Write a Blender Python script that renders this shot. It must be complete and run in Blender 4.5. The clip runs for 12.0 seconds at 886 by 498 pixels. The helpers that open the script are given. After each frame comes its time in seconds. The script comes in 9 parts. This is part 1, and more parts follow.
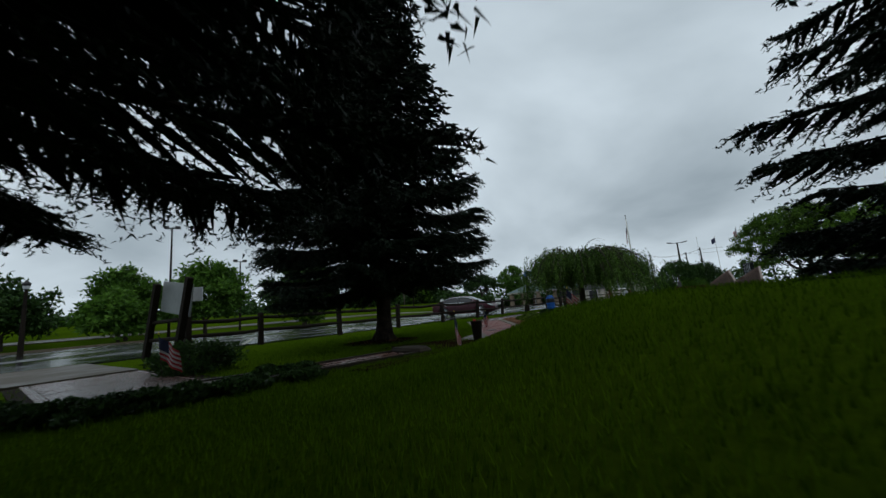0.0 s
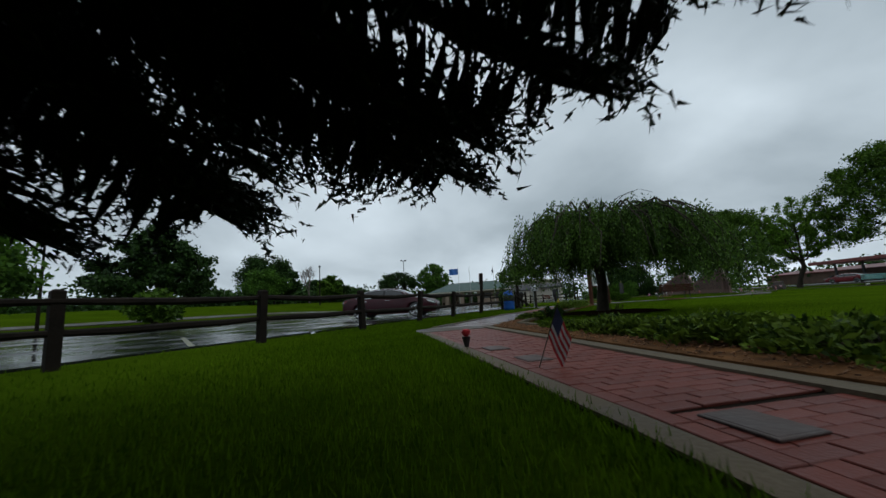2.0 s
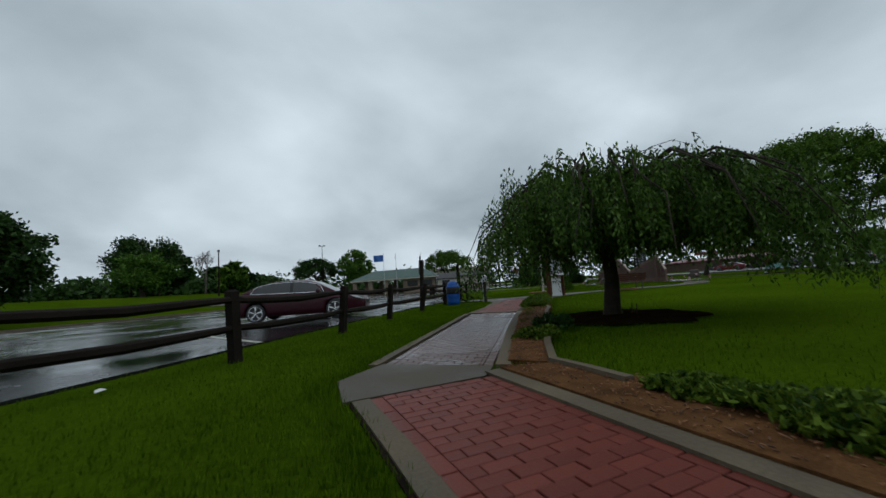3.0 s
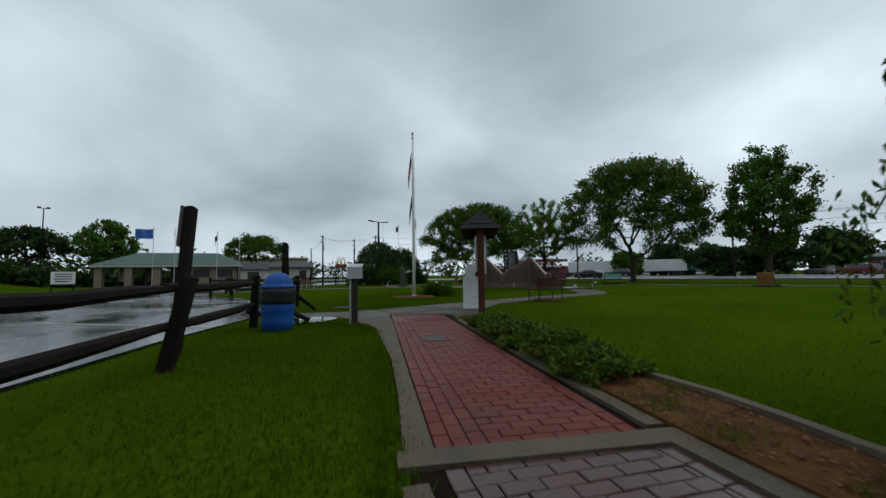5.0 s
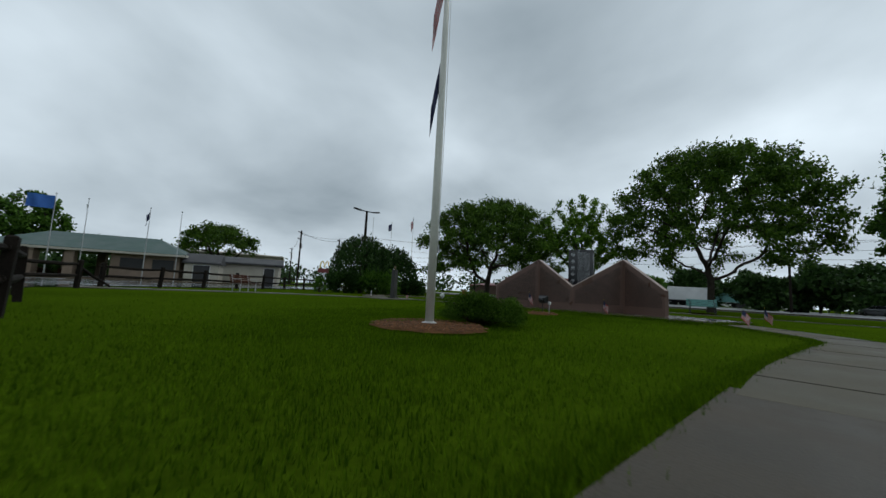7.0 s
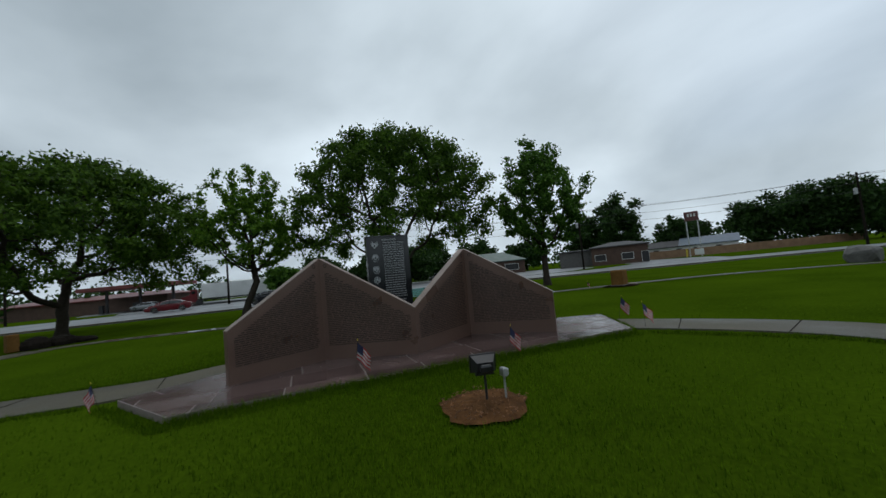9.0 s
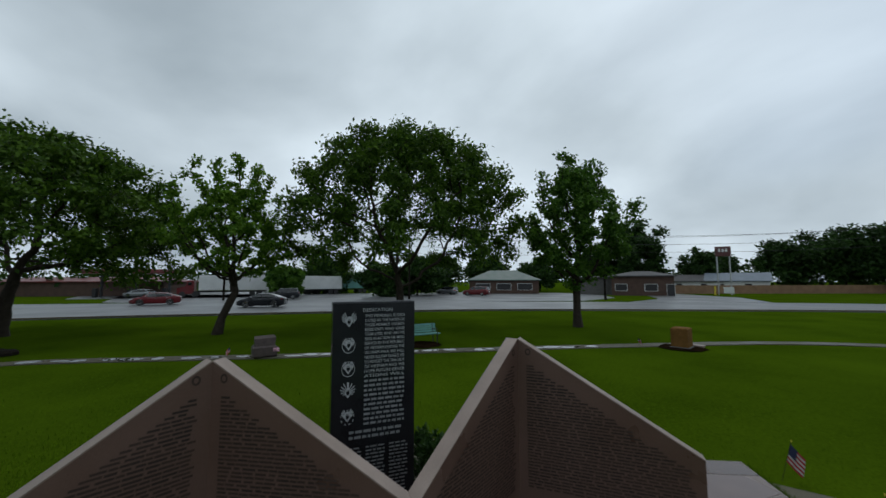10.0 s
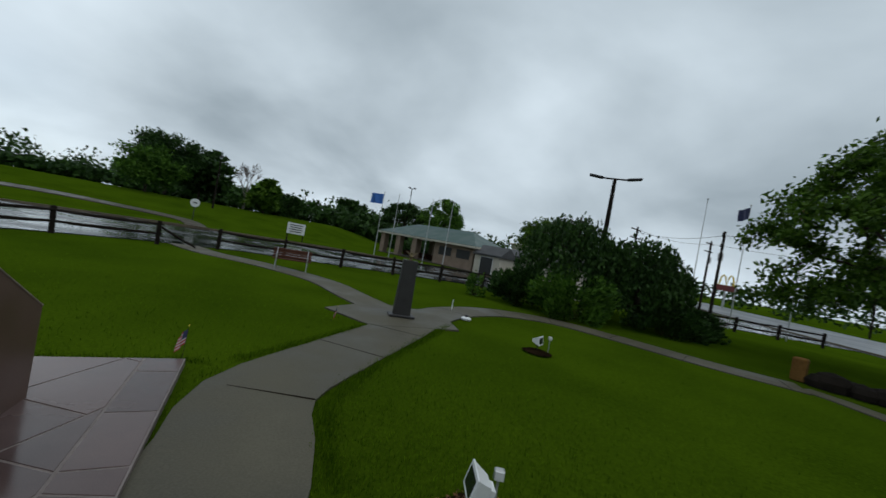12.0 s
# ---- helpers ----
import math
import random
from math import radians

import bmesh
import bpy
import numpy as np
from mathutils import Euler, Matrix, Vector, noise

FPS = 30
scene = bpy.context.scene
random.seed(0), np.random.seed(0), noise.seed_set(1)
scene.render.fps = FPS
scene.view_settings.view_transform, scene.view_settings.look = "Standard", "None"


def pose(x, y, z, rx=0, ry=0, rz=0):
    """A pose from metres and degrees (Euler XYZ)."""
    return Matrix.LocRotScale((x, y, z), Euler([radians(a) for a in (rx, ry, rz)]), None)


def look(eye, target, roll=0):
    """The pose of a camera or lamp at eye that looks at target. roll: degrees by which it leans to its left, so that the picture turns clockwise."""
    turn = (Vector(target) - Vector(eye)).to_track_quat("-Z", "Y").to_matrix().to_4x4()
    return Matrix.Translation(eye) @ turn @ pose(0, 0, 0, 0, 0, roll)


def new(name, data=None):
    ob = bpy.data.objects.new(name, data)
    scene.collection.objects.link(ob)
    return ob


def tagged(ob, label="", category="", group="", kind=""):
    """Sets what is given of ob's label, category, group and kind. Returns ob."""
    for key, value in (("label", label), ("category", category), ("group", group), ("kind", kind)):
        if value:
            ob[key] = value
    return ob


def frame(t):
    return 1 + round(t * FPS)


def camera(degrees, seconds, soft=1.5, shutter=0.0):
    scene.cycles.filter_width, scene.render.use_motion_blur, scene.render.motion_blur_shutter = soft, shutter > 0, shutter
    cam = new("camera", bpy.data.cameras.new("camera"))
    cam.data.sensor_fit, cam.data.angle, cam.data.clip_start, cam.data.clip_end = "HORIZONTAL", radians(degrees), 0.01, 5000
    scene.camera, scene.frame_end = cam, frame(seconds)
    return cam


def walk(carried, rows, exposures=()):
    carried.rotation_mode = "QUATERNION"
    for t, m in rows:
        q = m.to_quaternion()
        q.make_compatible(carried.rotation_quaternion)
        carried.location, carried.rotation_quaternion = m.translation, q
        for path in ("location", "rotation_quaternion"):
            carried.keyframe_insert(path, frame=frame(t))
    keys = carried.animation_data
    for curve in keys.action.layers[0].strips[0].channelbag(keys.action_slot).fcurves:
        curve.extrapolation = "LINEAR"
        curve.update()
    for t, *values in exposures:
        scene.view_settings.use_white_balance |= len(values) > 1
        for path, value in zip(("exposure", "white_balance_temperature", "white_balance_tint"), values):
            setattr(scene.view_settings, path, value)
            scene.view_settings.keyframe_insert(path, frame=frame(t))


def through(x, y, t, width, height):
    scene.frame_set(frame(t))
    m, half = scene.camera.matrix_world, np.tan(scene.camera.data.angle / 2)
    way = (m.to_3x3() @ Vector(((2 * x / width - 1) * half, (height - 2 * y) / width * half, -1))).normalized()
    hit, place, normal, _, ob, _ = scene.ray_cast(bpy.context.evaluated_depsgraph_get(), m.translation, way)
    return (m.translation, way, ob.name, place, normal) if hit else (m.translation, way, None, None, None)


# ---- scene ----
cam = camera(99.8, 12.0, shutter=0.09)
PATH = [
    (0, (-3.251, -4.885, 0.652), (-3.135, -2.913, 0.969), -4.7),
    (0.5, (-3.254, -2.487, 0.599), (-3.074, -0.523, 0.931), -4.1),
    (1, (-3.201, -0.165, 0.537), (-2.938, 1.788, 0.883), -3.4),
    (1.5, (-3.227, 2.053, 0.534), (-2.819, 3.983, 0.864), -3.5),
    (2, (-3.096, 4.022, 0.526), (-2.536, 5.92, 0.818), -3.5),
    (2.5, (-2.801, 6.064, 0.647), (-2.066, 7.907, 0.897), -3.8),
    (3, (-2.252, 8.144, 0.878), (-1.311, 9.898, 1.074), -4.0),
    (3.2, (-1.985, 9.026, 0.94), (-0.946, 10.726, 1.115), -3.8),
    (4.8, (1.259, 15.689, 0.982), (2.885, 16.845, 1.118), -1.3),
    (5, (2.044, 16.477, 0.972), (3.688, 17.607, 1.112), -0.9),
    (5.5, (4.148, 18.297, 0.908), (5.802, 19.409, 1.072), 0.8),
    (6, (6.241, 19.907, 0.818), (7.874, 21.047, 0.996), 2.3),
    (6.5, (8.248, 21.639, 0.672), (9.858, 22.809, 0.865), 3.1),
    (6.7, (8.996, 22.389, 0.621), (10.61, 23.554, 0.818), 3.2),
    (8.3, (15.132, 28.5, 0.865), (17.118, 28.418, 1.088), -4.1),
    (8.5, (15.817, 28.736, 1.056), (17.787, 28.451, 1.253), -4.8),
    (9, (17.644, 29.331, 1.568), (19.484, 28.559, 1.696), -5.5),
    (9.5, (19.554, 29.069, 2.214), (21.295, 28.091, 2.327), -4.1),
    (10, (21.406, 28.1, 2.77), (23.262, 27.376, 2.941), -0.1),
    (10.5, (23.368, 27.028, 3.13), (25.359, 27.039, 3.32), 4.6),
    (11, (25.619, 26.88, 2.818), (27.288, 27.972, 2.968), 9.1),
    (11.2, (26.31, 26.623, 2.542), (27.642, 28.109, 2.668), 9.6),
    (11.5, (27.181, 26.481, 2.565), (27.94, 28.331, 2.593), 11.3),
    (11.7, (27.714, 26.617, 2.42), (28.081, 28.583, 2.421), 11.2),
    (12, (28.347, 27.28, 2.152), (28.176, 29.273, 2.14), 10.4),
]
walk(cam, [(t, look(eye, target, roll)) for t, eye, target, roll in PATH])

# world: an overcast, broken cloud deck
world = bpy.data.worlds.new("world")
scene.world = world
world.use_nodes = True
wt = world.node_tree
wt.nodes.clear()


def wnode(kind, **kw):
    n = wt.nodes.new(kind)
    for k, v in kw.items():
        n.inputs[k].default_value = v
    return n


def link(tree, a, b):
    tree.links.new(a, b)


w_out = wnode("ShaderNodeOutputWorld")
w_bg = wnode("ShaderNodeBackground", Strength=1.0)
w_sky = wnode("ShaderNodeTexSky")
w_sky.sky_type = "NISHITA"
w_sky.sun_disc = False
w_sky.sun_elevation = radians(55)
w_sky.sun_rotation = radians(120)
w_co = wnode("ShaderNodeTexCoord")
w_sep = wnode("ShaderNodeSeparateXYZ")
link(wt, w_co.outputs["Generated"], w_sep.inputs[0])


def wmath(op, a, b):
    n = wt.nodes.new("ShaderNodeMath")
    n.operation = op
    for i, v in enumerate((a, b)):
        if isinstance(v, (int, float)):
            n.inputs[i].default_value = v
        else:
            link(wt, v, n.inputs[i])
    return n.outputs[0]


w_z = wmath("ADD", wmath("MAXIMUM", w_sep.outputs[2], 0.0), 0.36)
w_x = wmath("DIVIDE", w_sep.outputs[0], w_z)
w_y = wmath("DIVIDE", w_sep.outputs[1], w_z)
w_com = wnode("ShaderNodeCombineXYZ")
link(wt, w_x, w_com.inputs[0])
link(wt, w_y, w_com.inputs[1])
w_n1 = wnode("ShaderNodeTexNoise", Scale=1.05, Detail=6.0, Roughness=0.46, Distortion=0.25)
link(wt, w_com.outputs[0], w_n1.inputs["Vector"])
w_n2 = wnode("ShaderNodeTexNoise", Scale=0.42, Detail=2.0, Roughness=0.5)
link(wt, w_com.outputs[0], w_n2.inputs["Vector"])
w_sum = wmath("ADD", wmath("MULTIPLY", w_n1.outputs[0], 0.62), wmath("MULTIPLY", w_n2.outputs[0], 0.38))
w_ramp = wnode("ShaderNodeValToRGB")
w_ramp.color_ramp.elements[0].position = 0.36
w_ramp.color_ramp.elements[0].color = (0.285, 0.35, 0.40, 1)
w_ramp.color_ramp.elements[1].position = 0.66
w_ramp.color_ramp.elements[1].color = (0.83, 0.95, 1.04, 1)
link(wt, w_sum, w_ramp.inputs[0])
w_skyb = wnode("ShaderNodeVectorMath")
w_skyb.operation = "SCALE"
w_skyb.inputs["Scale"].default_value = 0.1
link(wt, w_sky.outputs[0], w_skyb.inputs[0])
w_cov = wnode("ShaderNodeMapRange")
w_cov.inputs["From Min"].default_value = 0.58
w_cov.inputs["From Max"].default_value = 0.74
w_cov.inputs["To Min"].default_value = 0.0
w_cov.inputs["To Max"].default_value = 0.35
link(wt, w_n2.outputs[0], w_cov.inputs["Value"])
w_mix = wt.nodes.new("ShaderNodeMix")
w_mix.data_type = "RGBA"
link(wt, w_cov.outputs[0], w_mix.inputs[0])
link(wt, w_ramp.outputs[0], w_mix.inputs[6])
link(wt, w_skyb.outputs[0], w_mix.inputs[7])
link(wt, w_mix.outputs[2], w_bg.inputs["Color"])
link(wt, w_bg.outputs[0], w_out.inputs[0])

sun = new("sun", bpy.data.lights.new("sun", "SUN"))
sun.data.energy = 0.5
sun.data.angle = radians(30)
sun.data.color = (1.0, 0.97, 0.92)
sun.matrix_world = look((0, 0, 30), (-12, 8, 0))

# ---- materials ----


def surface(name, c1, c2, scale=4.0, rough=0.7, rough2=None, bump=0.15, fine=40.0, metal=0.0, spread=0.25, island=0.0, obj_random=0.0, spec=0.5, coat=0.0, fine_mix=0.35):
    """A procedural surface: two colours mixed by a broad and a fine noise, with roughness that varies and a little relief."""
    m = bpy.data.materials.new(name)
    m.use_nodes = True
    t = m.node_tree
    b = t.nodes["Principled BSDF"]
    co = t.nodes.new("ShaderNodeTexCoord")
    n1 = t.nodes.new("ShaderNodeTexNoise")
    n1.inputs["Scale"].default_value = scale
    n1.inputs["Detail"].default_value = 4
    n2 = t.nodes.new("ShaderNodeTexNoise")
    n2.inputs["Scale"].default_value = fine
    n2.inputs["Detail"].default_value = 3
    t.links.new(co.outputs["Object"], n1.inputs["Vector"])
    t.links.new(co.outputs["Object"], n2.inputs["Vector"])
    mixf = t.nodes.new("ShaderNodeMix")
    mixf.inputs[0].default_value = fine_mix
    t.links.new(n1.outputs[0], mixf.inputs[2])
    t.links.new(n2.outputs[0], mixf.inputs[3])
    fac = mixf.outputs[0]
    if island or obj_random:
        if obj_random:
            g = t.nodes.new("ShaderNodeObjectInfo").outputs["Random"]
        else:
            g = t.nodes.new("ShaderNodeNewGeometry").outputs["Random Per Island"]
        add = t.nodes.new("ShaderNodeMath")
        add.operation = "MULTIPLY_ADD"
        t.links.new(g, add.inputs[0])
        add.inputs[1].default_value = island or obj_random
        t.links.new(fac, add.inputs[2])
        sub = t.nodes.new("ShaderNodeMath")
        sub.operation = "SUBTRACT"
        t.links.new(add.outputs[0], sub.inputs[0])
        sub.inputs[1].default_value = (island or obj_random) / 2
        fac = sub.outputs[0]
    r = t.nodes.new("ShaderNodeValToRGB")
    r.color_ramp.elements[0].position = 0.5 - spread
    r.color_ramp.elements[0].color = (*c1, 1)
    r.color_ramp.elements[1].position = 0.5 + spread
    r.color_ramp.elements[1].color = (*c2, 1)
    t.links.new(fac, r.inputs[0])
    t.links.new(r.outputs[0], b.inputs["Base Color"])
    mr = t.nodes.new("ShaderNodeMapRange")
    mr.inputs["From Min"].default_value = 0.35
    mr.inputs["From Max"].default_value = 0.65
    mr.inputs["To Min"].default_value = rough
    mr.inputs["To Max"].default_value = rough if rough2 is None else rough2
    t.links.new(n1.outputs[0], mr.inputs["Value"])
    t.links.new(mr.outputs[0], b.inputs["Roughness"])
    b.inputs["Metallic"].default_value = metal
    b.inputs["Specular IOR Level"].default_value = spec
    b.inputs["Coat Weight"].default_value = coat
    if bump:
        bp = t.nodes.new("ShaderNodeBump")
        bp.inputs["Strength"].default_value = bump
        bp.inputs["Distance"].default_value = 0.01
        t.links.new(n2.outputs[0], bp.inputs["Height"])
        t.links.new(bp.outputs[0], b.inputs["Normal"])
    return m


def leafy(name, dark, light, through=0.25, rough=0.6, spec=0.14):
    """Leaves: colour varies leaf by leaf, and some light comes through."""
    m = bpy.data.materials.new(name)
    m.use_nodes = True
    t = m.node_tree
    b = t.nodes["Principled BSDF"]
    g = t.nodes.new("ShaderNodeNewGeometry")
    co = t.nodes.new("ShaderNodeTexCoord")
    n = t.nodes.new("ShaderNodeTexNoise")
    n.inputs["Scale"].default_value = 0.9
    t.links.new(co.outputs["Object"], n.inputs["Vector"])
    mixf = t.nodes.new("ShaderNodeMix")
    mixf.inputs[0].default_value = 0.5
    t.links.new(g.outputs["Random Per Island"], mixf.inputs[2])
    t.links.new(n.outputs[0], mixf.inputs[3])
    r = t.nodes.new("ShaderNodeValToRGB")
    r.color_ramp.elements[0].position = 0.25
    r.color_ramp.elements[0].color = (*dark, 1)
    r.color_ramp.elements[1].position = 0.75
    r.color_ramp.elements[1].color = (*light, 1)
    t.links.new(mixf.outputs[0], r.inputs[0])
    t.links.new(r.outputs[0], b.inputs["Base Color"])
    b.inputs["Roughness"].default_value = rough
    b.inputs["Specular IOR Level"].default_value = spec
    tr = t.nodes.new("ShaderNodeBsdfTranslucent")
    t.links.new(r.outputs[0], tr.inputs["Color"])
    mx = t.nodes.new("ShaderNodeMixShader")
    mx.inputs[0].default_value = through
    t.links.new(b.outputs[0], mx.inputs[1])
    t.links.new(tr.outputs[0], mx.inputs[2])
    t.links.new(mx.outputs[0], t.nodes["Material Output"].inputs[0])
    return m


def glassy(name, tint, rough=0.03):
    m = bpy.data.materials.new(name)
    m.use_nodes = True
    b = m.node_tree.nodes["Principled BSDF"]
    b.inputs["Base Color"].default_value = (*tint, 1)
    b.inputs["Roughness"].default_value = rough
    b.inputs["Specular IOR Level"].default_value = 0.7
    return m


M_grass = surface("grass_ground", (0.0145, 0.030, 0.0012), (0.047, 0.081, 0.0032), scale=0.3, fine=22.0, rough=1.0, bump=0.6, spread=0.2, fine_mix=0.5, spec=0.0)
M_grass.node_tree.nodes["Principled BSDF"].inputs["Sheen Weight"].default_value = 0.1
M_grass.node_tree.nodes["Principled BSDF"].inputs["Sheen Roughness"].default_value = 0.45
M_grass.node_tree.nodes["Principled BSDF"].inputs["Sheen Tint"].default_value = (0.20, 0.36, 0.02, 1)
M_blade = leafy("grass_blade", (0.025, 0.06, 0.0016), (0.092, 0.165, 0.005), through=0.43, rough=0.9, spec=0.02)
M_soil = surface("mulch_soil", (0.006, 0.0042, 0.0025), (0.022, 0.0135, 0.007), scale=3, fine=60, rough=1.0, bump=1.0, spread=0.2, spec=0.0)
M_barkbed = surface("bark_mulch_bed", (0.036, 0.0165, 0.006), (0.145, 0.066, 0.024), scale=5, fine=55, rough=0.9, bump=1.0, spread=0.2, spec=0.08)
M_chip = surface("bark_chip", (0.06, 0.025, 0.009), (0.24, 0.105, 0.04), scale=2, fine=70, rough=0.75, bump=0.5, island=0.8, spread=0.3)
M_asphalt = surface("wet_asphalt", (0.008, 0.009, 0.010), (0.02, 0.021, 0.023), scale=0.45, fine=90, rough=0.01, rough2=0.34, bump=0.05, spread=0.25, spec=0.42)
M_road = surface("wet_road", (0.075, 0.079, 0.083), (0.125, 0.129, 0.134), scale=0.15, fine=60, rough=0.34, rough2=0.5, bump=0.1, spec=0.5)
M_conc = surface("wet_concrete", (0.034, 0.027, 0.019), (0.086, 0.071, 0.051), scale=0.8, fine=55, rough=0.4, rough2=0.7, bump=0.3, spread=0.22, spec=0.2)
M_walk = surface("tan_wet_concrete", (0.045, 0.040, 0.027), (0.11, 0.099, 0.07), scale=0.7, fine=50, rough=0.45, rough2=0.75, bump=0.3, spread=0.22, spec=0.2)
M_curb = surface("curb_concrete", (0.05, 0.040, 0.026), (0.14, 0.112, 0.074), scale=1.5, fine=40, rough=0.6, rough2=0.85, bump=0.45, spec=0.2)
M_brick = surface("wet_brick", (0.072, 0.0135, 0.0085), (0.175, 0.036, 0.0225), scale=1.2, fine=60, rough=0.42, rough2=0.72, bump=0.3, obj_random=0.24, spread=0.32, spec=0.22)
M_brickj = surface("wet_brick_far", (0.072, 0.0135, 0.0085), (0.175, 0.036, 0.0225), scale=1.2, fine=60, rough=0.42, rough2=0.72, bump=0.3, island=0.24, spread=0.32, spec=0.22)
M_oldbrick = surface("old_wet_brick", (0.05, 0.024, 0.02), (0.13, 0.066, 0.056), scale=1.5, fine=60, rough=0.12, rough2=0.5, bump=0.25, obj_random=0.3, spread=0.3, spec=0.45)
M_joint = surface("joint_sand", (0.006, 0.0042, 0.003), (0.02, 0.0135, 0.009), scale=3, fine=60, rough=0.95, spec=0.05)
M_granite = surface("brown_granite", (0.072, 0.040, 0.030), (0.145, 0.085, 0.064), scale=1.2, fine=160, rough=0.25, rough2=0.5, bump=0.05, fine_mix=0.55, spread=0.22)
M_grtile = surface("granite_paving", (0.05, 0.03, 0.028), (0.125, 0.082, 0.075), scale=1.4, fine=120, rough=0.07, rough2=0.28, bump=0.04, obj_random=0.45, spec=0.4)
# On the wall caps this paler tone stands in for light from above.
M_grtop = surface("sawn_granite_edge", (0.16, 0.12, 0.1), (0.29, 0.225, 0.19), scale=3, fine=120, rough=0.5, bump=0.2)
M_grdark = surface("inscribed_granite", (0.016, 0.0085, 0.006), (0.044, 0.0235, 0.017), scale=3, fine=100, rough=0.55, bump=0.2, island=0.4)
M_mortar = surface("pale_joint", (0.12, 0.095, 0.085), (0.23, 0.19, 0.175), scale=5, fine=50, rough=0.6)
M_black = surface("black_granite", (0.008, 0.009, 0.011), (0.022, 0.024, 0.027), scale=2, fine=200, rough=0.12, rough2=0.2, bump=0.0)
M_blacktop = surface("grey_granite_top", (0.022, 0.025, 0.029), (0.05, 0.055, 0.062), scale=4, fine=120, rough=0.25, rough2=0.45, bump=0.05, spec=0.25)
M_letter = surface("etched_letter", (0.26, 0.28, 0.29), (0.46, 0.48, 0.49), scale=8, fine=80, rough=0.7, bump=0.0)
M_etch = surface("fine_etched_line", (0.13, 0.14, 0.145), (0.26, 0.27, 0.275), scale=8, fine=80, rough=0.7, bump=0.0)
M_wood = surface("dark_wet_timber", (0.005, 0.004, 0.003), (0.022, 0.017, 0.013), scale=2.5, fine=30, rough=0.85, rough2=0.95, bump=0.6, spec=0.1)
M_redwood = surface("red_brown_stained_wood", (0.04, 0.016, 0.010), (0.095, 0.038, 0.023), scale=2.5, fine=25, rough=0.8, bump=0.4, spec=0.1)
M_post = surface("grey_weathered_wood", (0.015, 0.0135, 0.01), (0.05, 0.044, 0.032), scale=3, fine=30, rough=0.85, bump=0.6, spec=0.15)
M_shingle = surface("dark_roof_shingle", (0.018, 0.02, 0.021), (0.05, 0.053, 0.056), scale=2, fine=60, rough=0.6, bump=0.4, island=0.5)
M_white = surface("white_paint", (0.55, 0.56, 0.56), (0.75, 0.76, 0.75), scale=1.5, fine=20, rough=0.3, rough2=0.5, bump=0.04, spread=0.35)
M_pole = surface("flagpole_paint", (0.50, 0.50, 0.44), (0.68, 0.68, 0.62), scale=1.2, fine=15, rough=0.35, rough2=0.55, bump=0.05)
M_grey = surface("galvanised_metal", (0.30, 0.31, 0.31), (0.48, 0.49, 0.49), scale=4, fine=25, rough=0.35, rough2=0.5, metal=0.4, bump=0.05)
M_blue = surface("blue_plastic", (0.003, 0.045, 0.20), (0.007, 0.085, 0.33), scale=2, fine=25, rough=0.4, rough2=0.55, bump=0.08, spec=0.25)
M_bag = surface("black_bin_bag", (0.003, 0.003, 0.0035), (0.008, 0.008, 0.009), scale=7, fine=18, rough=0.32, rough2=0.55, bump=0.9)
M_bark = surface("spruce_bark", (0.008, 0.006, 0.005), (0.04, 0.03, 0.024), scale=6, fine=24, rough=0.9, bump=1.0, spec=0.1, spread=0.15)
M_bark2 = surface("tree_bark", (0.016, 0.013, 0.010), (0.055, 0.044, 0.034), scale=4, fine=26, rough=0.9, bump=0.9, spec=0.15)
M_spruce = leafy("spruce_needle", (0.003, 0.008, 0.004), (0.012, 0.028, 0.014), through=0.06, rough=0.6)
M_willow = leafy("weeping_leaf", (0.018, 0.046, 0.007), (0.09, 0.17, 0.023), through=0.3)
M_locust = leafy("locust_leaf", (0.018, 0.05, 0.004), (0.08, 0.155, 0.012), through=0.32)
M_tender = leafy("young_maple_leaf", (0.035, 0.095, 0.006), (0.13, 0.25, 0.02), through=0.36)
M_maple = leafy("maple_leaf", (0.022, 0.064, 0.007), (0.085, 0.18, 0.02), through=0.3)
M_dkleaf = leafy("dark_leaf", (0.009, 0.027, 0.005), (0.034, 0.078, 0.013), through=0.2)
M_yew = leafy("yew_needle", (0.007, 0.026, 0.003), (0.085, 0.17, 0.015), through=0.15, rough=0.8, spec=0.05)
M_juniper = leafy("juniper_leaf", (0.014, 0.036, 0.004), (0.12, 0.185, 0.018), through=0.2, spec=0.08)
M_oldconc = surface("old_dark_concrete", (0.009, 0.0075, 0.0055), (0.036, 0.030, 0.022), scale=3, fine=35, rough=0.6, rough2=0.9, bump=0.8, spec=0.15)
M_twig = surface("bare_twig", (0.07, 0.055, 0.048), (0.15, 0.125, 0.11), scale=3, fine=20, rough=0.8)
M_green = surface("green_metal_roof", (0.022, 0.052, 0.043), (0.042, 0.09, 0.074), scale=0.8, fine=12, rough=0.4, rough2=0.55, bump=0.05)
M_tan = surface("tan_brick_wall", (0.16, 0.11, 0.08), (0.27, 0.20, 0.15), scale=1.2, fine=18, rough=0.8, bump=0.3)
M_brwall = surface("brown_brick_wall", (0.045, 0.024, 0.017), (0.10, 0.056, 0.038), scale=1, fine=14, rough=0.8, bump=0.3)
M_cream = surface("cream_siding", (0.34, 0.31, 0.25), (0.48, 0.44, 0.37), scale=0.8, fine=10, rough=0.7, bump=0.1)
M_pale = surface("pale_siding", (0.48, 0.49, 0.48), (0.66, 0.67, 0.66), scale=0.6, fine=10, rough=0.6, bump=0.05)
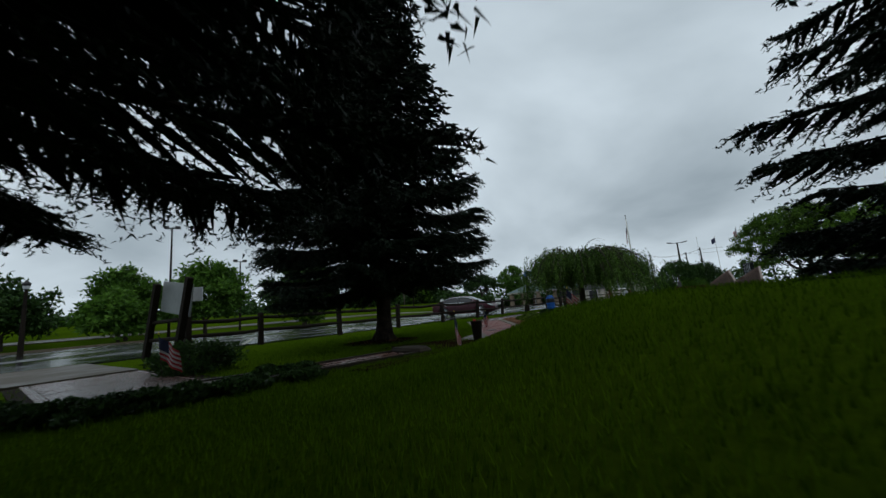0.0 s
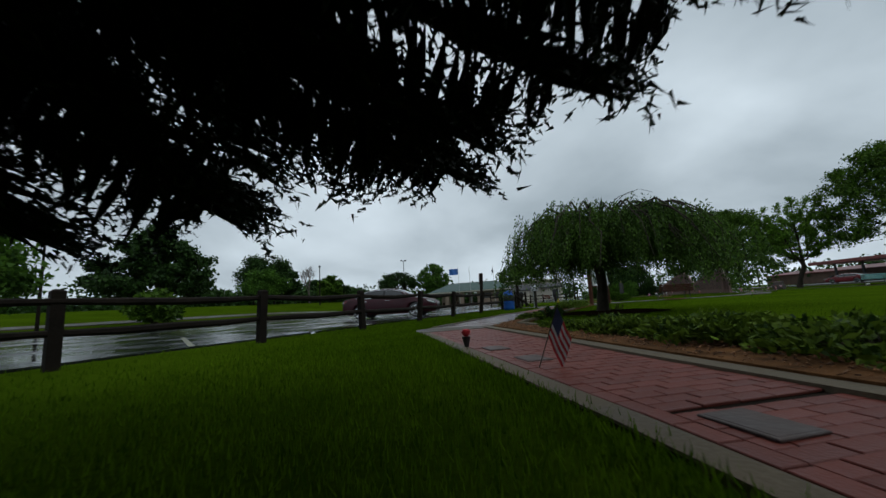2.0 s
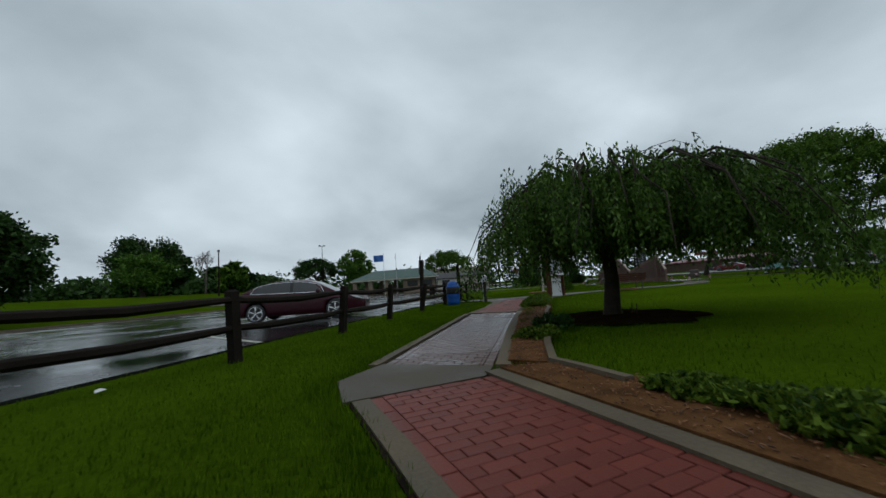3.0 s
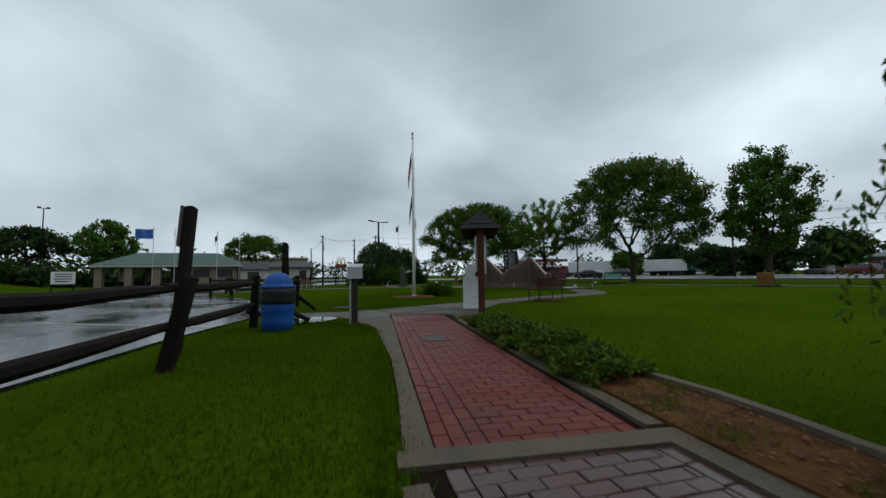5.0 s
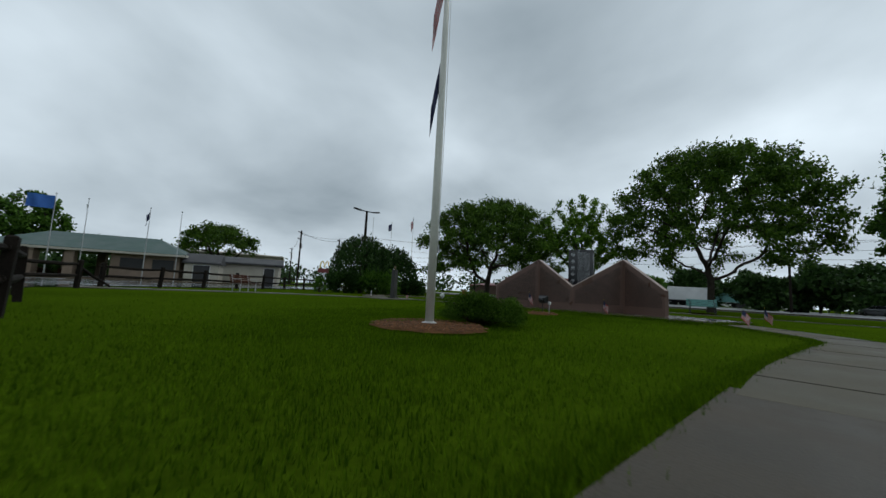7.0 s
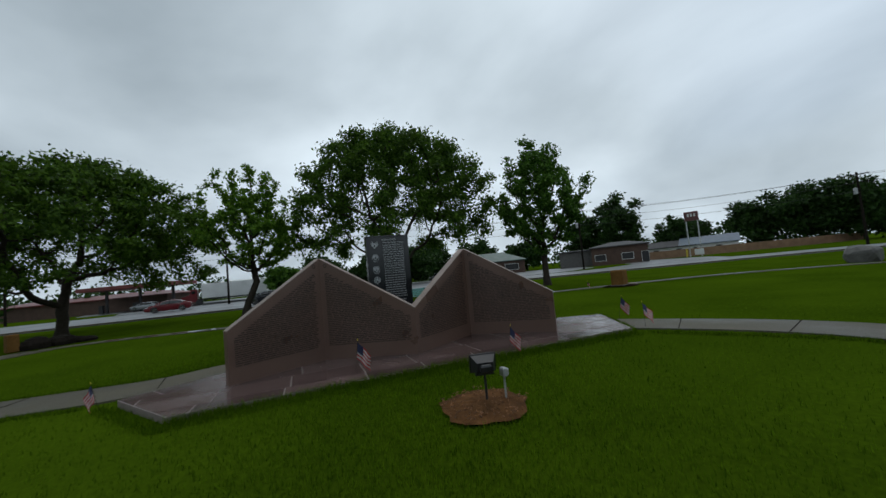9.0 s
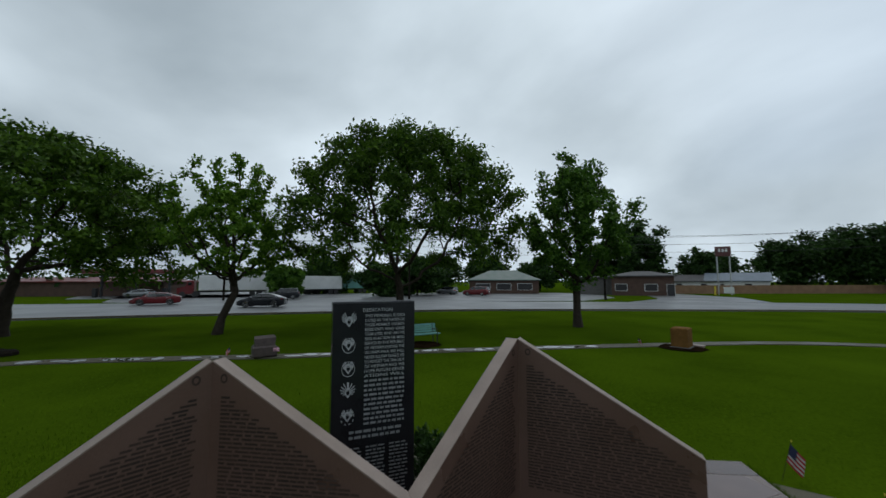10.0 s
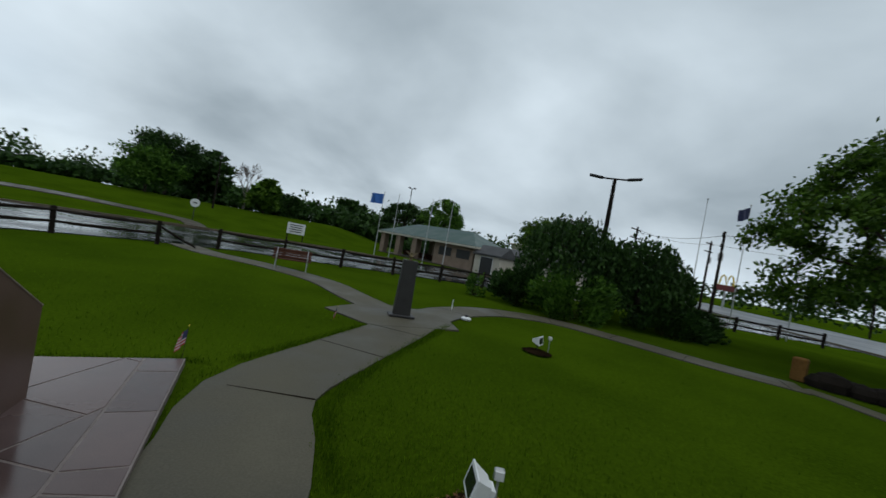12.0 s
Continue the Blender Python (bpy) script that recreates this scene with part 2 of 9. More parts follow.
M_darkroof = surface("grey_house_roof", (0.028, 0.028, 0.03), (0.068, 0.068, 0.071), scale=1, fine=14, rough=0.75, bump=0.3)
M_blroof = surface("blue_grey_roof", (0.10, 0.13, 0.16), (0.17, 0.20, 0.24), scale=1, fine=14, rough=0.7, bump=0.3)
M_redroof = surface("red_canopy", (0.085, 0.012, 0.011), (0.16, 0.024, 0.02), scale=1, fine=10, rough=0.45)
M_dark = surface("dark_opening", (0.008, 0.008, 0.009), (0.02, 0.02, 0.022), scale=1, fine=10, rough=0.5, bump=0)
M_blackmetal = surface("black_metal", (0.010, 0.010, 0.011), (0.025, 0.025, 0.027), scale=4, fine=25, rough=0.4, rough2=0.55, metal=0.2, bump=0.05)
M_chrome = surface("chrome", (0.55, 0.56, 0.57), (0.72, 0.73, 0.74), scale=6, fine=30, rough=0.12, rough2=0.22, metal=1.0, bump=0)
M_rubber = surface("tyre_rubber", (0.010, 0.010, 0.011), (0.024, 0.024, 0.025), scale=6, fine=40, rough=0.6, bump=0.2)
M_maroon = surface("maroon_car_paint", (0.022, 0.003, 0.006), (0.042, 0.006, 0.011), scale=1, fine=200, rough=0.34, rough2=0.4, bump=0.0, coat=0.1, spec=0.2)
M_redcar = surface("red_car_paint", (0.085, 0.007, 0.01), (0.14, 0.013, 0.016), scale=1, fine=200, rough=0.35, bump=0.0, coat=0.15, spec=0.25)
M_darkcar = surface("black_car_paint", (0.008, 0.009, 0.011), (0.016, 0.018, 0.022), scale=1, fine=200, rough=0.3, bump=0.0, coat=0.15, spec=0.25)
M_silver = surface("silver_car_paint", (0.16, 0.17, 0.18), (0.26, 0.27, 0.28), scale=1, fine=200, rough=0.22, metal=0.4, bump=0.0, coat=1.0)
M_glass = glassy("car_glass", (0.012, 0.014, 0.016))
M_clear = glassy("clear_window_glass", (0.9, 0.95, 0.95), rough=0.02)
M_clear.node_tree.nodes["Principled BSDF"].inputs["Transmission Weight"].default_value = 1.0
M_clear.node_tree.nodes["Principled BSDF"].inputs["IOR"].default_value = 1.45
M_lamp = glassy("lamp_lens", (0.45, 0.47, 0.48), rough=0.1)
M_tail = glassy("tail_lens", (0.20, 0.008, 0.008), rough=0.12)
M_yellow = surface("yellow_paint", (0.45, 0.33, 0.02), (0.62, 0.47, 0.05), scale=1, fine=15, rough=0.5)
M_flagred = surface("flag_red", (0.27, 0.008, 0.014), (0.38, 0.02, 0.026), scale=4, fine=40, rough=0.8, bump=0.15)
M_flagwhite = surface("flag_white", (0.34, 0.33, 0.325), (0.48, 0.47, 0.46), scale=4, fine=40, rough=0.8, bump=0.15)
M_flagblue = surface("flag_blue", (0.010, 0.014, 0.045), (0.02, 0.026, 0.08), scale=4, fine=40, rough=0.8, bump=0.15)
M_flagsky = surface("flag_light_blue", (0.02, 0.09, 0.32), (0.04, 0.15, 0.45), scale=4, fine=40, rough=0.8, bump=0.15)
M_teal = surface("teal_painted_slats", (0.06, 0.19, 0.17), (0.12, 0.30, 0.27), scale=3, fine=25, rough=0.45, bump=0.15)
M_stone = surface("fieldstone", (0.045, 0.043, 0.04), (0.125, 0.12, 0.112), scale=3, fine=30, rough=0.7, bump=0.7)
M_tanstone = surface("tan_sandstone", (0.085, 0.041, 0.011), (0.20, 0.104, 0.032), scale=5, fine=30, rough=0.85, bump=0.7, spec=0.08)
M_rose = surface("red_silk_flower", (0.33, 0.01, 0.018), (0.5, 0.03, 0.04), scale=10, fine=60, rough=0.6)
M_pink = surface("pink_silk_flower", (0.40, 0.20, 0.27), (0.6, 0.35, 0.42), scale=10, fine=60, rough=0.6)
M_fence = surface("tan_board_fence", (0.14, 0.075, 0.04), (0.27, 0.16, 0.09), scale=1, fine=14, rough=0.7, bump=0.3)
M_paint = surface("worn_line_paint", (0.10, 0.10, 0.06), (0.34, 0.33, 0.22), scale=3, fine=40, rough=0.3, bump=0.1)
M_poster = surface("faded_poster", (0.15, 0.165, 0.165), (0.25, 0.27, 0.27), scale=2, fine=14, rough=0.5, bump=0)
M_patch = surface("bare_patch_soil", (0.03, 0.022, 0.014), (0.09, 0.065, 0.04), scale=4, fine=30, rough=0.85, bump=0.6)
M_plate = surface("worn_plaque_metal", (0.04, 0.03, 0.028), (0.105, 0.082, 0.076), scale=5, fine=30, rough=0.5, rough2=0.7, bump=0.3, spec=0.2)
M_water = glassy("puddle_water", (0.012, 0.013, 0.013), rough=0.01)

# ---- mesh helpers ----


class Geo:
    """Gathers vertices and faces of one mesh."""

    def __init__(self):
        self.v, self.f, self.mi = [], [], []

    def add(self, verts, faces, mi=0):
        o = len(self.v)
        self.v += [tuple(p) for p in verts]
        self.f += [tuple(o + i for i in q) for q in faces]
        self.mi += [mi] * len(faces)
        return self

    def box(self, c, s, m=None, bevel=0.0, mi=0):
        """A box about c of size s, turned by m, its top and bottom edges chamfered."""
        x, y, z = s[0] / 2, s[1] / 2, s[2] / 2
        b = min(bevel, x * 0.6, y * 0.6, z * 0.6)
        rings = [(-z, b), (-z + b, 0), (z - b, 0), (z, b)] if b else [(-z, 0), (z, 0)]
        vs, fs = [], []
        for zz, k in rings:
            vs += [(-x + k, -y + k, zz), (x - k, -y + k, zz), (x - k, y - k, zz), (-x + k, y - k, zz)]
        n = len(rings)
        fs.append((3, 2, 1, 0))
        for r in range(n - 1):
            for i in range(4):
                a, bb = 4 * r + i, 4 * r + (i + 1) % 4
                fs.append((a, bb, bb + 4, a + 4))
        q = 4 * (n - 1)
        fs.append((q, q + 1, q + 2, q + 3))
        c = Vector(c)
        vs = [c + (m.to_3x3() @ Vector(p) if m else Vector(p)) for p in vs]
        return self.add(vs, fs, mi)

    def tube(self, pts, radii, sides=8, mi=0, cap=True):
        """A tapered tube along points."""
        pts = [Vector(p) for p in pts]
        if not hasattr(radii, "__len__"):
            radii = [radii] * len(pts)
        vs, fs = [], []
        ref = None
        for i, p in enumerate(pts):
            d = (pts[min(i + 1, len(pts) - 1)] - pts[max(i - 1, 0)]).normalized()
            if ref is None:
                ref = d.orthogonal().normalized()
            u = (ref - d * ref.dot(d)).normalized()
            ref = u
            w = d.cross(u)
            for k in range(sides):
                a = 2 * math.pi * k / sides
                vs.append(p + (u * math.cos(a) + w * math.sin(a)) * radii[i])
        for i in range(len(pts) - 1):
            for k in range(sides):
                a, b = i * sides + k, i * sides + (k + 1) % sides
                fs.append((a, b, b + sides, a + sides))
        if cap:
            fs.append(tuple(range(sides - 1, -1, -1)))
            fs.append(tuple(range((len(pts) - 1) * sides, len(pts) * sides)))
        return self.add(vs, fs, mi)

    def lathe(self, c, prof, sides=20, mi=0):
        """A turned body about the upright through c: prof is (radius, height)."""
        vs, fs = [], []
        for r, z in prof:
            for k in range(sides):
                a = 2 * math.pi * k / sides
                vs.append((c[0] + r * math.cos(a), c[1] + r * math.sin(a), c[2] + z))
        for i in range(len(prof) - 1):
            for k in range(sides):
                a, b = i * sides + k, i * sides + (k + 1) % sides
                fs.append((a, b, b + sides, a + sides))
        fs.append(tuple(range(sides - 1, -1, -1)))
        fs.append(tuple(range((len(prof) - 1) * sides, len(prof) * sides)))
        return self.add(vs, fs, mi)

    def prism(self, poly, z0, z1, mi=0, bevel=0.0):
        """A flat polygon raised from z0 to z1; bevel rounds off its upper rim."""
        n = len(poly)
        area = sum(poly[i][0] * poly[(i + 1) % n][1] - poly[(i + 1) % n][0] * poly[i][1] for i in range(n))
        if area < 0:
            poly = poly[::-1]
        rings = [[(x, y, z0) for x, y in poly]]
        if bevel:
            cx, cy = sum(p[0] for p in poly) / n, sum(p[1] for p in poly) / n
            inner = []
            for x, y in poly:
                d = math.hypot(x - cx, y - cy)
                k = max(0, 1 - bevel * 1.3 / max(d, 1e-6))
                inner.append((cx + (x - cx) * k, cy + (y - cy) * k))
            rings += [[(x, y, z1 - bevel) for x, y in poly], [(x, y, z1) for x, y in inner]]
        else:
            rings += [[(x, y, z1) for x, y in poly]]
        vs = [p for r in rings for p in r]
        fs = [tuple(range(n - 1, -1, -1))]
        for r in range(len(rings) - 1):
            for i in range(n):
                a, b = r * n + i, r * n + (i + 1) % n
                fs.append((a, b, b + n, a + n))
        fs.append(tuple(range((len(rings) - 1) * n, len(rings) * n)))
        return self.add(vs, fs, mi)

    def mesh(self, name, mats, smooth=False):
        me = bpy.data.meshes.new(name)
        me.from_pydata([tuple(p) for p in self.v], [], self.f)
        for m in mats if isinstance(mats, (list, tuple)) else [mats]:
            me.materials.append(m)
        if any(self.mi):
            me.polygons.foreach_set("material_index", self.mi)
        if smooth:
            me.polygons.foreach_set("use_smooth", [True] * len(me.polygons))
        me.update()
        return me


def quad_mesh(name, quads, material):
    """A mesh of loose faces from an array of n x corners x 3."""
    n, k = len(quads), len(quads[0])
    me = bpy.data.meshes.new(name)
    me.vertices.add(k * n)
    me.vertices.foreach_set("co", np.asarray(quads, np.float32).ravel())
    me.loops.add(k * n)
    me.loops.foreach_set("vertex_index", np.arange(k * n, dtype=np.int32))
    me.polygons.add(n)
    me.polygons.foreach_set("loop_start", np.arange(0, k * n, k, dtype=np.int32))
    me.materials.append(material)
    me.update(calc_edges=True)
    return me


def part(name, g, material, parent, label="", smooth=False):
    """Links a mesh, or a Geo, as one object under a thing or a part."""
    me = g.mesh(name, material, smooth) if isinstance(g, Geo) else g
    ob = new(name, me)
    if parent is not None:
        ob.parent = parent
    if label:
        ob["label"] = label
    return ob


def thing(name, at, label, category, group="", turn=0.0, kind=""):
    ob = new(name)
    ob.matrix_basis = pose(*at, 0, 0, turn)
    return tagged(ob, label, category, group, kind)


def struct(name, g, material, label, smooth=False):
    ob = part(name, g, material, None, smooth=smooth)
    return tagged(ob, label, name.split("_")[0], kind="structure")


def smoothstep(t):
    t = np.clip(t, 0.0, 1.0)
    return t * t * (3 - 2 * t)


def height(x, y):
    """The lie of the land: a grassy mound beside the first path, a slight swell under the memorial, a bank beyond the car park."""
    x, y = np.asarray(x, float), np.asarray(y, float)
    rim = np.clip(1.15 + (x + 3.3) * 0.85, -0.6, 3.0)
    mound = 0.67 * smoothstep((x + 4.6) / 4.6) * (1 - smoothstep((y - rim + 2.5) / 2.5)) * (1 - smoothstep((x - 3.0) / 6.0)) * smoothstep((y + 16) / 8)
    swell = 0.10 * np.exp(-(((x - 24.6) / 3.6) ** 2 + ((y - 27.2) / 5.0) ** 2))
    bank = 2.3 * smoothstep((-(x + 2) * 0.66 + (y - 47.5) * 0.75 - 5) / 24) * smoothstep((16 - x) / 16)
    return mound + swell + bank


def inside(px, py, poly):
    """Which of the points lie in a polygon."""
    px, py = np.asarray(px), np.asarray(py)
    hit = np.zeros(px.shape, bool)
    n = len(poly)
    for i in range(n):
        (x0, y0), (x1, y1) = poly[i], poly[(i + 1) % n]
        if y0 == y1:
            continue
        c = ((y0 > py) != (y1 > py)) & (px < (x1 - x0) * (py - y0) / (y1 - y0) + x0)
        hit ^= c
    return hit


def ribbon(line, width):
    """The polygon of a strip along a line."""
    pts = [Vector(p) for p in line]
    left, right = [], []
    for i, p in enumerate(pts):
        d = (pts[min(i + 1, len(pts) - 1)] - pts[max(i - 1, 0)]).normalized()
        n = Vector((-d.y, d.x)) * width / 2
        left.append(tuple(p + n))
        right.append(tuple(p - n))
    return left, right


def smooth_line(line, step=0.5):
    """A line eased through its points."""
    p = [Vector(q) for q in line]
    out = []
    for i in range(len(p) - 1):
        a, b, c, d = p[max(i - 1, 0)], p[i], p[i + 1], p[min(i + 2, len(p) - 1)]
        n = max(2, int((c - b).length / step))
        for k in range(n):
            t = k / n
            out.append(0.5 * (2 * b + (c - a) * t + (2 * a - 5 * b + 4 * c - d) * t * t + (3 * b - a - 3 * c + d) * t ** 3))
    return [tuple(q) for q in out] + [tuple(p[-1])]


def strip(left, right, z, thick=0.05, mi=0, g=None, follow=False):
    """A paved band between two lines, with its sides."""
    g = g or Geo()
    n = len(left)
    vs = []
    for a, b in zip(left, right):
        za = z + (float(height(*a)) if follow else 0)
        zb = z + (float(height(*b)) if follow else 0)
        vs += [(a[0], a[1], za), (b[0], b[1], zb), (a[0], a[1], za - thick), (b[0], b[1], zb - thick)]
    fs = []
    for i in range(n - 1):
        o = 4 * i
        fs += [(o + 1, o + 5, o + 4, o), (o, o + 4, o + 6, o + 2), (o + 3, o + 7, o + 5, o + 1)]
    fs += [(0, 2, 3, 1), (4 * n - 4, 4 * n - 3, 4 * n - 1, 4 * n - 2)]
    g.add(vs, fs, mi)
    return g


# ---- ground ----


def axis(lo, hi, step, far):
    mid = np.arange(lo, hi + 1e-6, step)
    out = [hi + 2.5 * k for k in range(1, 21)]
    while out[-1] < far:
        out.append(out[-1] + (out[-1] - hi - 47) * 0.35)
    neg = [lo - (v - hi) for v in out]
    return np.array(sorted(neg) + list(mid) + out)


gx, gy = axis(-9, 40, 0.5, 900), axis(-9, 40, 0.5, 900)
GX, GY = np.meshgrid(gx, gy)
bump = np.array([[noise.noise((x * 0.25, y * 0.25, 3.0)) for x in gx] for y in gy]) * 0.02
GZ = height(GX, GY) + bump * (np.abs(GX) < 60) * (np.abs(GY) < 80) - 0.027
nx, ny = len(gx), len(gy)
gg = Geo()
gg.v = [tuple(p) for p in np.stack([GX, GY, GZ], -1).reshape(-1, 3)]
gg.f = [(j * nx + i, j * nx + i + 1, (j + 1) * nx + i + 1, (j + 1) * nx + i) for j in range(ny - 1) for i in range(nx - 1)]
gg.mi = [0] * len(gg.f)
ground = part("ground", gg, M_grass, None, smooth=True)
tagged(ground, "mown wet green lawn with a grassy mound", "lawn", kind="structure")

# car park with its drive out to the road
LOT = [(-45, -29), (-13.3, 4.2), (-10.6, 7.0), (-4.0, 14.3), (2.6, 21.75), (4.4, 23.5), (6.4, 25.1), (8.4, 26.9), (9.3, 29.5), (11.4, 34.5), (11.9, 39.5), (13.6, 43.0), (16.0, 45.9), (27, 51.6), (38, 56.2), (60, 58.5), (60, 71), (40, 69), (26, 64.5), (14, 62), (5, 56), (-2, 47.5), (-17.4, 33.5), (-31.6, 21.5), (-60, -5)]
lot = struct("road_car_park", Geo().prism(LOT, -0.2, 0.012), M_asphalt, "wet black asphalt car park with puddles")
g = Geo()
for k in (3, 5, 7, 9, 11):
    p = Vector((-16.0, 1.4)) + Vector((0.692, 0.722)) * (2.75 * k + 1.2)
    q = p + Vector((-0.35, 0.94)) * 5.2
    l, r = ribbon([p + (q - p) * 0.08, q], 0.11)
    g.prism([l[0], l[1], r[1], r[0]], 0.012, 0.016)
struct("road_stall_line", g, M_paint, "worn pale parking bay lines on wet asphalt")
far_kerb = [(40, 69), (26, 64.5), (14, 62), (5, 56), (-2, 47.5), (-17.4, 33.5), (-31.6, 21.5), (-60, -5)]
l, r = ribbon(far_kerb, 0.2)
struct("trim_kerb", strip(l, r, 0.14, 0.3), M_curb, "grey concrete kerb along the far side of the car park")

# main road to the east, with side drive and the far park path
road_near = smooth_line([(62, 130), (59.5, 75), (58, 50), (57.3, 38), (55.3, 23), (52, 9), (45, -6), (38.5, -19), (29, -30), (14, -40), (-18, -64), (-70, -100)], 3)
road_far = smooth_line([(90, 130), (85, 75), (81, 52), (78.5, 40), (74, 24), (69, 10.5), (60, -8), (50, -26), (40, -38), (24, -48), (-8, -72), (-62, -110)], 3)
k = min(len(road_near), len(road_far))
rn = [road_near[int(i * (len(road_near) - 1) / 59)] for i in range(60)]
rf = [road_far[int(i * (len(road_far) - 1) / 59)] for i in range(60)]
struct("road_main", strip(rn, rf, 0.03, 0.3), M_road, "wide wet grey asphalt main road")
mid = [(a[0] * 0.96 + b[0] * 0.04, a[1] * 0.96 + b[1] * 0.04) for a, b in zip(rn, rf)]
l, r = ribbon(mid, 0.15)
struct("road_edge_line", strip(l, r, 0.036, 0.004), M_yellow, "thin yellow line along the near edge of the road")
l, r = ribbon([(a[0] * 0.985 + b[0] * 0.015, a[1] * 0.985 + b[1] * 0.015) for a, b in zip(rn, rf)], 0.3)
struct("trim_road_kerb", strip(l, r, 0.13, 0.25), M_curb, "pale concrete kerb along the main road")
struct("road_shop_forecourt", Geo().prism([(70, 24), (67, 6), (63, -9), (68, -20), (78, -27), (92, -28), (104, -10), (106, 10), (112, 34), (112, 60), (84, 52)], -0.1, 0.02), M_road, "wet grey asphalt forecourts across the main road")
struct("road_side_drive", Geo().prism([(58, -12), (62.5, -23), (72, -32), (100, -50), (96, -57), (76, -45), (60, -38), (50, -27)], -0.1, 0.034), M_road, "wet side drive branching off the main road")
struct("road_forecourt", Geo().prism([(98, 62), (95, 44), (94, 36), (132, 24), (140, 75)], -0.1, 0.02), M_road, "wet paved forecourt across the road")

# ---- paths ----
BR_W = 0.102


def brick_mesh(l, w, material):
    return Geo().box((0, 0, 0), (l - 0.006, w - 0.002, 0.06), bevel=0.0035).mesh("brick", material)


brick_me = brick_mesh(0.205, BR_W, M_brick)
brick_old = brick_mesh(0.205, BR_W, M_oldbrick)


def brick_path(name, a, b, width, label, seed, nearest, z=0.0, edge=(1, 1), old=False):
    """A straight run of bricks laid along the path in running bond, on a bed of sand."""
    rnd = random.Random(seed)
    a, b = Vector(a), Vector(b)
    d = (b - a).normalized()
    n = Vector((-d.y, d.x))
    length = (b - a).length
    ang = math.atan2(d.y, d.x)
    l, r = ribbon([a, b], width + 0.34)
    bed = struct(name, Geo().prism([l[0], l[1], r[1], r[0]], -0.12, z - 0.012), M_joint, label)
    cells = []
    n_rows = int(width / BR_W)
    pitch = width / n_rows
    for i in list(range(edge[0])) + list(range(n_rows - edge[1], n_rows)):
        s = 0.1025 - (i % 2) * 0.07
        while s < length - 0.05:
            cells.append((s, -width / 2 + (i + 0.5) * pitch, 0.0, 0.2085))
            s += 0.2085
    lo, hi = -width / 2 + edge[0] * pitch, width / 2 - edge[1] * pitch
    j, s = 0, 0.052
    while s < length - 0.03:
        t, first = lo, j % 2
        while t < hi - 0.03:
            l_ = min(0.104 if first else 0.2085, hi - t)
            cells.append((s, t + l_ / 2, 90.0, l_))
            t, first = t + l_, 0
        j, s = j + 1, s + 0.1045
    mid_s = nearest
    cells.sort(key=lambda c: abs(c[0] - mid_s))
    rest = Geo()
    for k, (s, t, quarter, l_) in enumerate(cells):
        p = a + d * s - n * t
        dz, tilt, tl2 = rnd.uniform(-0.0025, 0.0025), rnd.uniform(-0.6, 0.6), rnd.uniform(-0.4, 0.4)
        turn = math.degrees(ang) + quarter + rnd.uniform(-0.8, 0.8)
        if k < 300:
            ob = new("brick", brick_old if old else brick_me)
            ob.parent = bed
            ob.matrix_basis = pose(p.x, p.y, z - 0.03 + dz, tilt, tl2, turn) @ Matrix.Diagonal((l_ / 0.2085, 1, 1, 1))
        else:
            rest.box((p.x, p.y, z - 0.03 + dz), (l_ - 0.009, 0.099, 0.06), pose(0, 0, 0, tilt, tl2, turn), bevel=0.005)
    if rest.v:
        ob = part("bricks", rest, M_oldbrick if old else M_brickj, bed)
        ob["kind"] = "stuff"
    return bed


def edging(name, line, width, label, z=0.02, thick=0.14, m=None):
    l, r = ribbon(line, width)
    return struct(name, strip(l, r, z, thick), m or M_curb, label)


brick_path("pavement_brick_east", (4.22, 17.28), (9.45, 22.40), 1.27, "red wet brick path in running bond", 3, 3.4, edge=(3, 1))
brick_path("pavement_brick_middle", (-0.40, 11.98), (4.14, 17.18), 1.30, "worn dark red wet brick path", 4, 3.0, old=True)
S1 = [(-1.5, 2.95), (-1.24, 5.4), (-1.0, 8.3), (-0.78, 11.27)]
brick_path("pavement_brick_bend", S1[0], S1[1], 1.13, "red wet brick path beside the spruce", 5, 1.0, z=-0.002)
brick_path("pavement_brick_bed_side", S1[1], S1[2], 1.14, "red wet brick path beside the planting bed", 6, 1.0)
brick_path("pavement_brick_rose", S1[2], S1[3], 1.16, "red wet brick path with a silk rose at its edge", 7, 1.6, z=-0.001)
brick_path("pavement_brick_start", (-6.1, -0.42), (-3.6, 1.5), 0.72, "old pinkish wet brick path below the mound", 8, 1.6, old=True)
brick_path("pavement_brick_entry", (-9.0, 1.9), (-6.6, -0.25), 1.5, "pinkish brick path at the car park entrance", 9, 1.6, old=True)

struct("pavement_entry_apron", Geo().prism([(-13.6, 3.7), (-12.0, 5.4), (-8.6, 2.5), (-9.7, 1.2)], -0.1, 0.02), M_conc, "wet concrete apron between car park and brick path")
struct("pavement_entry_corner", Geo().prism([(-7.05, -0.85), (-6.2, 0.35), (-5.0, 0.75), (-5.65, -0.45)], -0.1, 0.005), M_conc, "concrete corner slab between two brick paths")
struct("pavement_spruce_corner", Geo().prism([(-2.75, 2.75), (-2.5, 3.4), (-2.1, 4.35), (-1.9, 4.3), (-1.95, 3.3), (-1.95, 2.6)], -0.1, 0.004), M_conc, "wet concrete slab where two brick paths meet")
struct("trim_path_end", Geo().prism([(-3.9, 1.78), (-3.68, 1.42), (-3.38, 1.1), (-3.2, 1.25), (-3.26, 1.6), (-3.42, 1.86), (-3.68, 1.95)], -0.1, 0.07, bevel=0.04), M_oldconc, "worn raised concrete block at the end of the first path")
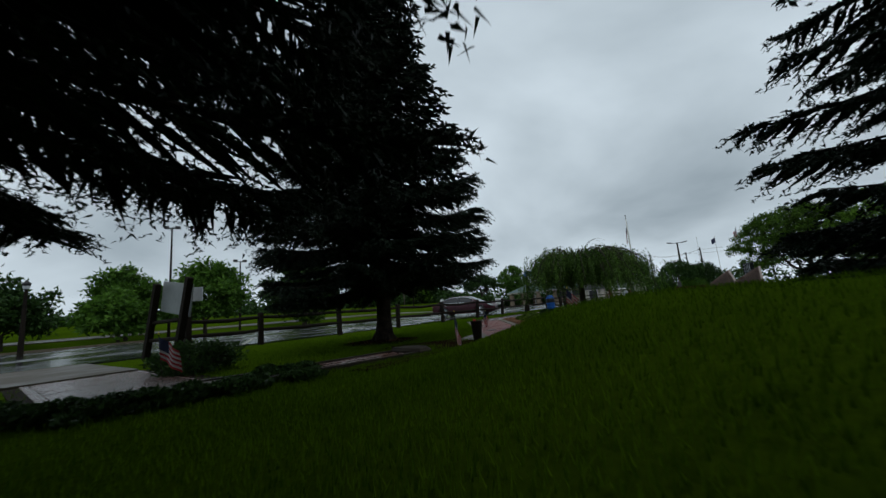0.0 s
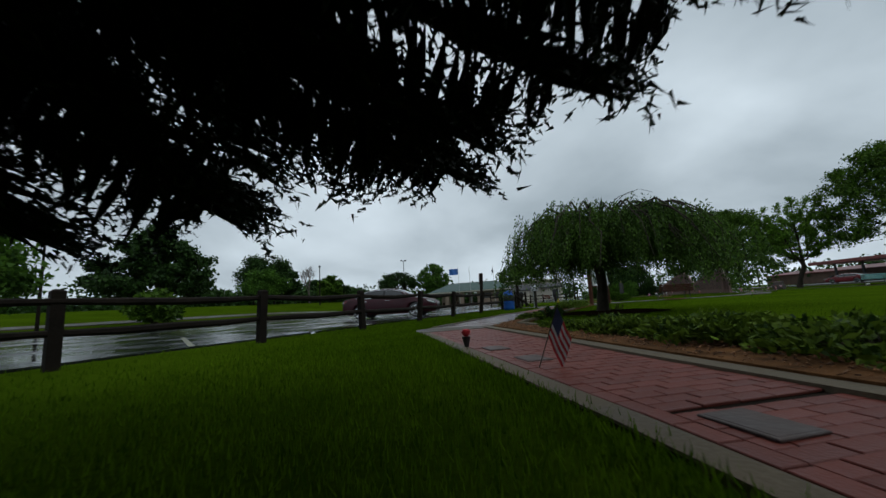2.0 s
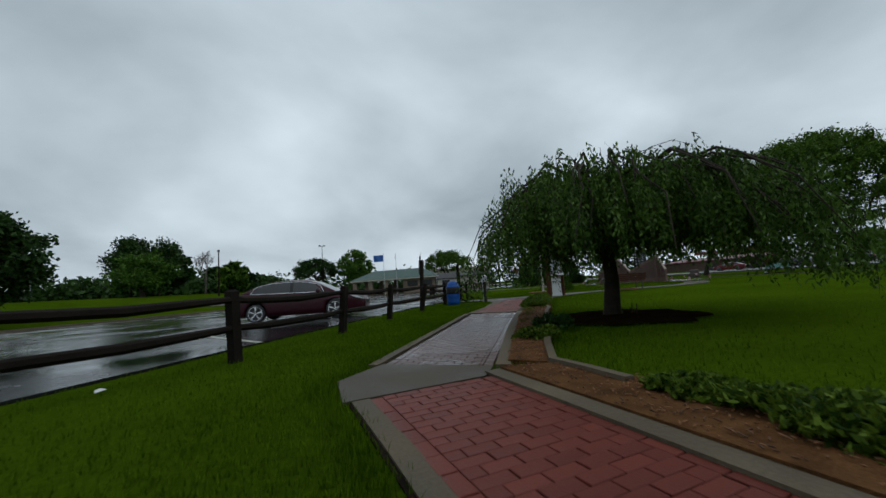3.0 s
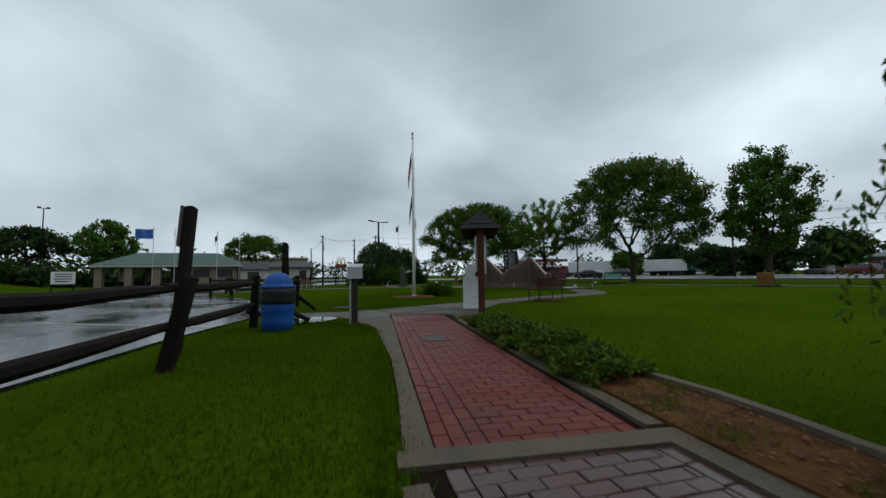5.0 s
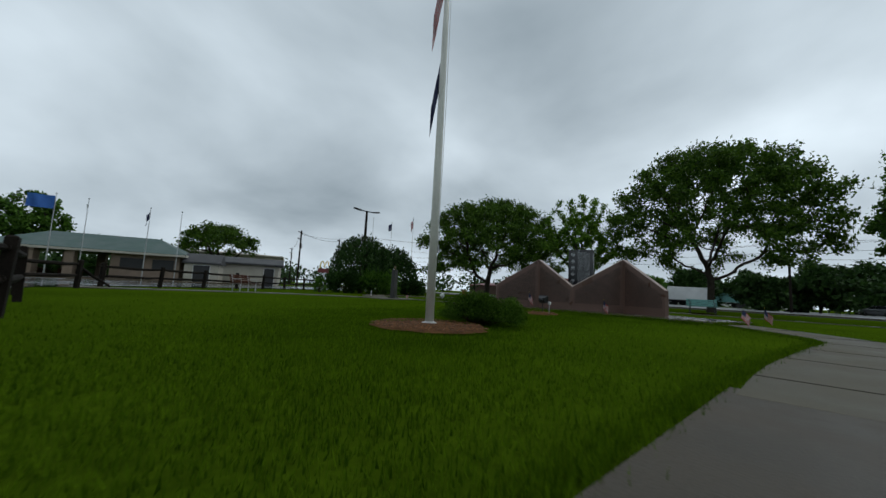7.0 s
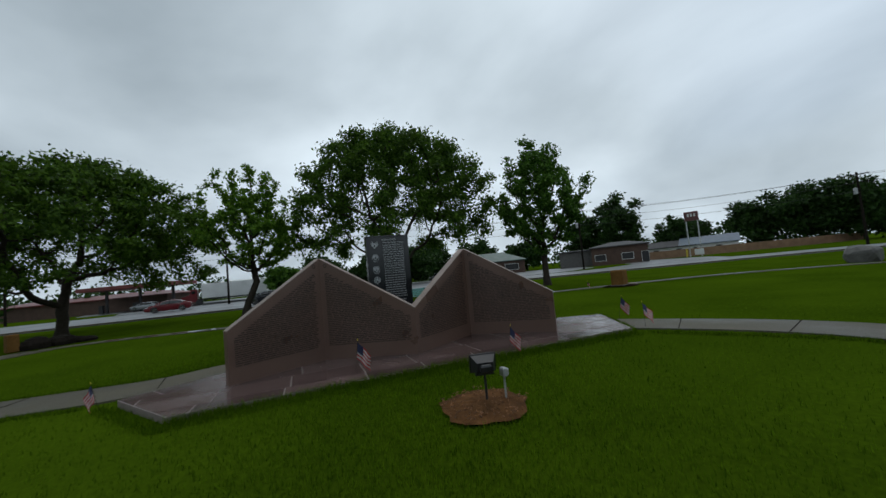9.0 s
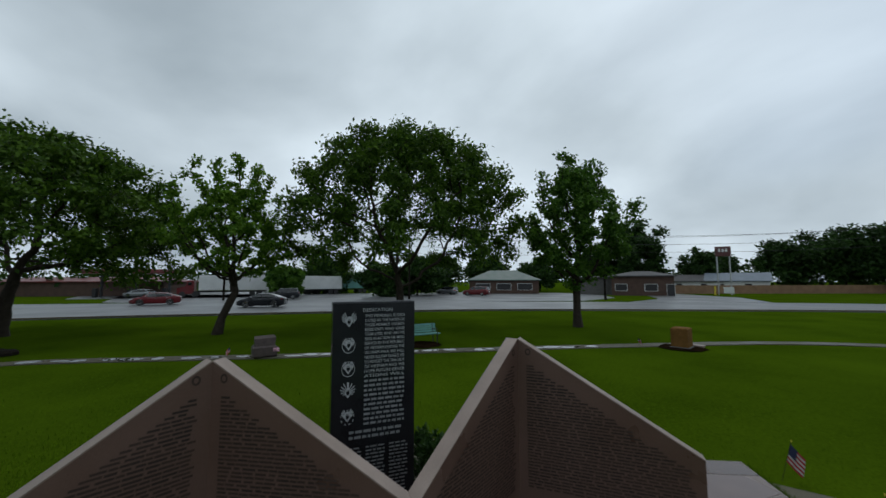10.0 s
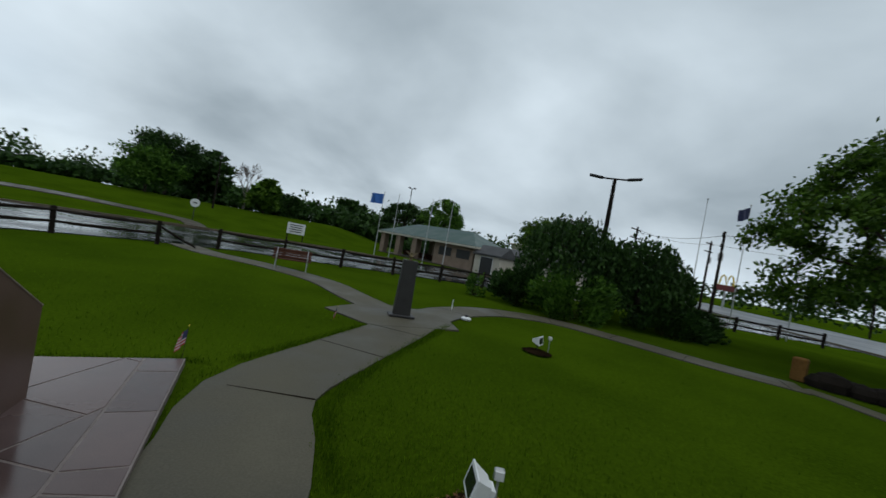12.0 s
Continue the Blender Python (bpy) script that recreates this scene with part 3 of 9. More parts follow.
struct("pavement_wedge", Geo().prism([(-1.58, 11.28), (-1.45, 12.05), (-0.83, 12.52), (0.06, 11.5), (-0.25, 11.2)], -0.1, 0.006), M_conc, "smooth wet concrete wedge between two brick paths")
edging("trim_path_cross", [(3.56, 17.83), (4.78, 16.55)], 0.18, "concrete strip across the brick path", z=0.018)
struct("trim_path_left_east", strip([(3.64, 17.86), (4.43, 18.59), (5.4, 19.56), (7.2, 21.6), (7.62, 22.62)], [(3.77, 17.74), (4.57, 18.53), (5.75, 19.69), (7.87, 21.76), (8.42, 22.3)], 0.006, 0.12), M_curb, "concrete edging beside the brick path")
edging("trim_path_right_east", [(4.78, 16.76), (6.25, 18.2), (8.7, 20.6), (9.45, 21.2)], 0.12, "concrete edging beside the brick path and hedge")
edging("trim_bed_outer_east", [(0.40, 10.15), (0.47, 10.6), (0.52, 11.1), (1.2, 11.9), (2.06, 12.8), (3.0, 13.86), (4.0, 14.9), (4.6, 15.5), (4.92, 15.84), (5.2, 16.08), (5.55, 16.42), (6.0, 17.02)], 0.085, "narrow worn edging between bark bed and lawn", z=0.075)
edging("trim_path_left_middle", [(-0.95, 12.5), (1.3, 15.1), (3.42, 17.6)], 0.13, "narrow concrete edging beside the worn bricks")
edging("trim_path_right_middle", [(0.12, 11.42), (2.2, 13.9), (4.62, 16.62)], 0.16, "concrete edging beside the bark bed")
edging("trim_path_left_bend", [(-2.05, 4.1), (-1.9, 5.4), (-1.66, 8.3), (-1.5, 10.2), (-1.43, 11.3)], 0.15, "concrete edging between lawn and brick path", z=0.0)
edging("trim_path_right_bend", [(-0.96, 2.9), (-0.72, 5.2), (-0.55, 6.9), (-0.39, 8.3), (-0.2, 10.2), (-0.1, 11.3)], 0.17, "concrete edging between brick path and planting bed")
edging("trim_mound_curb", smooth_line([(-6.5, -1.3), (-5.75, -0.68), (-5.0, -0.1), (-4.3, 0.42), (-3.45, 1.08)], 0.3), 0.1, "low dark concrete curb at the foot of the mound", z=0.035, thick=0.3, m=M_oldconc)
edging("trim_start_path", [(-6.35, -0.08), (-5.4, 0.63), (-4.5, 1.32), (-3.85, 1.85)], 0.09, "dark old concrete edging beside the first brick path", m=M_oldconc)

# concrete walks
APRON = [(7.05, 21.35), (7.75, 22.6), (8.05, 23.6), (7.1, 24.5), (8.2, 25.6), (9.0, 24.75), (9.9, 24.3), (11.5, 23.95), (13.8, 23.4), (13.6, 22.1), (11.45, 21.6), (10.35, 21.15), (9.72, 20.75), (9.3, 20.85), (9.9, 21.93), (8.98, 22.87), (8.4, 22.31), (7.85, 21.75)]
struct("pavement_apron", Geo().prism(APRON, -0.1, 0.005), M_conc, "wet grey concrete apron at the end of the brick path")
WALK_E = smooth_line([(13.4, 22.75), (15.2, 22.35), (18.0, 21.5), (20.3, 20.8), (22.2, 21.2), (24.4, 22.6)], 0.5)
l, r = ribbon(WALK_E, 1.3)
struct("pavement_walk_east", strip(l, r, 0.006, 0.1, follow=True), M_walk, "wet concrete walk curving over the lawn")
WALK_N = smooth_line([(26.9, 24.6), (27.15, 27.5), (26.75, 30.0), (26.1, 31.6), (26.35, 33.5), (26.85, 36.0), (27.2, 38.0), (28.0, 40.2), (29.6, 42.0), (31.8, 42.6), (33.9, 41.6), (36.2, 39.9), (38.3, 38.9)], 0.5)
l, r = ribbon(WALK_N, 1.35)
struct("pavement_walk_north", strip(l, r, 0.007, 0.1, follow=True), M_walk, "wet concrete walk behind the memorial to the pillar")
WALK_G = smooth_line([(26.6, 37.6), (24.8, 39.3), (22.6, 41.4), (19.5, 42.6), (16.5, 43.1), (13.8, 44.6)], 0.5)
l, r = ribbon(WALK_G, 1.25)
struct("pavement_walk_gate", strip(l, r, 0.009, 0.1), M_walk, "wet concrete walk to the gap in the fence")
struct("pavement_pillar_plaza", Geo().prism([(24.7, 36.9), (26.2, 36.0), (28.3, 37.4), (27.6, 39.4), (25.4, 38.9)], -0.1, 0.012), M_walk, "concrete plaza round the stone pillar")
WALK_F = smooth_line([(38.3, 38.9), (38.9, 37.0), (38.0, 33.0), (36.7, 28.0), (35.6, 22.5), (33.4, 13.5), (31.7, 8.0), (29.0, 4.0), (24.0, 0.0), (16, -4)], 0.8)
l, r = ribbon(WALK_F, 0.75)
struct("pavement_walk_far", strip(l, r, 0.006, 0.1), M_walk, "narrow wet concrete walk along the road side")
rn_ = random.Random(33)
for k in range(26):
    c = Vector(WALK_F[2 + k]).lerp(Vector(WALK_F[3 + k]), rn_.random())
    d = (Vector(WALK_F[3 + k]) - Vector(WALK_F[2 + k])).normalized()
    la_, wa_, of_ = rn_.uniform(0.18, 0.5), rn_.uniform(0.1, 0.26), rn_.uniform(-0.08, 0.08)
    poly = []
    for i in range(14):
        a = 2 * math.pi * i / 14
        u, v = la_ * math.cos(a) * rn_.uniform(0.8, 1.1), wa_ * math.sin(a) * rn_.uniform(0.75, 1.1) + of_
        poly.append((c.x + d.x * u - d.y * v, c.y + d.y * u + d.x * v))
    struct("water_puddle", Geo().prism(poly, 0.004, 0.0105), M_water, "shallow rain puddle on the narrow walk")
l, r = ribbon(smooth_line([(-60, 14.3), (-45, 27.5), (-30, 40.7), (-12.7, 55.9), (-7.5, 59.2), (-0.2, 61.3), (4, 58)], 1.2), 1.6)
struct("pavement_far_path", strip(l, r, 0.05, 0.3, follow=True), M_conc, "pale wet path across the far meadow")
g = Geo()
for p, q, w_ in (((9.36, 22.93), (9.82, 24.3), 0.034), ((9.0, 22.99), (11.6, 22.33), 0.016), ((10.83, 22.53), (11.35, 23.95), 0.014)):
    l, r = ribbon([p, q], w_)
    g.prism([l[0], l[1], r[1], r[0]], 0.004, 0.0085)
for i in range(1, len(WALK_N) - 1, 2):
    a, b = Vector(WALK_N[i - 1]), Vector(WALK_N[i + 1])
    d = (b - a).normalized()
    n = Vector((-d.y, d.x)) * 0.67
    c = Vector(WALK_N[i])
    l, r = ribbon([c - n, c + n], 0.018)
    h = float(height(*c))
    if i % 4 == 1:
        g.prism([l[0], l[1], r[1], r[0]], h, h + 0.0105)
for i in range(2, len(WALK_E) - 1, 3):
    a, b = Vector(WALK_E[i - 1]), Vector(WALK_E[i + 1])
    d = (b - a).normalized()
    n = Vector((-d.y, d.x)) * 0.65
    c = Vector(WALK_E[i])
    l, r = ribbon([c - n, c + n], 0.02)
    h = float(height(*c))
    g.prism([l[0], l[1], r[1], r[0]], h, h + 0.0095)
struct("pavement_joint", g, M_joint, "dark joints across the concrete walks")
PAVED = [LOT, APRON, [(-13.6, 3.7), (-12.0, 5.4), (-8.6, 2.5), (-9.7, 1.2)], [(-2.75, 2.75), (-2.5, 3.4), (-2.1, 4.35), (-1.9, 4.3), (-1.95, 2.6)], [(-4.35, 2.05), (-3.9, 1.5), (-3.4, 1.1), (-3.2, 1.3), (-3.2, 2.1), (-3.55, 2.4), (-3.95, 2.3)], [(-1.58, 11.28), (-1.45, 12.05), (-0.83, 12.52), (0.06, 11.5), (-0.25, 11.2)]]
for line, w in (([(3.42, 16.62), (9.36, 22.42)], 1.62), ([(-0.40, 11.98), (3.98, 17.0)], 1.55), (S1, 1.62), ([(-6.1, -0.42), (-3.6, 1.5)], 0.8), ([(-9.0, 1.9), (-6.6, -0.25)], 1.5), (WALK_E, 1.3), (WALK_N, 1.35), (WALK_G, 1.25), (WALK_F, 0.8)):
    l, r = ribbon(line, w)
    PAVED.append(l + r[::-1])

# planting beds: bark and soil
BED_HEDGE = [(-0.62, 5.4), (-0.3, 8.3), (-0.11, 10.2), (0.0, 11.3), (0.5, 11.06), (0.5, 10.4), (0.7, 10.0), (0.8, 8.6), (1.0, 7.0), (1.05, 5.6), (0.4, 3.4), (-0.75, 3.2)]
BED_WILLOW = [(0.25, 11.5), (1.3, 12.75), (2.35, 13.95), (3.5, 15.3), (4.75, 16.62), (5.45, 16.24), (5.0, 15.84), (4.3, 15.16), (3.0, 13.83), (2.06, 12.77), (0.52, 11.08)]
BED_EAST = [(4.76, 16.63), (6.3, 18.14), (8.75, 20.55), (9.5, 21.1), (9.75, 20.6), (8.5, 19.35), (7.2, 18.05), (6.05, 16.95), (5.6, 16.35), (5.46, 16.21)]


def disc(c, r, seed, n=22, wob=0.12):
    rnd = random.Random(seed)
    return [(c[0] + r * (1 + rnd.uniform(-wob, wob)) * math.cos(2 * math.pi * k / n), c[1] + r * (1 + rnd.uniform(-wob, wob)) * math.sin(2 * math.pi * k / n)) for k in range(n)]


BEDS = [("hedge", BED_HEDGE), ("willow", BED_WILLOW), ("east", BED_EAST), ("spruce", disc((-4.35, 4.35), 0.95, 1)), ("weeping_tree", disc((4.6, 13.4), 1.5, 2)), ("flagpole", disc((15.4, 27.3), 0.95, 3)), ("spotlight", disc((21.5, 27.4), 0.5, 4)), ("rear_light", disc((28.75, 30.3), 0.36, 5)), ("side_light", disc((30.3, 36.75), 0.35, 6)), ("bench", disc((37.3, 22.9), 0.9, 7)), ("curb_side", [(-4.25, -0.1), (-3.35, 0.92), (-3.05, 1.25), (-2.8, 1.0), (-3.1, 0.6), (-3.9, -0.3)]), ("corner", [(-4.2, 2.4), (-3.5, 2.45), (-3.15, 2.1), (-3.1, 1.4), (-2.6, 1.65), (-2.2, 2.15), (-1.85, 2.55), (-2.75, 2.72), (-2.6, 3.3), (-3.2, 3.1), (-3.9, 2.9)]), ("park_bench", disc((15.7, 21.2), 0.6, 8)), ("stump", disc((32.5, 13.1), 0.9, 9)), ("bare", disc((10.02, 25.85), 0.3, 10, wob=0.35))]
rnd = random.Random(11)
chips = {}
for name, poly in BEDS:
    cx, cy = sum(p[0] for p in poly) / len(poly), sum(p[1] for p in poly) / len(poly)
    gb = Geo()
    n = len(poly)
    dense = []
    for i in range(n):
        a, b = poly[i], poly[(i + 1) % n]
        k = max(1, int(math.dist(a, b) / 0.35))
        dense += [(a[0] + (b[0] - a[0]) * j / k, a[1] + (b[1] - a[1]) * j / k) for j in range(k)]
    lift = 0.004 if name in ("curb_side", "corner") else 0.002 if name == "bare" else 0.03
    vs = [(x, y, float(height(x, y)) + 0.006) for x, y in dense]
    if name in ("hedge", "willow", "east", "curb_side", "corner"):
        gb.add([(x, y, z + lift) for x, y, z in vs] + [(x, y, z - 0.08) for x, y, z in vs], [tuple(range(len(vs)))] + [(i, i + len(vs), (i + 1) % len(vs) + len(vs), (i + 1) % len(vs)) for i in range(len(vs))])
    else:
        vs2 = [(cx + (x - cx) * 0.6, cy + (y - cy) * 0.6, z + lift + rnd.uniform(0, 0.015)) for x, y, z in vs]
        m = len(vs)
        gb.add(vs + vs2 + [(cx, cy, float(height(cx, cy)) + lift + 0.03)], [(i, (i + 1) % m, m + (i + 1) % m, m + i) for i in range(m)] + [(m + i, m + (i + 1) % m, 2 * m) for i in range(m)])
    struct("ground_bed_" + name, gb, M_patch if name == "bare" else M_barkbed if name in ("willow", "hedge", "east", "flagpole", "spotlight", "park_bench") else M_soil, "bare worn patch in the lawn" if name == "bare" else "dark wet soil bed strewn with bark")
    if name in ("willow", "east", "flagpole", "spotlight", "rear_light", "hedge", "spruce", "park_bench"):
        gc = Geo()
        xs, ys = [p[0] for p in poly], [p[1] for p in poly]
        want = {"willow": 9000, "east": 6000, "flagpole": 2200, "hedge": 3600, "spruce": 120}.get(name, 350)
        while want > 0:
            x, y = rnd.uniform(min(xs), max(xs)), rnd.uniform(min(ys), max(ys))
            want -= 1
            if inside(x, y, poly):
                s = rnd.uniform(0.01, 0.024)
                gc.box((x, y, float(height(x, y)) + 0.045 + rnd.uniform(0, 0.012)), (s * rnd.uniform(1.0, 2.0), s * 0.36, 0.007), pose(0, 0, 0, rnd.uniform(-25, 25), rnd.uniform(-25, 25), rnd.uniform(0, 180)))
        ob = part("bark_mulch", gc, M_chip, None)
        tagged(ob, "scattered wet brown bark chips on the bed", "bark mulch", kind="stuff")
PAVED += [p for n, p in BEDS if n not in ("curb_side", "bare")]

PUDDLE = [(6.76, 24.58), (7.16, 24.63), (7.92, 24.13), (7.98, 23.63), (7.75, 23.4), (7.15, 23.29), (6.66, 23.57)]
struct("water_puddle", Geo().prism(PUDDLE, 0.0, 0.0125), M_water, "still rain puddle across the walk by the fence")

# ---- memorial ----
SLAB = [(23.4, 30.85), (24.92, 31.83), (26.31, 29.58), (26.5, 24.6), (25.15, 21.95), (23.2, 23.1)]
Z_SLAB = 0.125
slab = struct("pavement_memorial", Geo().prism(SLAB, -0.1, Z_SLAB - 0.004), M_mortar, "brown granite paving with pale joints under the memorial")
PAVED.append(SLAB)


def clip(poly, nx_, ny_, d):
    """The part of a polygon on the side where nx*x + ny*y <= d."""
    out = []
    for i in range(len(poly)):
        a, b = poly[i], poly[(i + 1) % len(poly)]
        da, db = a[0] * nx_ + a[1] * ny_ - d, b[0] * nx_ + b[1] * ny_ - d
        if da <= 0:
            out.append(a)
        if (da < 0) != (db < 0):
            t = da / (da - db)
            out.append((a[0] + (b[0] - a[0]) * t, a[1] + (b[1] - a[1]) * t))
    return out


def clip_to(poly, hull, inset):
    n = len(hull)
    area = sum(hull[i][0] * hull[(i + 1) % n][1] - hull[(i + 1) % n][0] * hull[i][1] for i in range(n))
    if area < 0:
        hull = hull[::-1]
    for i in range(n):
        a, b = hull[i], hull[(i + 1) % n]
        dx, dy = b[0] - a[0], b[1] - a[1]
        k = math.hypot(dx, dy)
        nx_, ny_ = dy / k, -dx / k
        poly = clip(poly, nx_, ny_, a[0] * nx_ + a[1] * ny_ - inset)
        if len(poly) < 3:
            return []
    return poly


def inward(i):
    """The inward normal of the i-th edge of the paving."""
    a, b = SLAB[i], SLAB[(i + 1) % len(SLAB)]
    k = math.dist(a, b)
    return ((b[1] - a[1]) / k, -(b[0] - a[0]) / k)


BORDER = 0.42
rnd = random.Random(21)
for i in (1, 2, 3):
    a, b = Vector(SLAB[i]), Vector(SLAB[(i + 1) % len(SLAB)])
    d, n = (b - a).normalized(), Vector(inward(i))
    s = -0.4
    while s < (b - a).length + 0.4:
        w = rnd.uniform(0.8, 1.1)
        cell = [tuple(a + d * (s + 0.012)), tuple(a + d * (s + w - 0.012)), tuple(a + d * (s + w - 0.012) + n * (BORDER - 0.008)), tuple(a + d * (s + 0.012) + n * (BORDER - 0.008))]
        cell = clip_to(cell, SLAB, 0.015)
        for e, corner in ((i - 1, a), (i + 1, b)):
            if len(cell) >= 3 and e in (1, 2, 3):
                m = n - Vector(inward(e))
                cell = clip(cell, m.x, m.y, corner.dot(m) - 0.012 * m.length)
        if len(cell) >= 3:
            part("border_tile", Geo().prism(cell, Z_SLAB - 0.05, Z_SLAB + rnd.uniform(0, 0.0025), bevel=0.002), M_grtile, slab)
        s += w
strips = [23.2, 23.72, 24.42, 25.25, 26.1, 26.9]
for i in range(len(strips) - 1):
    y = 21.5 + (i % 3) * 0.43
    while y < 32.2:
        w = rnd.uniform(0.85, 1.2)
        sk = 0.02 * (i - 2)
        cell = [(strips[i] + 0.012, y + 0.012), (strips[i + 1] - 0.012, y + 0.012 + sk), (strips[i + 1] - 0.012, y + w - 0.012 + sk), (strips[i] + 0.012, y + w - 0.012)]
        cell = clip_to(cell, SLAB, 0.015)
        for e in (1, 2, 3):
            if len(cell) >= 3:
                (ax, ay), (nx_, ny_) = SLAB[e], inward(e)
                cell = clip(cell, -nx_, -ny_, -(ax * nx_ + ay * ny_) - BORDER - 0.02)
        if len(cell) >= 3:
            part("paving_tile", Geo().prism(cell, Z_SLAB - 0.05, Z_SLAB + rnd.uniform(0, 0.0025), bevel=0.002), M_grtile, slab)
        y += w

MEM = [(24.47, 30.28, 0.97), (25.27, 28.77, 2.066), (24.37, 27.19, 0.97), (25.35, 25.60, 2.066), (24.09, 24.23, 0.96)]
memorial = thing("memorial_wall", (24.8, 27.2, Z_SLAB), "brown granite zigzag memorial wall with two peaks and engraved names", "memorial")
MT = 0.14


def mem_local(p):
    return (p[0] - 24.8, p[1] - 27.2, p[2] - Z_SLAB)


rnd = random.Random(5)
for i in range(4):
    a, b = Vector(mem_local(MEM[i])), Vector(mem_local(MEM[i + 1]))
    d = Vector((b.x - a.x, b.y - a.y, 0))
    L = d.length
    d.normalize()
    back = Vector((-d.y, d.x, 0))
    if back.x < 0:
        back = -back
    p, q = a, b
    vs = [Vector((p.x, p.y, 0)), Vector((q.x, q.y, 0)), Vector((q.x, q.y, b.z)), Vector((p.x, p.y, a.z))]
    vs += [v + back * MT for v in vs]
    faces = [(0, 1, 2, 3), (7, 6, 5, 4), (4, 5, 1, 0), (0, 3, 7, 4), (1, 5, 6, 2)]
    panel = Geo().add(vs, faces, 0)
    pan = part("granite_panel", panel, M_granite, memorial)
    up = (b - a).normalized()
    nrm = Vector((0, 0, 1)) - up * up.z
    nrm.normalize()
    cap = Geo().add([vs[3] - back * 0.004, vs[2] - back * 0.004, vs[6] + back * 0.004, vs[7] + back * 0.004] + [v + nrm * 0.012 for v in (vs[3] - back * 0.004, vs[2] - back * 0.004, vs[6] + back * 0.004, vs[7] + back * 0.004)], [(4, 5, 6, 7), (0, 1, 5, 4), (1, 2, 6, 5), (2, 3, 7, 6), (3, 0, 4, 7)])
    # The light on the upward face is put into the cap's colour.
    part("sloping_cap", cap, M_grtop, pan, "pale sawn granite top edge")
    # rows of engraved names as bars, with the sloping upper margin
    rows = Geo()
    front = -back * 0.0035
    z = 0.27
    lo_at_a = a.z < b.z
    while z < max(a.z, b.z) - 0.2:
        s0, s1 = 0.10, L - 0.10
        lim = (z + 0.2 - min(a.z, b.z)) / (max(a.z, b.z) - min(a.z, b.z)) * L
        if lo_at_a:
            s0 = max(s0, lim)
        else:
            s1 = min(s1, L - lim)
        s = s0
        while s < s1 - 0.06:
            w = rnd.uniform(0.05, 0.13)
            w = min(w, s1 - s)
            p0 = Vector((a.x, a.y, 0)) + d * s + front
            p1 = p0 + d * w
            jz = rnd.uniform(-0.002, 0.002)
            hgt = 0.019
            rows.add([p0 + Vector((0, 0, z + jz)), p1 + Vector((0, 0, z + jz)), p1 + Vector((0, 0, z + hgt + jz)), p0 + Vector((0, 0, z + hgt + jz))], [(0, 1, 2, 3)])
            s += w + rnd.choice((0.008, 0.008, 0.025))
        z += 0.034
    part("engraved_text", rows, M_grdark, pan, "rows of small engraved lines")
    # small emblem near the peak
    hi = b if lo_at_a else a
    e = Vector((hi.x, hi.y, hi.z - 0.14)) + (-d if lo_at_a else d) * 0.12 + front
    em = Geo()
    ring = [e + d * 0.035 * math.cos(t * math.pi / 6) + Vector((0, 0, 0.042 * math.sin(t * math.pi / 6))) for t in range(12)]
    em.add(ring + [e + (v - e) * 0.55 for v in ring], [(t, (t + 1) % 12, 12 + (t + 1) % 12, 12 + t) for t in range(12)])
    part("emblem", em, M_grdark, pan, "small dark round emblem")

# ---- black dedication stone ----
stone = thing("dedication_stone", (25.83, 27.23, Z_SLAB), "tall polished black granite stone with etched dedication text", "monument", turn=0)
SW, SH, SD = 0.96, 2.53 - Z_SLAB, 0.19
body = Geo().box((SD / 2, 0, SH / 2 - 0.01), (SD, SW, SH - 0.02), bevel=0.006)
sb = part("stone_body", body, M_black, stone)
part("stone_top", Geo().box((SD / 2, 0, SH - 0.01), (SD, SW, 0.02), bevel=0.004), M_blacktop, sb, "rough grey top face")
part("stone_base", Geo().box((SD / 2, 0, 0.06), (SD + 0.24, SW + 0.3, 0.12), bevel=0.01), M_black, stone)


def lettering(name, text, size, at, rot, material, parent, spacing=1.0, extrude=0.001, squeeze=1.0, align="LEFT"):
    """Built-in font text turned into a thin mesh."""
    cu = bpy.data.curves.new(name, "FONT")
    cu.body, cu.size, cu.extrude, cu.space_character = text, size, extrude, spacing
    cu.align_x = align
    cu.resolution_u = 2
    tmp = bpy.data.objects.new(name, cu)
    me = bpy.data.meshes.new_from_object(tmp)
    bpy.data.objects.remove(tmp)
    bpy.data.curves.remove(cu)
    me.materials.append(material)
    ob = new(name, me)
    ob.parent = parent
    ob.matrix_basis = Matrix.Translation(at) @ Euler([radians(v) for v in rot]).to_matrix().to_4x4() @ Matrix.Diagonal((squeeze, 1, 1, 1))
    return ob


FACE = (90, 0, -90)
lettering("text_line", "DEDICATION", 0.056, (-0.003, -0.03, SH - 0.115), FACE, M_letter, sb, 1.06, align="CENTER")
LINES = ["THIS MEMORIAL IS DEDI", "CATED IN THE NAMES OF", "THOSE MONROE COUNTY", "RESIDENTS WHO GAVE", "THEIR LIVES, WHO ARE MIS", "SING IN ACTION OR WHO", "SERVED IN THE REPUBLIC", "OF VIETNAM DURING THE", "VIETNAM WAR. WE WILL", "NEVER ALLOW OURSELVES", "TO FORGET THE TRAGEDY", "OF VIETNAM AND WE", "HOPE FUTURE GENER", "ATIONS WILL"]
for i, s in enumerate(LINES):
    ob = lettering("text_line", s, 0.049, (-0.003, 0.12, SH - 0.18 - i * 0.0525), FACE, M_letter, sb, 1.0)
    wid = max(v.co.x for v in ob.data.vertices)
    ob.matrix_basis = ob.matrix_basis @ Matrix.Diagonal((0.475 / wid, 1, 1, 1))
rnd = random.Random(8)


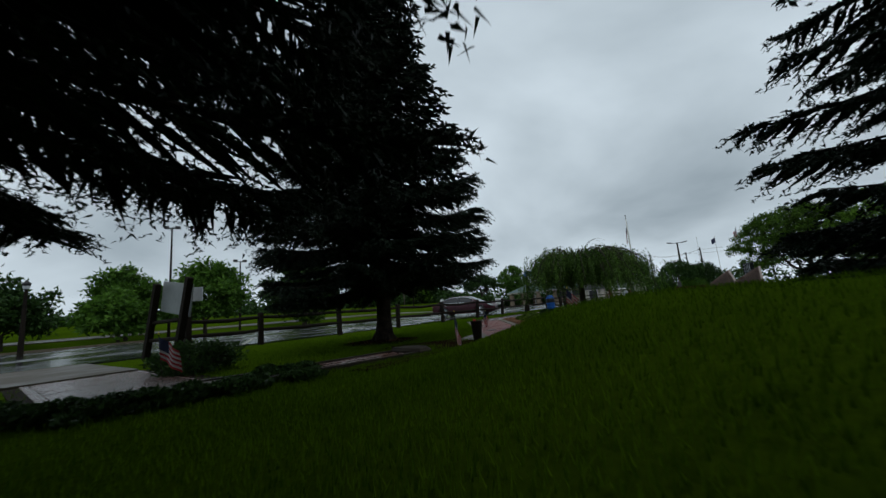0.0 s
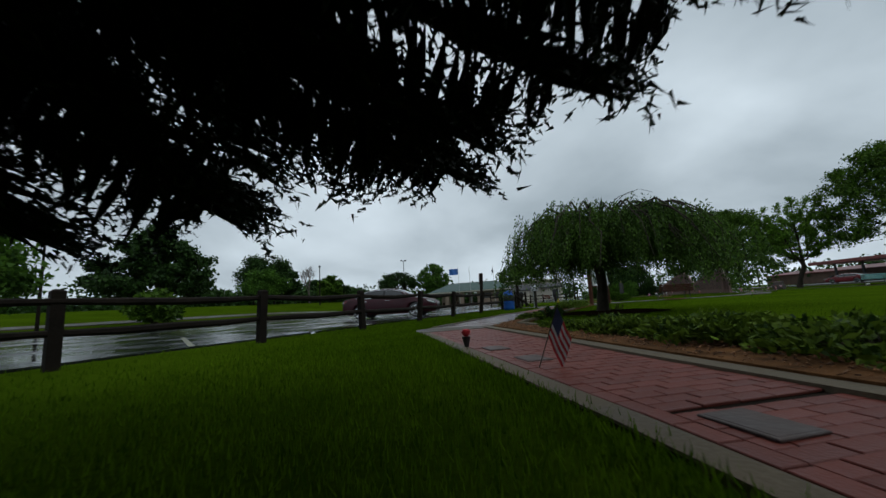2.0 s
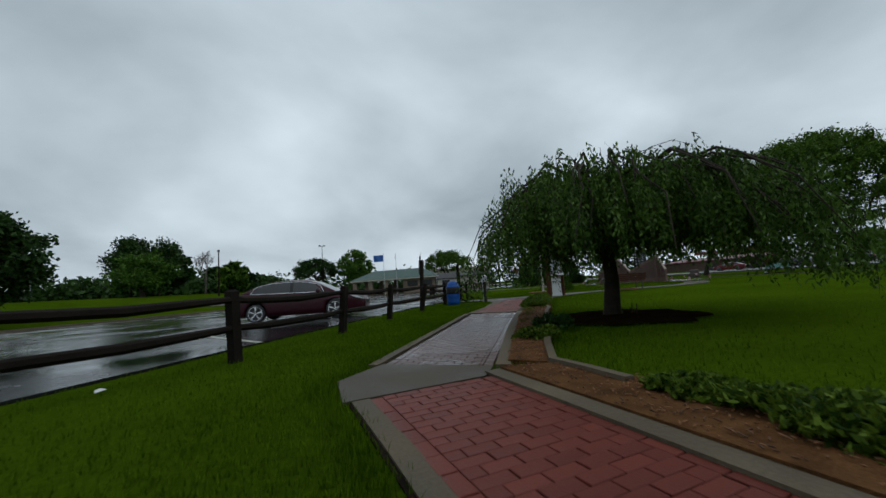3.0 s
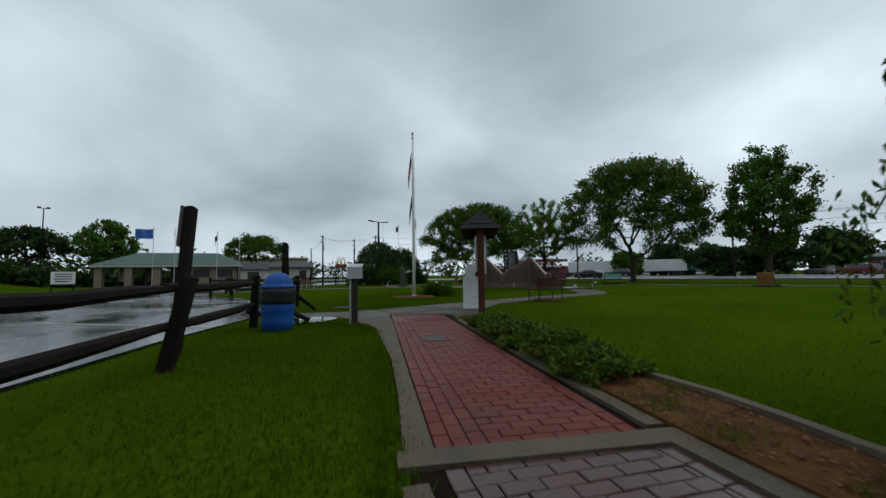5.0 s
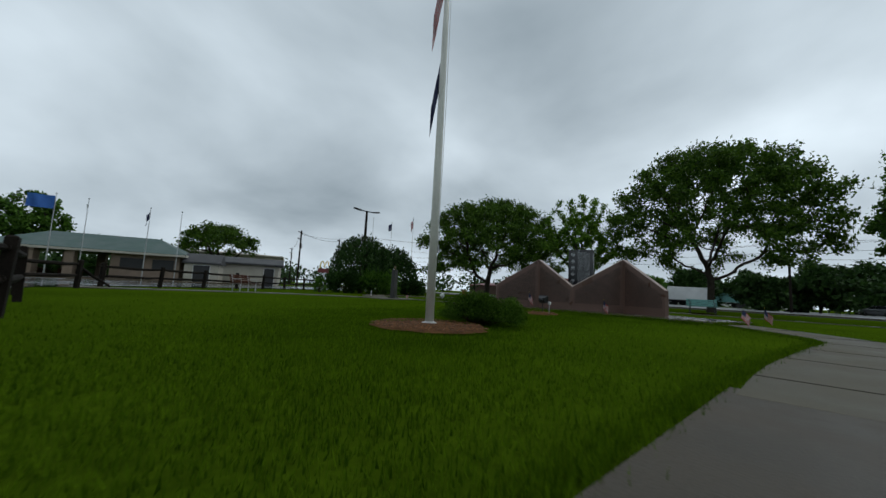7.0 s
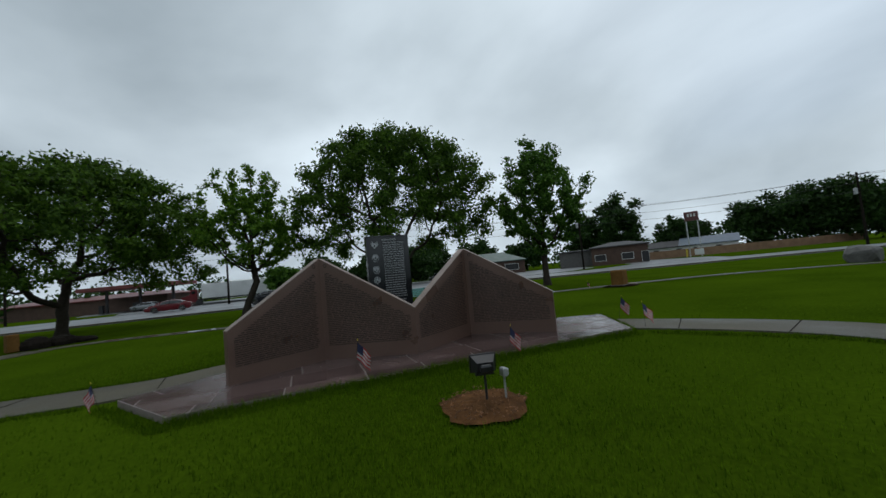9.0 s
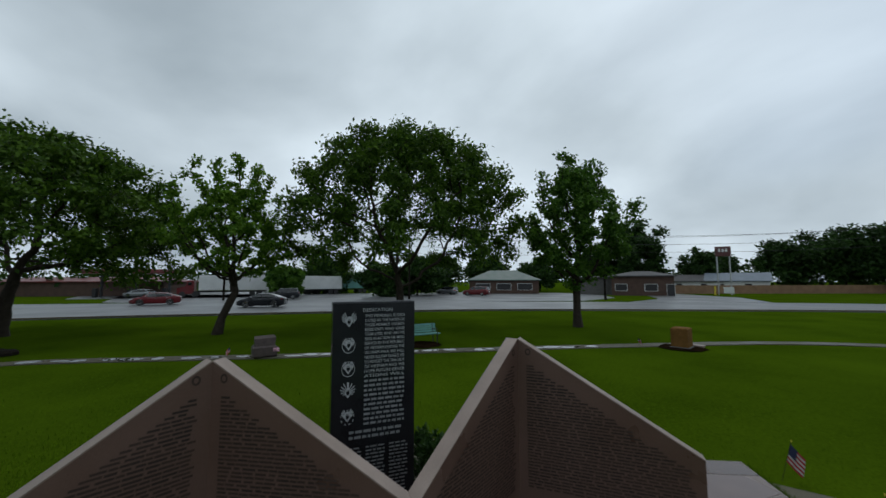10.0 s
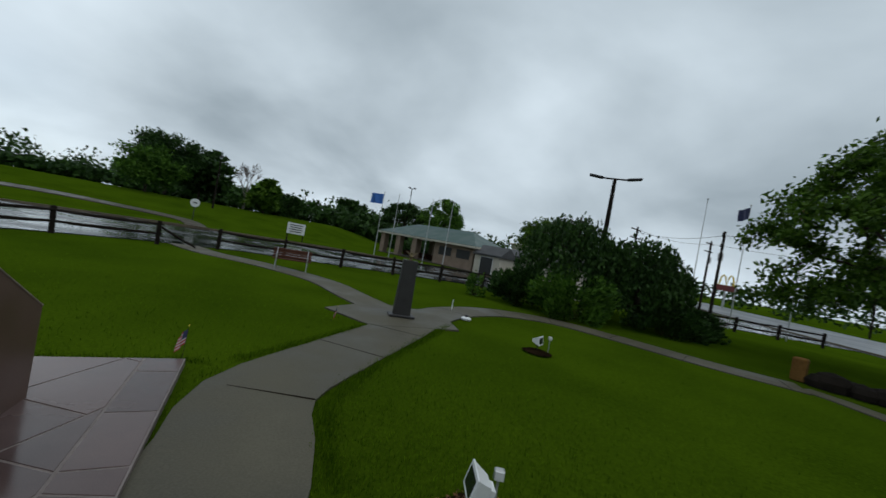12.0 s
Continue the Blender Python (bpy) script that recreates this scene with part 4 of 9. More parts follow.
def bars(y0, y1, z0, z1, row, h, gaps=True):
    g = Geo()
    z = z1
    while z > z0:
        y = y1
        while y > y0 + 0.02:
            w = min(rnd.uniform(0.03, 0.09), y - y0)
            g.add([(-0.0022, y, z), (-0.0022, y - w, z), (-0.0022, y - w, z + h), (-0.0022, y, z + h)], [(0, 1, 2, 3)])
            y -= w + 0.015
        z -= row
    return g


part("text_block", bars(-0.355, 0.12, SH - 1.40, SH - 0.915, 0.0525, 0.025), M_etch, sb, "etched lines too small to read")
part("heading_block", bars(-0.32, 0.28, SH - 1.55, SH - 1.47, 0.06, 0.03), M_etch, sb, "etched heading too small to read")
for c in range(3):
    part("name_column", bars(-0.40 + 0.27 * c, -0.40 + 0.27 * c + 0.22, SH - 2.25, SH - 1.64, 0.04, 0.015), M_etch, sb, "column of small etched lines")
for k in range(5):
    zc, g = SH - 0.22 - 0.263 * k, Geo()
    yc = 0.30
    c = Vector((-0.003, yc, zc))
    # spread wings, a shield and a ring of small marks, sized as on the stone
    for side in (-1, 1):
        for j in range(6):
            a = math.radians((62, 48, 34, 20, 6, -10)[j] + 8 * (k == 3) * (3 - j))
            r1 = (0.095, 0.092, 0.085, 0.075, 0.064, 0.052)[j] * (1.12 if k in (0, 3) else 0.85)
            u = Vector((0, side * math.cos(a), math.sin(a)))
            v = Vector((0, -side * math.sin(a), math.cos(a)))
            g.add([c + u * 0.026 + v * 0.004, c + u * 0.026 - v * 0.004, c + u * r1 - v * 0.0055, c + u * (r1 + 0.008), c + u * r1 + v * 0.0055], [(0, 1, 2, 3, 4)])
    sh = [Vector((0, x, z)) for x, z in ((-0.03, 0.02), (0.03, 0.02), (0.032, -0.02), (0.0, -0.065), (-0.032, -0.02))]
    g.add([c + p for p in sh] + [c + p * 0.62 for p in sh], [(i, (i + 1) % 5, 5 + (i + 1) % 5, 5 + i) for i in range(5)])
    g.add([c + Vector((0, -0.012, 0.028)), c + Vector((0, 0.012, 0.028)), c + Vector((0, 0.016, 0.05)), c + Vector((0, -0.004, 0.062)), c + Vector((0, -0.018, 0.045))], [(0, 1, 2, 3, 4)])
    if k in (1, 2, 4):
        ring = [c + Vector((0, 0.075 * math.cos(t * math.pi / 9), -0.01 + 0.085 * math.sin(t * math.pi / 9))) for t in range(18)]
        for t in range(0, 18, 2 if k == 4 else 1):
            p0, p1 = ring[t], ring[(t + 1) % 18]
            g.add([p0, p1, c + (p1 - c) * 0.92, c + (p0 - c) * 0.92], [(0, 1, 2, 3)])
    part("etched_emblem", g, M_letter, sb, "round etched service emblem")["kind"] = "stuff"


# ---- flags ----
def flag_cloth(w, h, hang, seed, cols=14, rows=13):
    """A striped cloth with a dark blue canton; hang: 0 flies out, 1 hangs down in folds."""
    rnd = random.Random(seed)
    g = Geo()
    ph = rnd.uniform(0, 6)
    vs = []
    for j in range(rows + 1):
        for i in range(cols + 1):
            u, v = i / cols, j / rows
            x = u * w * (1 - 0.93 * hang)
            z = -v * h - u * w * hang * 0.95 - 0.06 * h * math.sin(u * 3 + ph) * (1 - hang)
            y = (0.09 - 0.055 * hang) * w * math.sin(u * 9 + ph + v * 2.0) * (0.4 + u) * (0.5 + 0.5 * hang)
            vs.append((x, y, z))
    for j in range(rows):
        for i in range(cols):
            o = j * (cols + 1) + i
            mi = 2 if (j < rows * 0.54 and i < cols * 0.4) else (0 if j % 2 == 0 else 1)
            g.add([vs[o], vs[o + 1], vs[o + cols + 2], vs[o + cols + 1]], [(0, 1, 2, 3)], mi)
    return g


FLAG_M = [M_flagred, M_flagwhite, M_flagblue]


def small_flag(at, turn=0.0, lean=0.0, size=1.0, hang=0.35, seed=1, tip=0.0, label="small striped stick flag stuck in the ground"):
    t = thing("stick_flag", at, label, "flag", "stick flags", turn)
    t.matrix_basis = pose(*at, lean, tip, turn)
    part("stick", Geo().tube([(0, 0, -0.05), (0, 0, 0.62 * size)], 0.0045 * size, 6), M_post, t)
    c = part("cloth", flag_cloth(0.44 * size, 0.29 * size, hang, seed, 14, 9), FLAG_M, t)
    c.matrix_basis = pose(0.004, 0, 0.58 * size)
    part("tip", Geo().lathe((0, 0, 0.61 * size), [(0.004, 0), (0.008, 0.01), (0.004, 0.025), (0.0015, 0.035)], 8), M_yellow, t, "gilt tip")
    return t


for k, (x, y, turn, lean, size) in enumerate([(23.4, 28.5, -112, 6, 0.85), (23.25, 25.95, -112, 4, 0.8), (24.75, 21.75, -120, 10, 0.9), (23.43, 22.45, -110, -16, 0.85), (27.0, 25.7, -60, 8, 0.7), (24.75, 31.98, 160, 8, 0.7), (33.6, 14.3, 190, 15, 0.6), (27.0, 0.4, 30, 20, 0.6), (25.0, 0.9, 30, 10, 0.6), (25.4, 35.6, 100, 12, 0.6), (37.4, 30.3, 100, 10, 0.6)]):
    small_flag((x, y, float(height(x, y)) + (0.1 if inside(x, y, SLAB) else 0)), turn, lean, size, 0.5, 30 + k, tip=8)
small_flag((-2.78, 1.75, -0.1), 35, 3, 1.12, 0.85, 3)
small_flag((-1.6, 6.68, 0.0), -18, 6, 0.85, 0.6, 4, tip=20)
small_flag((-6.63, 0.2, 0.02), -10, 8, 1.0, 0.45, 5)
small_flag((-0.92, 1.37, 0.39), -25, 4, 0.72, 0.45, 6, tip=10)

# ---- flagpole ----
pole = thing("flagpole", (15.447, 27.337, 0.03), "tall white painted flagpole with two hanging flags", "flagpole")
part("shaft", Geo().tube([(0, 0, -0.1), (0, 0, 2.5), (0, 0, 5.2), (0, 0, 7.5)], [0.075, 0.068, 0.055, 0.035], 20), M_pole, pole, smooth=True)
part("ball_finial", Geo().lathe((0, 0, 7.5), [(0.02, 0), (0.02, 0.05), (0.05, 0.08), (0.062, 0.13), (0.05, 0.18), (0.015, 0.205)], 16), M_grey, pole, "metal ball on top", smooth=True)
part("truck", Geo().lathe((0, 0, 7.38), [(0.05, 0), (0.06, 0.03), (0.05, 0.07)], 16), M_grey, pole)
part("collar", Geo().lathe((0, 0, 0.0), [(0.14, 0), (0.13, 0.03), (0.085, 0.05)], 20), M_grey, pole)
part("halyard", Geo().tube([(0.06, -0.05, 1.3), (0.07, -0.06, 4.0), (0.05, -0.05, 7.35)], 0.006, 5), M_white, pole)
part("cleat", Geo().box((0.07, -0.05, 1.3), (0.03, 0.03, 0.14), bevel=0.005), M_grey, pole)
us = part("striped_flag", flag_cloth(1.35, 0.8, 0.94, 12, 20, 9), [M_flagred, M_flagwhite, M_flagblue], pole, "striped flag hanging limp", smooth=True)
us.matrix_basis = pose(-0.03, 0.05, 6.88, 0, 0, 128)


def dark_cloth(w, h, hang, seed):
    g = flag_cloth(w, h, hang, seed, 16)
    g.mi = [0] * len(g.f)
    return g


dk = part("black_flag", dark_cloth(1.0, 0.6, 0.94, 17), [M_flagblue], pole, "dark flag hanging limp", smooth=True)
dk.matrix_basis = pose(-0.03, 0.05, 4.75, 0, 0, 128)


# ---- spotlights ----
def spotlight(at, turn, tilt, label, body_m, group="ground spotlights"):
    t = thing("spotlight", at, label, "spotlight", group, turn)
    t.scale = (0.72, 0.72, 0.72)
    part("stake", Geo().tube([(0, 0, -0.3), (0, 0, 0.3)], 0.02, 8), M_blackmetal, t)
    part("yoke", Geo().box((0, 0, 0.3), (0.06, 0.3, 0.03), bevel=0.006), M_blackmetal, t)
    h = part("housing", Geo().add([(-0.08, -0.2, -0.14), (-0.08, 0.2, -0.14), (-0.08, 0.2, 0.14), (-0.08, -0.2, 0.14), (0.1, -0.13, -0.08), (0.1, 0.13, -0.08), (0.1, 0.13, 0.08), (0.1, -0.13, 0.08)], [(3, 2, 1, 0), (4, 5, 6, 7), (0, 1, 5, 4), (1, 2, 6, 5), (2, 3, 7, 6), (3, 0, 4, 7)]), body_m, t)
    h.matrix_basis = pose(0, 0, 0.44, 0, tilt, 0)
    part("rim", Geo().box((-0.09, 0, 0), (0.03, 0.43, 0.31), bevel=0.012), body_m, h)
    part("lens", Geo().box((-0.1075, 0, 0), (0.008, 0.33, 0.21)), M_glass, h, "dark glass lens")
    part("ballast", Geo().box((0.14, 0, 0), (0.08, 0.18, 0.12), bevel=0.02), body_m, h)
    return t


spotlight((21.5, 27.35, 0.17), 165, 12, "dark metal ground spotlight aimed at the memorial", M_blackmetal)
spotlight((28.72, 30.35, -0.02), 8, 14, "white metal ground spotlight behind the memorial", M_white)
spotlight((30.28, 36.72, -0.03), 150, 8, "white metal ground spotlight on the lawn", M_white)
for x, y, z in ((21.45, 27.13, 0.02), (28.9, 30.56, -0.06), (30.6, 36.9, 0.0)):
    j = thing("junction_box", (x, y, z), "grey electrical junction box on a short stake", "junction box", "junction boxes")
    part("stem", Geo().tube([(0, 0, -0.05), (0, 0, 0.3)], 0.012, 8), M_grey, j)
    part("case", Geo().box((0, 0, 0.36), (0.09, 0.06, 0.1), bevel=0.012), M_grey, j)
    part("cover", Geo().box((0, -0.035, 0.36), (0.075, 0.012, 0.08), bevel=0.004), M_pale, j)
low = thing("path_light", (28.45, 39.2, 0.0), "low white round light at the path edge", "path light")
part("dish", Geo().lathe((0, 0, 0), [(0.16, 0), (0.17, 0.05), (0.1, 0.09), (0.03, 0.1)], 16), M_white, low)
part("cap", Geo().lathe((0, 0, 0.09), [(0.06, 0), (0.05, 0.05), (0.01, 0.07)], 12), M_blackmetal, low)

# ---- pillar, planter, pedestal, stump, rock ----
pil = thing("stone_pillar", (26.62, 37.65, 0.012), "tall dark grey granite pillar with a small bronze bird on top", "pillar", turn=20)
part("shaft", Geo().add([(-0.24, -0.12, 0.06), (0.24, -0.12, 0.06), (0.24, 0.12, 0.06), (-0.24, 0.12, 0.06), (-0.2, -0.1, 1.6), (0.2, -0.1, 1.6), (0.2, 0.1, 1.6), (-0.2, 0.1, 1.6)], [(0, 1, 5, 4), (1, 2, 6, 5), (2, 3, 7, 6), (3, 0, 4, 7), (4, 5, 6, 7)]), surface("grey_granite", (0.014, 0.013, 0.0125), (0.036, 0.034, 0.032), scale=3, fine=60, rough=0.5, bump=0.3), pil)
part("base_slab", Geo().box((0, 0, 0.03), (0.72, 0.42, 0.06), bevel=0.012), M_blackmetal, pil)
part("bronze_bird", Geo().lathe((0, 0, 1.6), [(0.06, 0), (0.045, 0.05), (0.07, 0.11), (0.03, 0.17), (0.035, 0.2), (0.01, 0.23)], 10).add([(0, -0.02, 1.7), (0.18, 0, 1.84), (0.2, 0.02, 1.86), (0, 0.03, 1.76), (-0.18, 0, 1.84), (-0.2, 0.02, 1.86)], [(0, 1, 2, 3), (3, 5, 4, 0)]), surface("tarnished_bronze", (0.06, 0.045, 0.02), (0.16, 0.12, 0.05), scale=8, fine=40, rough=0.45, metal=0.6), pil, "small tarnished bronze bird")
planter = thing("brick_planter", (39.5, 39.9, 0.0), "low dark heap of wet stones beside a tan stone block", "planter", turn=-48)
part("end_block", Geo().box((-0.4, -0.1, 0.36), (0.36, 0.36, 0.74), bevel=0.04), M_tanstone, planter, "tan stone end block")
rn_ = random.Random(15)
for k in range(14):
    x = 0.1 + 2.0 * k / 13 + rn_.uniform(-0.08, 0.08)
    y, sz = 0.15 + rn_.uniform(-0.3, 0.3), rn_.uniform(0.22, 0.4) * (1.15 - 0.3 * k / 13)
    top = max(0.12, (0.66 - 0.17 * x) * rn_.uniform(0.6, 1.0))
    part("stone", Geo().lathe((x, y, 0), [(sz * 1.05, 0), (sz * 1.1, top * 0.45), (sz * 0.75, top * 0.85), (0.03, top)], 9), M_wood, planter)
ped = thing("stone_pedestal", (36.9, 29.15, 0.0), "weathered brown stone pedestal with carved block on top", "pedestal", turn=12)
part("lower_block", Geo().box((0, 0, 0.22), (0.62, 0.8, 0.4), bevel=0.05), M_plate, ped)
part("upper_block", Geo().add([(-0.24, -0.32, 0.4), (0.24, -0.32, 0.4), (0.24, 0.32, 0.4), (-0.24, 0.32, 0.4), (-0.2, -0.36, 0.7), (0.2, -0.34, 0.76), (0.18, 0.33, 0.74), (-0.2, 0.36, 0.68)], [(0, 1, 5, 4), (1, 2, 6, 5), (2, 3, 7, 6), (3, 0, 4, 7), (4, 5, 6, 7)]), M_plate, ped)
fl = thing("silk_flowers", (36.45, 28.7, 0.0), "bunch of pink silk flowers by the pedestal", "flowers")
part("stem", Geo().tube([(0, 0, 0), (0.02, 0, 0.25)], 0.006, 5), M_dkleaf, fl)
rnd = random.Random(2)
gb = Geo()
for k in range(9):
    gb.lathe((rnd.uniform(-0.1, 0.1), rnd.uniform(-0.1, 0.1), 0.22 + rnd.uniform(0, 0.12)), [(0.01, 0), (0.05, 0.02), (0.045, 0.05), (0.015, 0.07)], 8)
part("blossom_cluster", gb, M_pink, fl)


def rough_rock(name, at, size, label, material, seed, turn=0, category="rock"):
    rn_ = random.Random(seed)
    bm = bmesh.new()
    bmesh.ops.create_icosphere(bm, subdivisions=3, radius=1.0)
    off = Vector((rn_.uniform(0, 9), rn_.uniform(0, 9), rn_.uniform(0, 9)))
    for v in bm.verts:
        k = 1 + 0.28 * noise.noise(v.co * 1.3 + off) + 0.08 * noise.noise(v.co * 4 + off)
        v.co = Vector((max(-0.8, min(0.8, v.co.x * k)) * size[0], max(-0.8, min(0.8, v.co.y * k)) * size[1], max(-0.6, v.co.z * k) * size[2]))
    me = bpy.data.meshes.new(name)
    bm.to_mesh(me)
    bm.free()
    me.materials.append(material)
    ob = new(name, me)
    ob.matrix_basis = pose(*at, 0, 0, turn)
    return tagged(ob, label, category)


st = thing("stone_marker", (32.45, 13.2, 0.0), "square tan sandstone marker post on the lawn", "stone marker", turn=20)
part("block", Geo().box((0, 0, 0.41), (0.62, 0.6, 0.86), bevel=0.05), M_tanstone, st)
part("plinth", Geo().box((0, 0, 0.03), (0.72, 0.7, 0.08), bevel=0.02), M_stone, st)
part("plaque", Geo().box((-0.35, -0.75, 0.04), (0.5, 0.35, 0.08), bevel=0.01), M_grtop, st, "pale flat plaque")
rough_rock("boulder", (27.7, 0.4, 0.3), (0.85, 0.7, 0.65), "rounded grey memorial boulder on the lawn", M_stone, 4)
rough_rock("lawn_stone", (41.5, 25.2, 0.03), (0.22, 0.12, 0.07), "small pale flat stone on the lawn", M_white, 5)


# ---- benches ----
def slat_bench(at, turn, material, label, legs, w=1.55):
    b = thing("park_bench", at, label, "bench", "park benches", turn)
    for k in range(4):
        part("seat_slat", Geo().box((0, -0.18 + 0.115 * k, 0.44), (w, 0.1, 0.035), bevel=0.008), material, b)
    for k in range(4):
        ob = part("back_slat", Geo().box((0, 0, 0), (w, 0.03, 0.08), bevel=0.008), material, b)
        ob.matrix_basis = pose(0, 0.24 + 0.03 * k, 0.52 + 0.095 * k, -14)
    for sx in (-w * 0.4, w * 0.4):
        lg = part("leg_frame", Geo().tube([(sx, -0.2, 0), (sx, -0.2, 0.42)], 0.022, 8).tube([(sx, 0.2, 0), (sx, 0.22, 0.45), (sx, 0.34, 0.86)], 0.022, 8).tube([(sx, -0.2, 0.42), (sx, 0.22, 0.42)], 0.022, 8), legs, b)
        part("arm_rest", Geo().tube([(sx, -0.22, 0.42), (sx, -0.22, 0.63), (sx, 0.26, 0.63)], 0.018, 8), legs, lg)
    return b


slat_bench((15.7, 21.25, 0.0), 170, M_redwood, "brown slatted park bench with metal legs on bark", M_blackmetal, 2.1)
slat_bench((37.35, 22.85, 0.0), -82, M_teal, "teal slatted park bench facing the road", M_blackmetal)
slat_bench((20.75, 42.6, 0.0), 26, M_redwood, "red-brown slatted park bench beside the gate walk", M_grey)


# ---- rail fences ----
def fence_run(name, pts, label, seed, heights=None, skip=(), tilt=None):
    """Split-rail fence: rough posts with two sagging rails between them."""
    rn_ = random.Random(seed)
    f = thing(name, (0, 0, 0), label, "fence", "rail fences")
    tops = []
    for k, (x, y) in enumerate(pts):
        h = (heights or {}).get(k, 1.04)
        lean = Vector((rn_.uniform(-0.05, 0.05), rn_.uniform(-0.05, 0.05), 0))
        z0 = float(height(x, y))
        g = Geo().box((0, 0, h / 2 - 0.1), (0.15, 0.13, h + 0.2), bevel=0.03)
        ob = part("post", g, M_wood, f)
        ob.matrix_basis = pose(x, y, z0, math.degrees(lean.y) + (tilt or {}).get(k, (0, 0))[0], math.degrees(lean.x) + (tilt or {}).get(k, (0, 0))[1], math.degrees(math.atan2(pts[min(k + 1, len(pts) - 1)][1] - pts[max(k - 1, 0)][1], pts[min(k + 1, len(pts) - 1)][0] - pts[max(k - 1, 0)][0])))
        tops.append((x, y, z0))
    for k in range(len(pts) - 1):
        if k in skip:
            continue
        a, b = Vector(tops[k]), Vector(tops[k + 1])
        d = (b - a).normalized()
        for z in (0.46, 0.88):
            p = [a + d * (-0.12 + (a - b).length * t + (0.24 * t)) + Vector((0, 0, z - 0.035 * math.sin(math.pi * t) + rn_.uniform(-0.015, 0.015))) for t in (0, 0.25, 0.5, 0.75, 1)]
            part("rail", Geo().tube(p, [0.045, 0.062, 0.066, 0.06, 0.043], 7), M_wood, f)
    return f


def along(a, b, n):
    return [(a[0] + (b[0] - a[0]) * k / n, a[1] + (b[1] - a[1]) * k / n) for k in range(n + 1)]


fence_run("rail_fence", [(-10.2, 6.6), (-8.82, 8.2), (-6.68, 10.3), (-4.54, 12.44), (-2.39, 14.6), (-0.31, 16.84), (1.6, 19.05), (3.74, 21.35), (6.12, 23.93)], "dark wet split-rail timber fence beside the car park", 3, {0: 2.0}, tilt={7: (13, 2), 6: (5, 0), 5: (4, 0), 3: (0, 3)})
fence_run("rail_fence", [(7.7, 25.3), (8.6, 26.6), (9.78, 27.88), (11.1, 31.0), (11.75, 34.2), (12.15, 37.2), (12.41, 40.14), (14.46, 42.67)], "dark split-rail fence along the flagpole lawn", 4, {1: 2.0}, skip=(0,))
fence_run("rail_fence", [(15.72, 44.89), (18.41, 46.27), (21.1, 47.64), (23.8, 49.0), (26.49, 50.39), (29.2, 51.7), (32.0, 52.9), (34.9, 53.6), (38.0, 54.0)], "dark split-rail fence along the drive", 5)
fence_run("rail_fence", [(38.0, 54.0), (41, 54.3), (44, 54.6), (47, 54.9), (50, 55.1), (53.0, 55.2)], "low dark rail fence beside the road", 6)
br = thing("fence_brace", (6.15, 23.98, 0.0), "two fallen diagonal rails braced against the fence end", "fence brace")
part("rail", Geo().tube([(0.02, 0.02, 0.62), (0.5, -0.2, 0.33), (1.0, -0.42, 0.04)], [0.05, 0.058, 0.045], 7), M_wood, br)
part("rail", Geo().tube([(-0.1, 0.05, 0.3), (0.35, 0.3, 0.2), (0.95, 0.5, 0.04)], [0.05, 0.055, 0.045], 7), M_wood, br)
part("rail", Geo().tube([(1.55, 1.32, 0.78), (2.1, 1.55, 0.44), (2.8, 1.82, 0.05)], [0.05, 0.055, 0.045], 7), M_wood, br)
part("rail", Geo().tube([(8.3, 18.7, 0.8), (8.85, 19.1, 0.42), (9.5, 19.5, 0.05)], [0.05, 0.055, 0.045], 7), M_wood, br)
for x, y, tn in ((4.2, 22.38, 40), (8.62, 26.85, 55)):
    t = thing("sign_post", (x, y, 0.0), "dark timber post with a small notice seen from behind" if x < 6 else "dark weathered timber post beside the fence gap", "sign post", "sign posts", tn)
    part("post", Geo().box((0, 0, 0.95), (0.13, 0.12, 2.2), bevel=0.02), M_wood, t)
    t.matrix_basis = pose(x, y, 0, 0, 8 if x < 6 else 2, tn)
    if x < 6:
        part("notice", Geo().box((0, 0.08, 1.74), (0.2, 0.035, 0.6), bevel=0.006), M_plate, t, "grey metal notice plate")
sp = thing("entrance_sign", (-10.08, 5.28, 0.0), "pale board on two leaning dark timber posts", "sign", turn=-33)
for sx in (-0.8, 0.8):
    ob = part("post", Geo().box((0, 0, 0.95), (0.14, 0.14, 2.15), bevel=0.02), M_wood, sp)
    ob.matrix_basis = pose(sx, 0, 0, 2, 19, 0)
ob = part("board", Geo().box((0, 0.1, 0), (1.5, 0.03, 0.8), bevel=0.005), M_poster, sp)
ob.matrix_basis = pose(0.5, 0, 1.48, 0, 9, 0)
for z in (0.45, 0.9):
    part("rail", Geo().tube([(-0.75, 0, z), (0.9, 0, z + 0.02)], 0.05, 7), M_wood, sp)
t = thing("notice_post", (-10.15, 6.95, 0), "grey notice boxes on a dark fence post", "notice")
part("plate", Geo().box((0.02, -0.12, 1.7), (0.35, 0.03, 0.42), bevel=0.005), M_grey, t)
part("bracket", Geo().box((0.02, -0.06, 1.55), (0.06, 0.1, 0.06)), M_blackmetal, t)

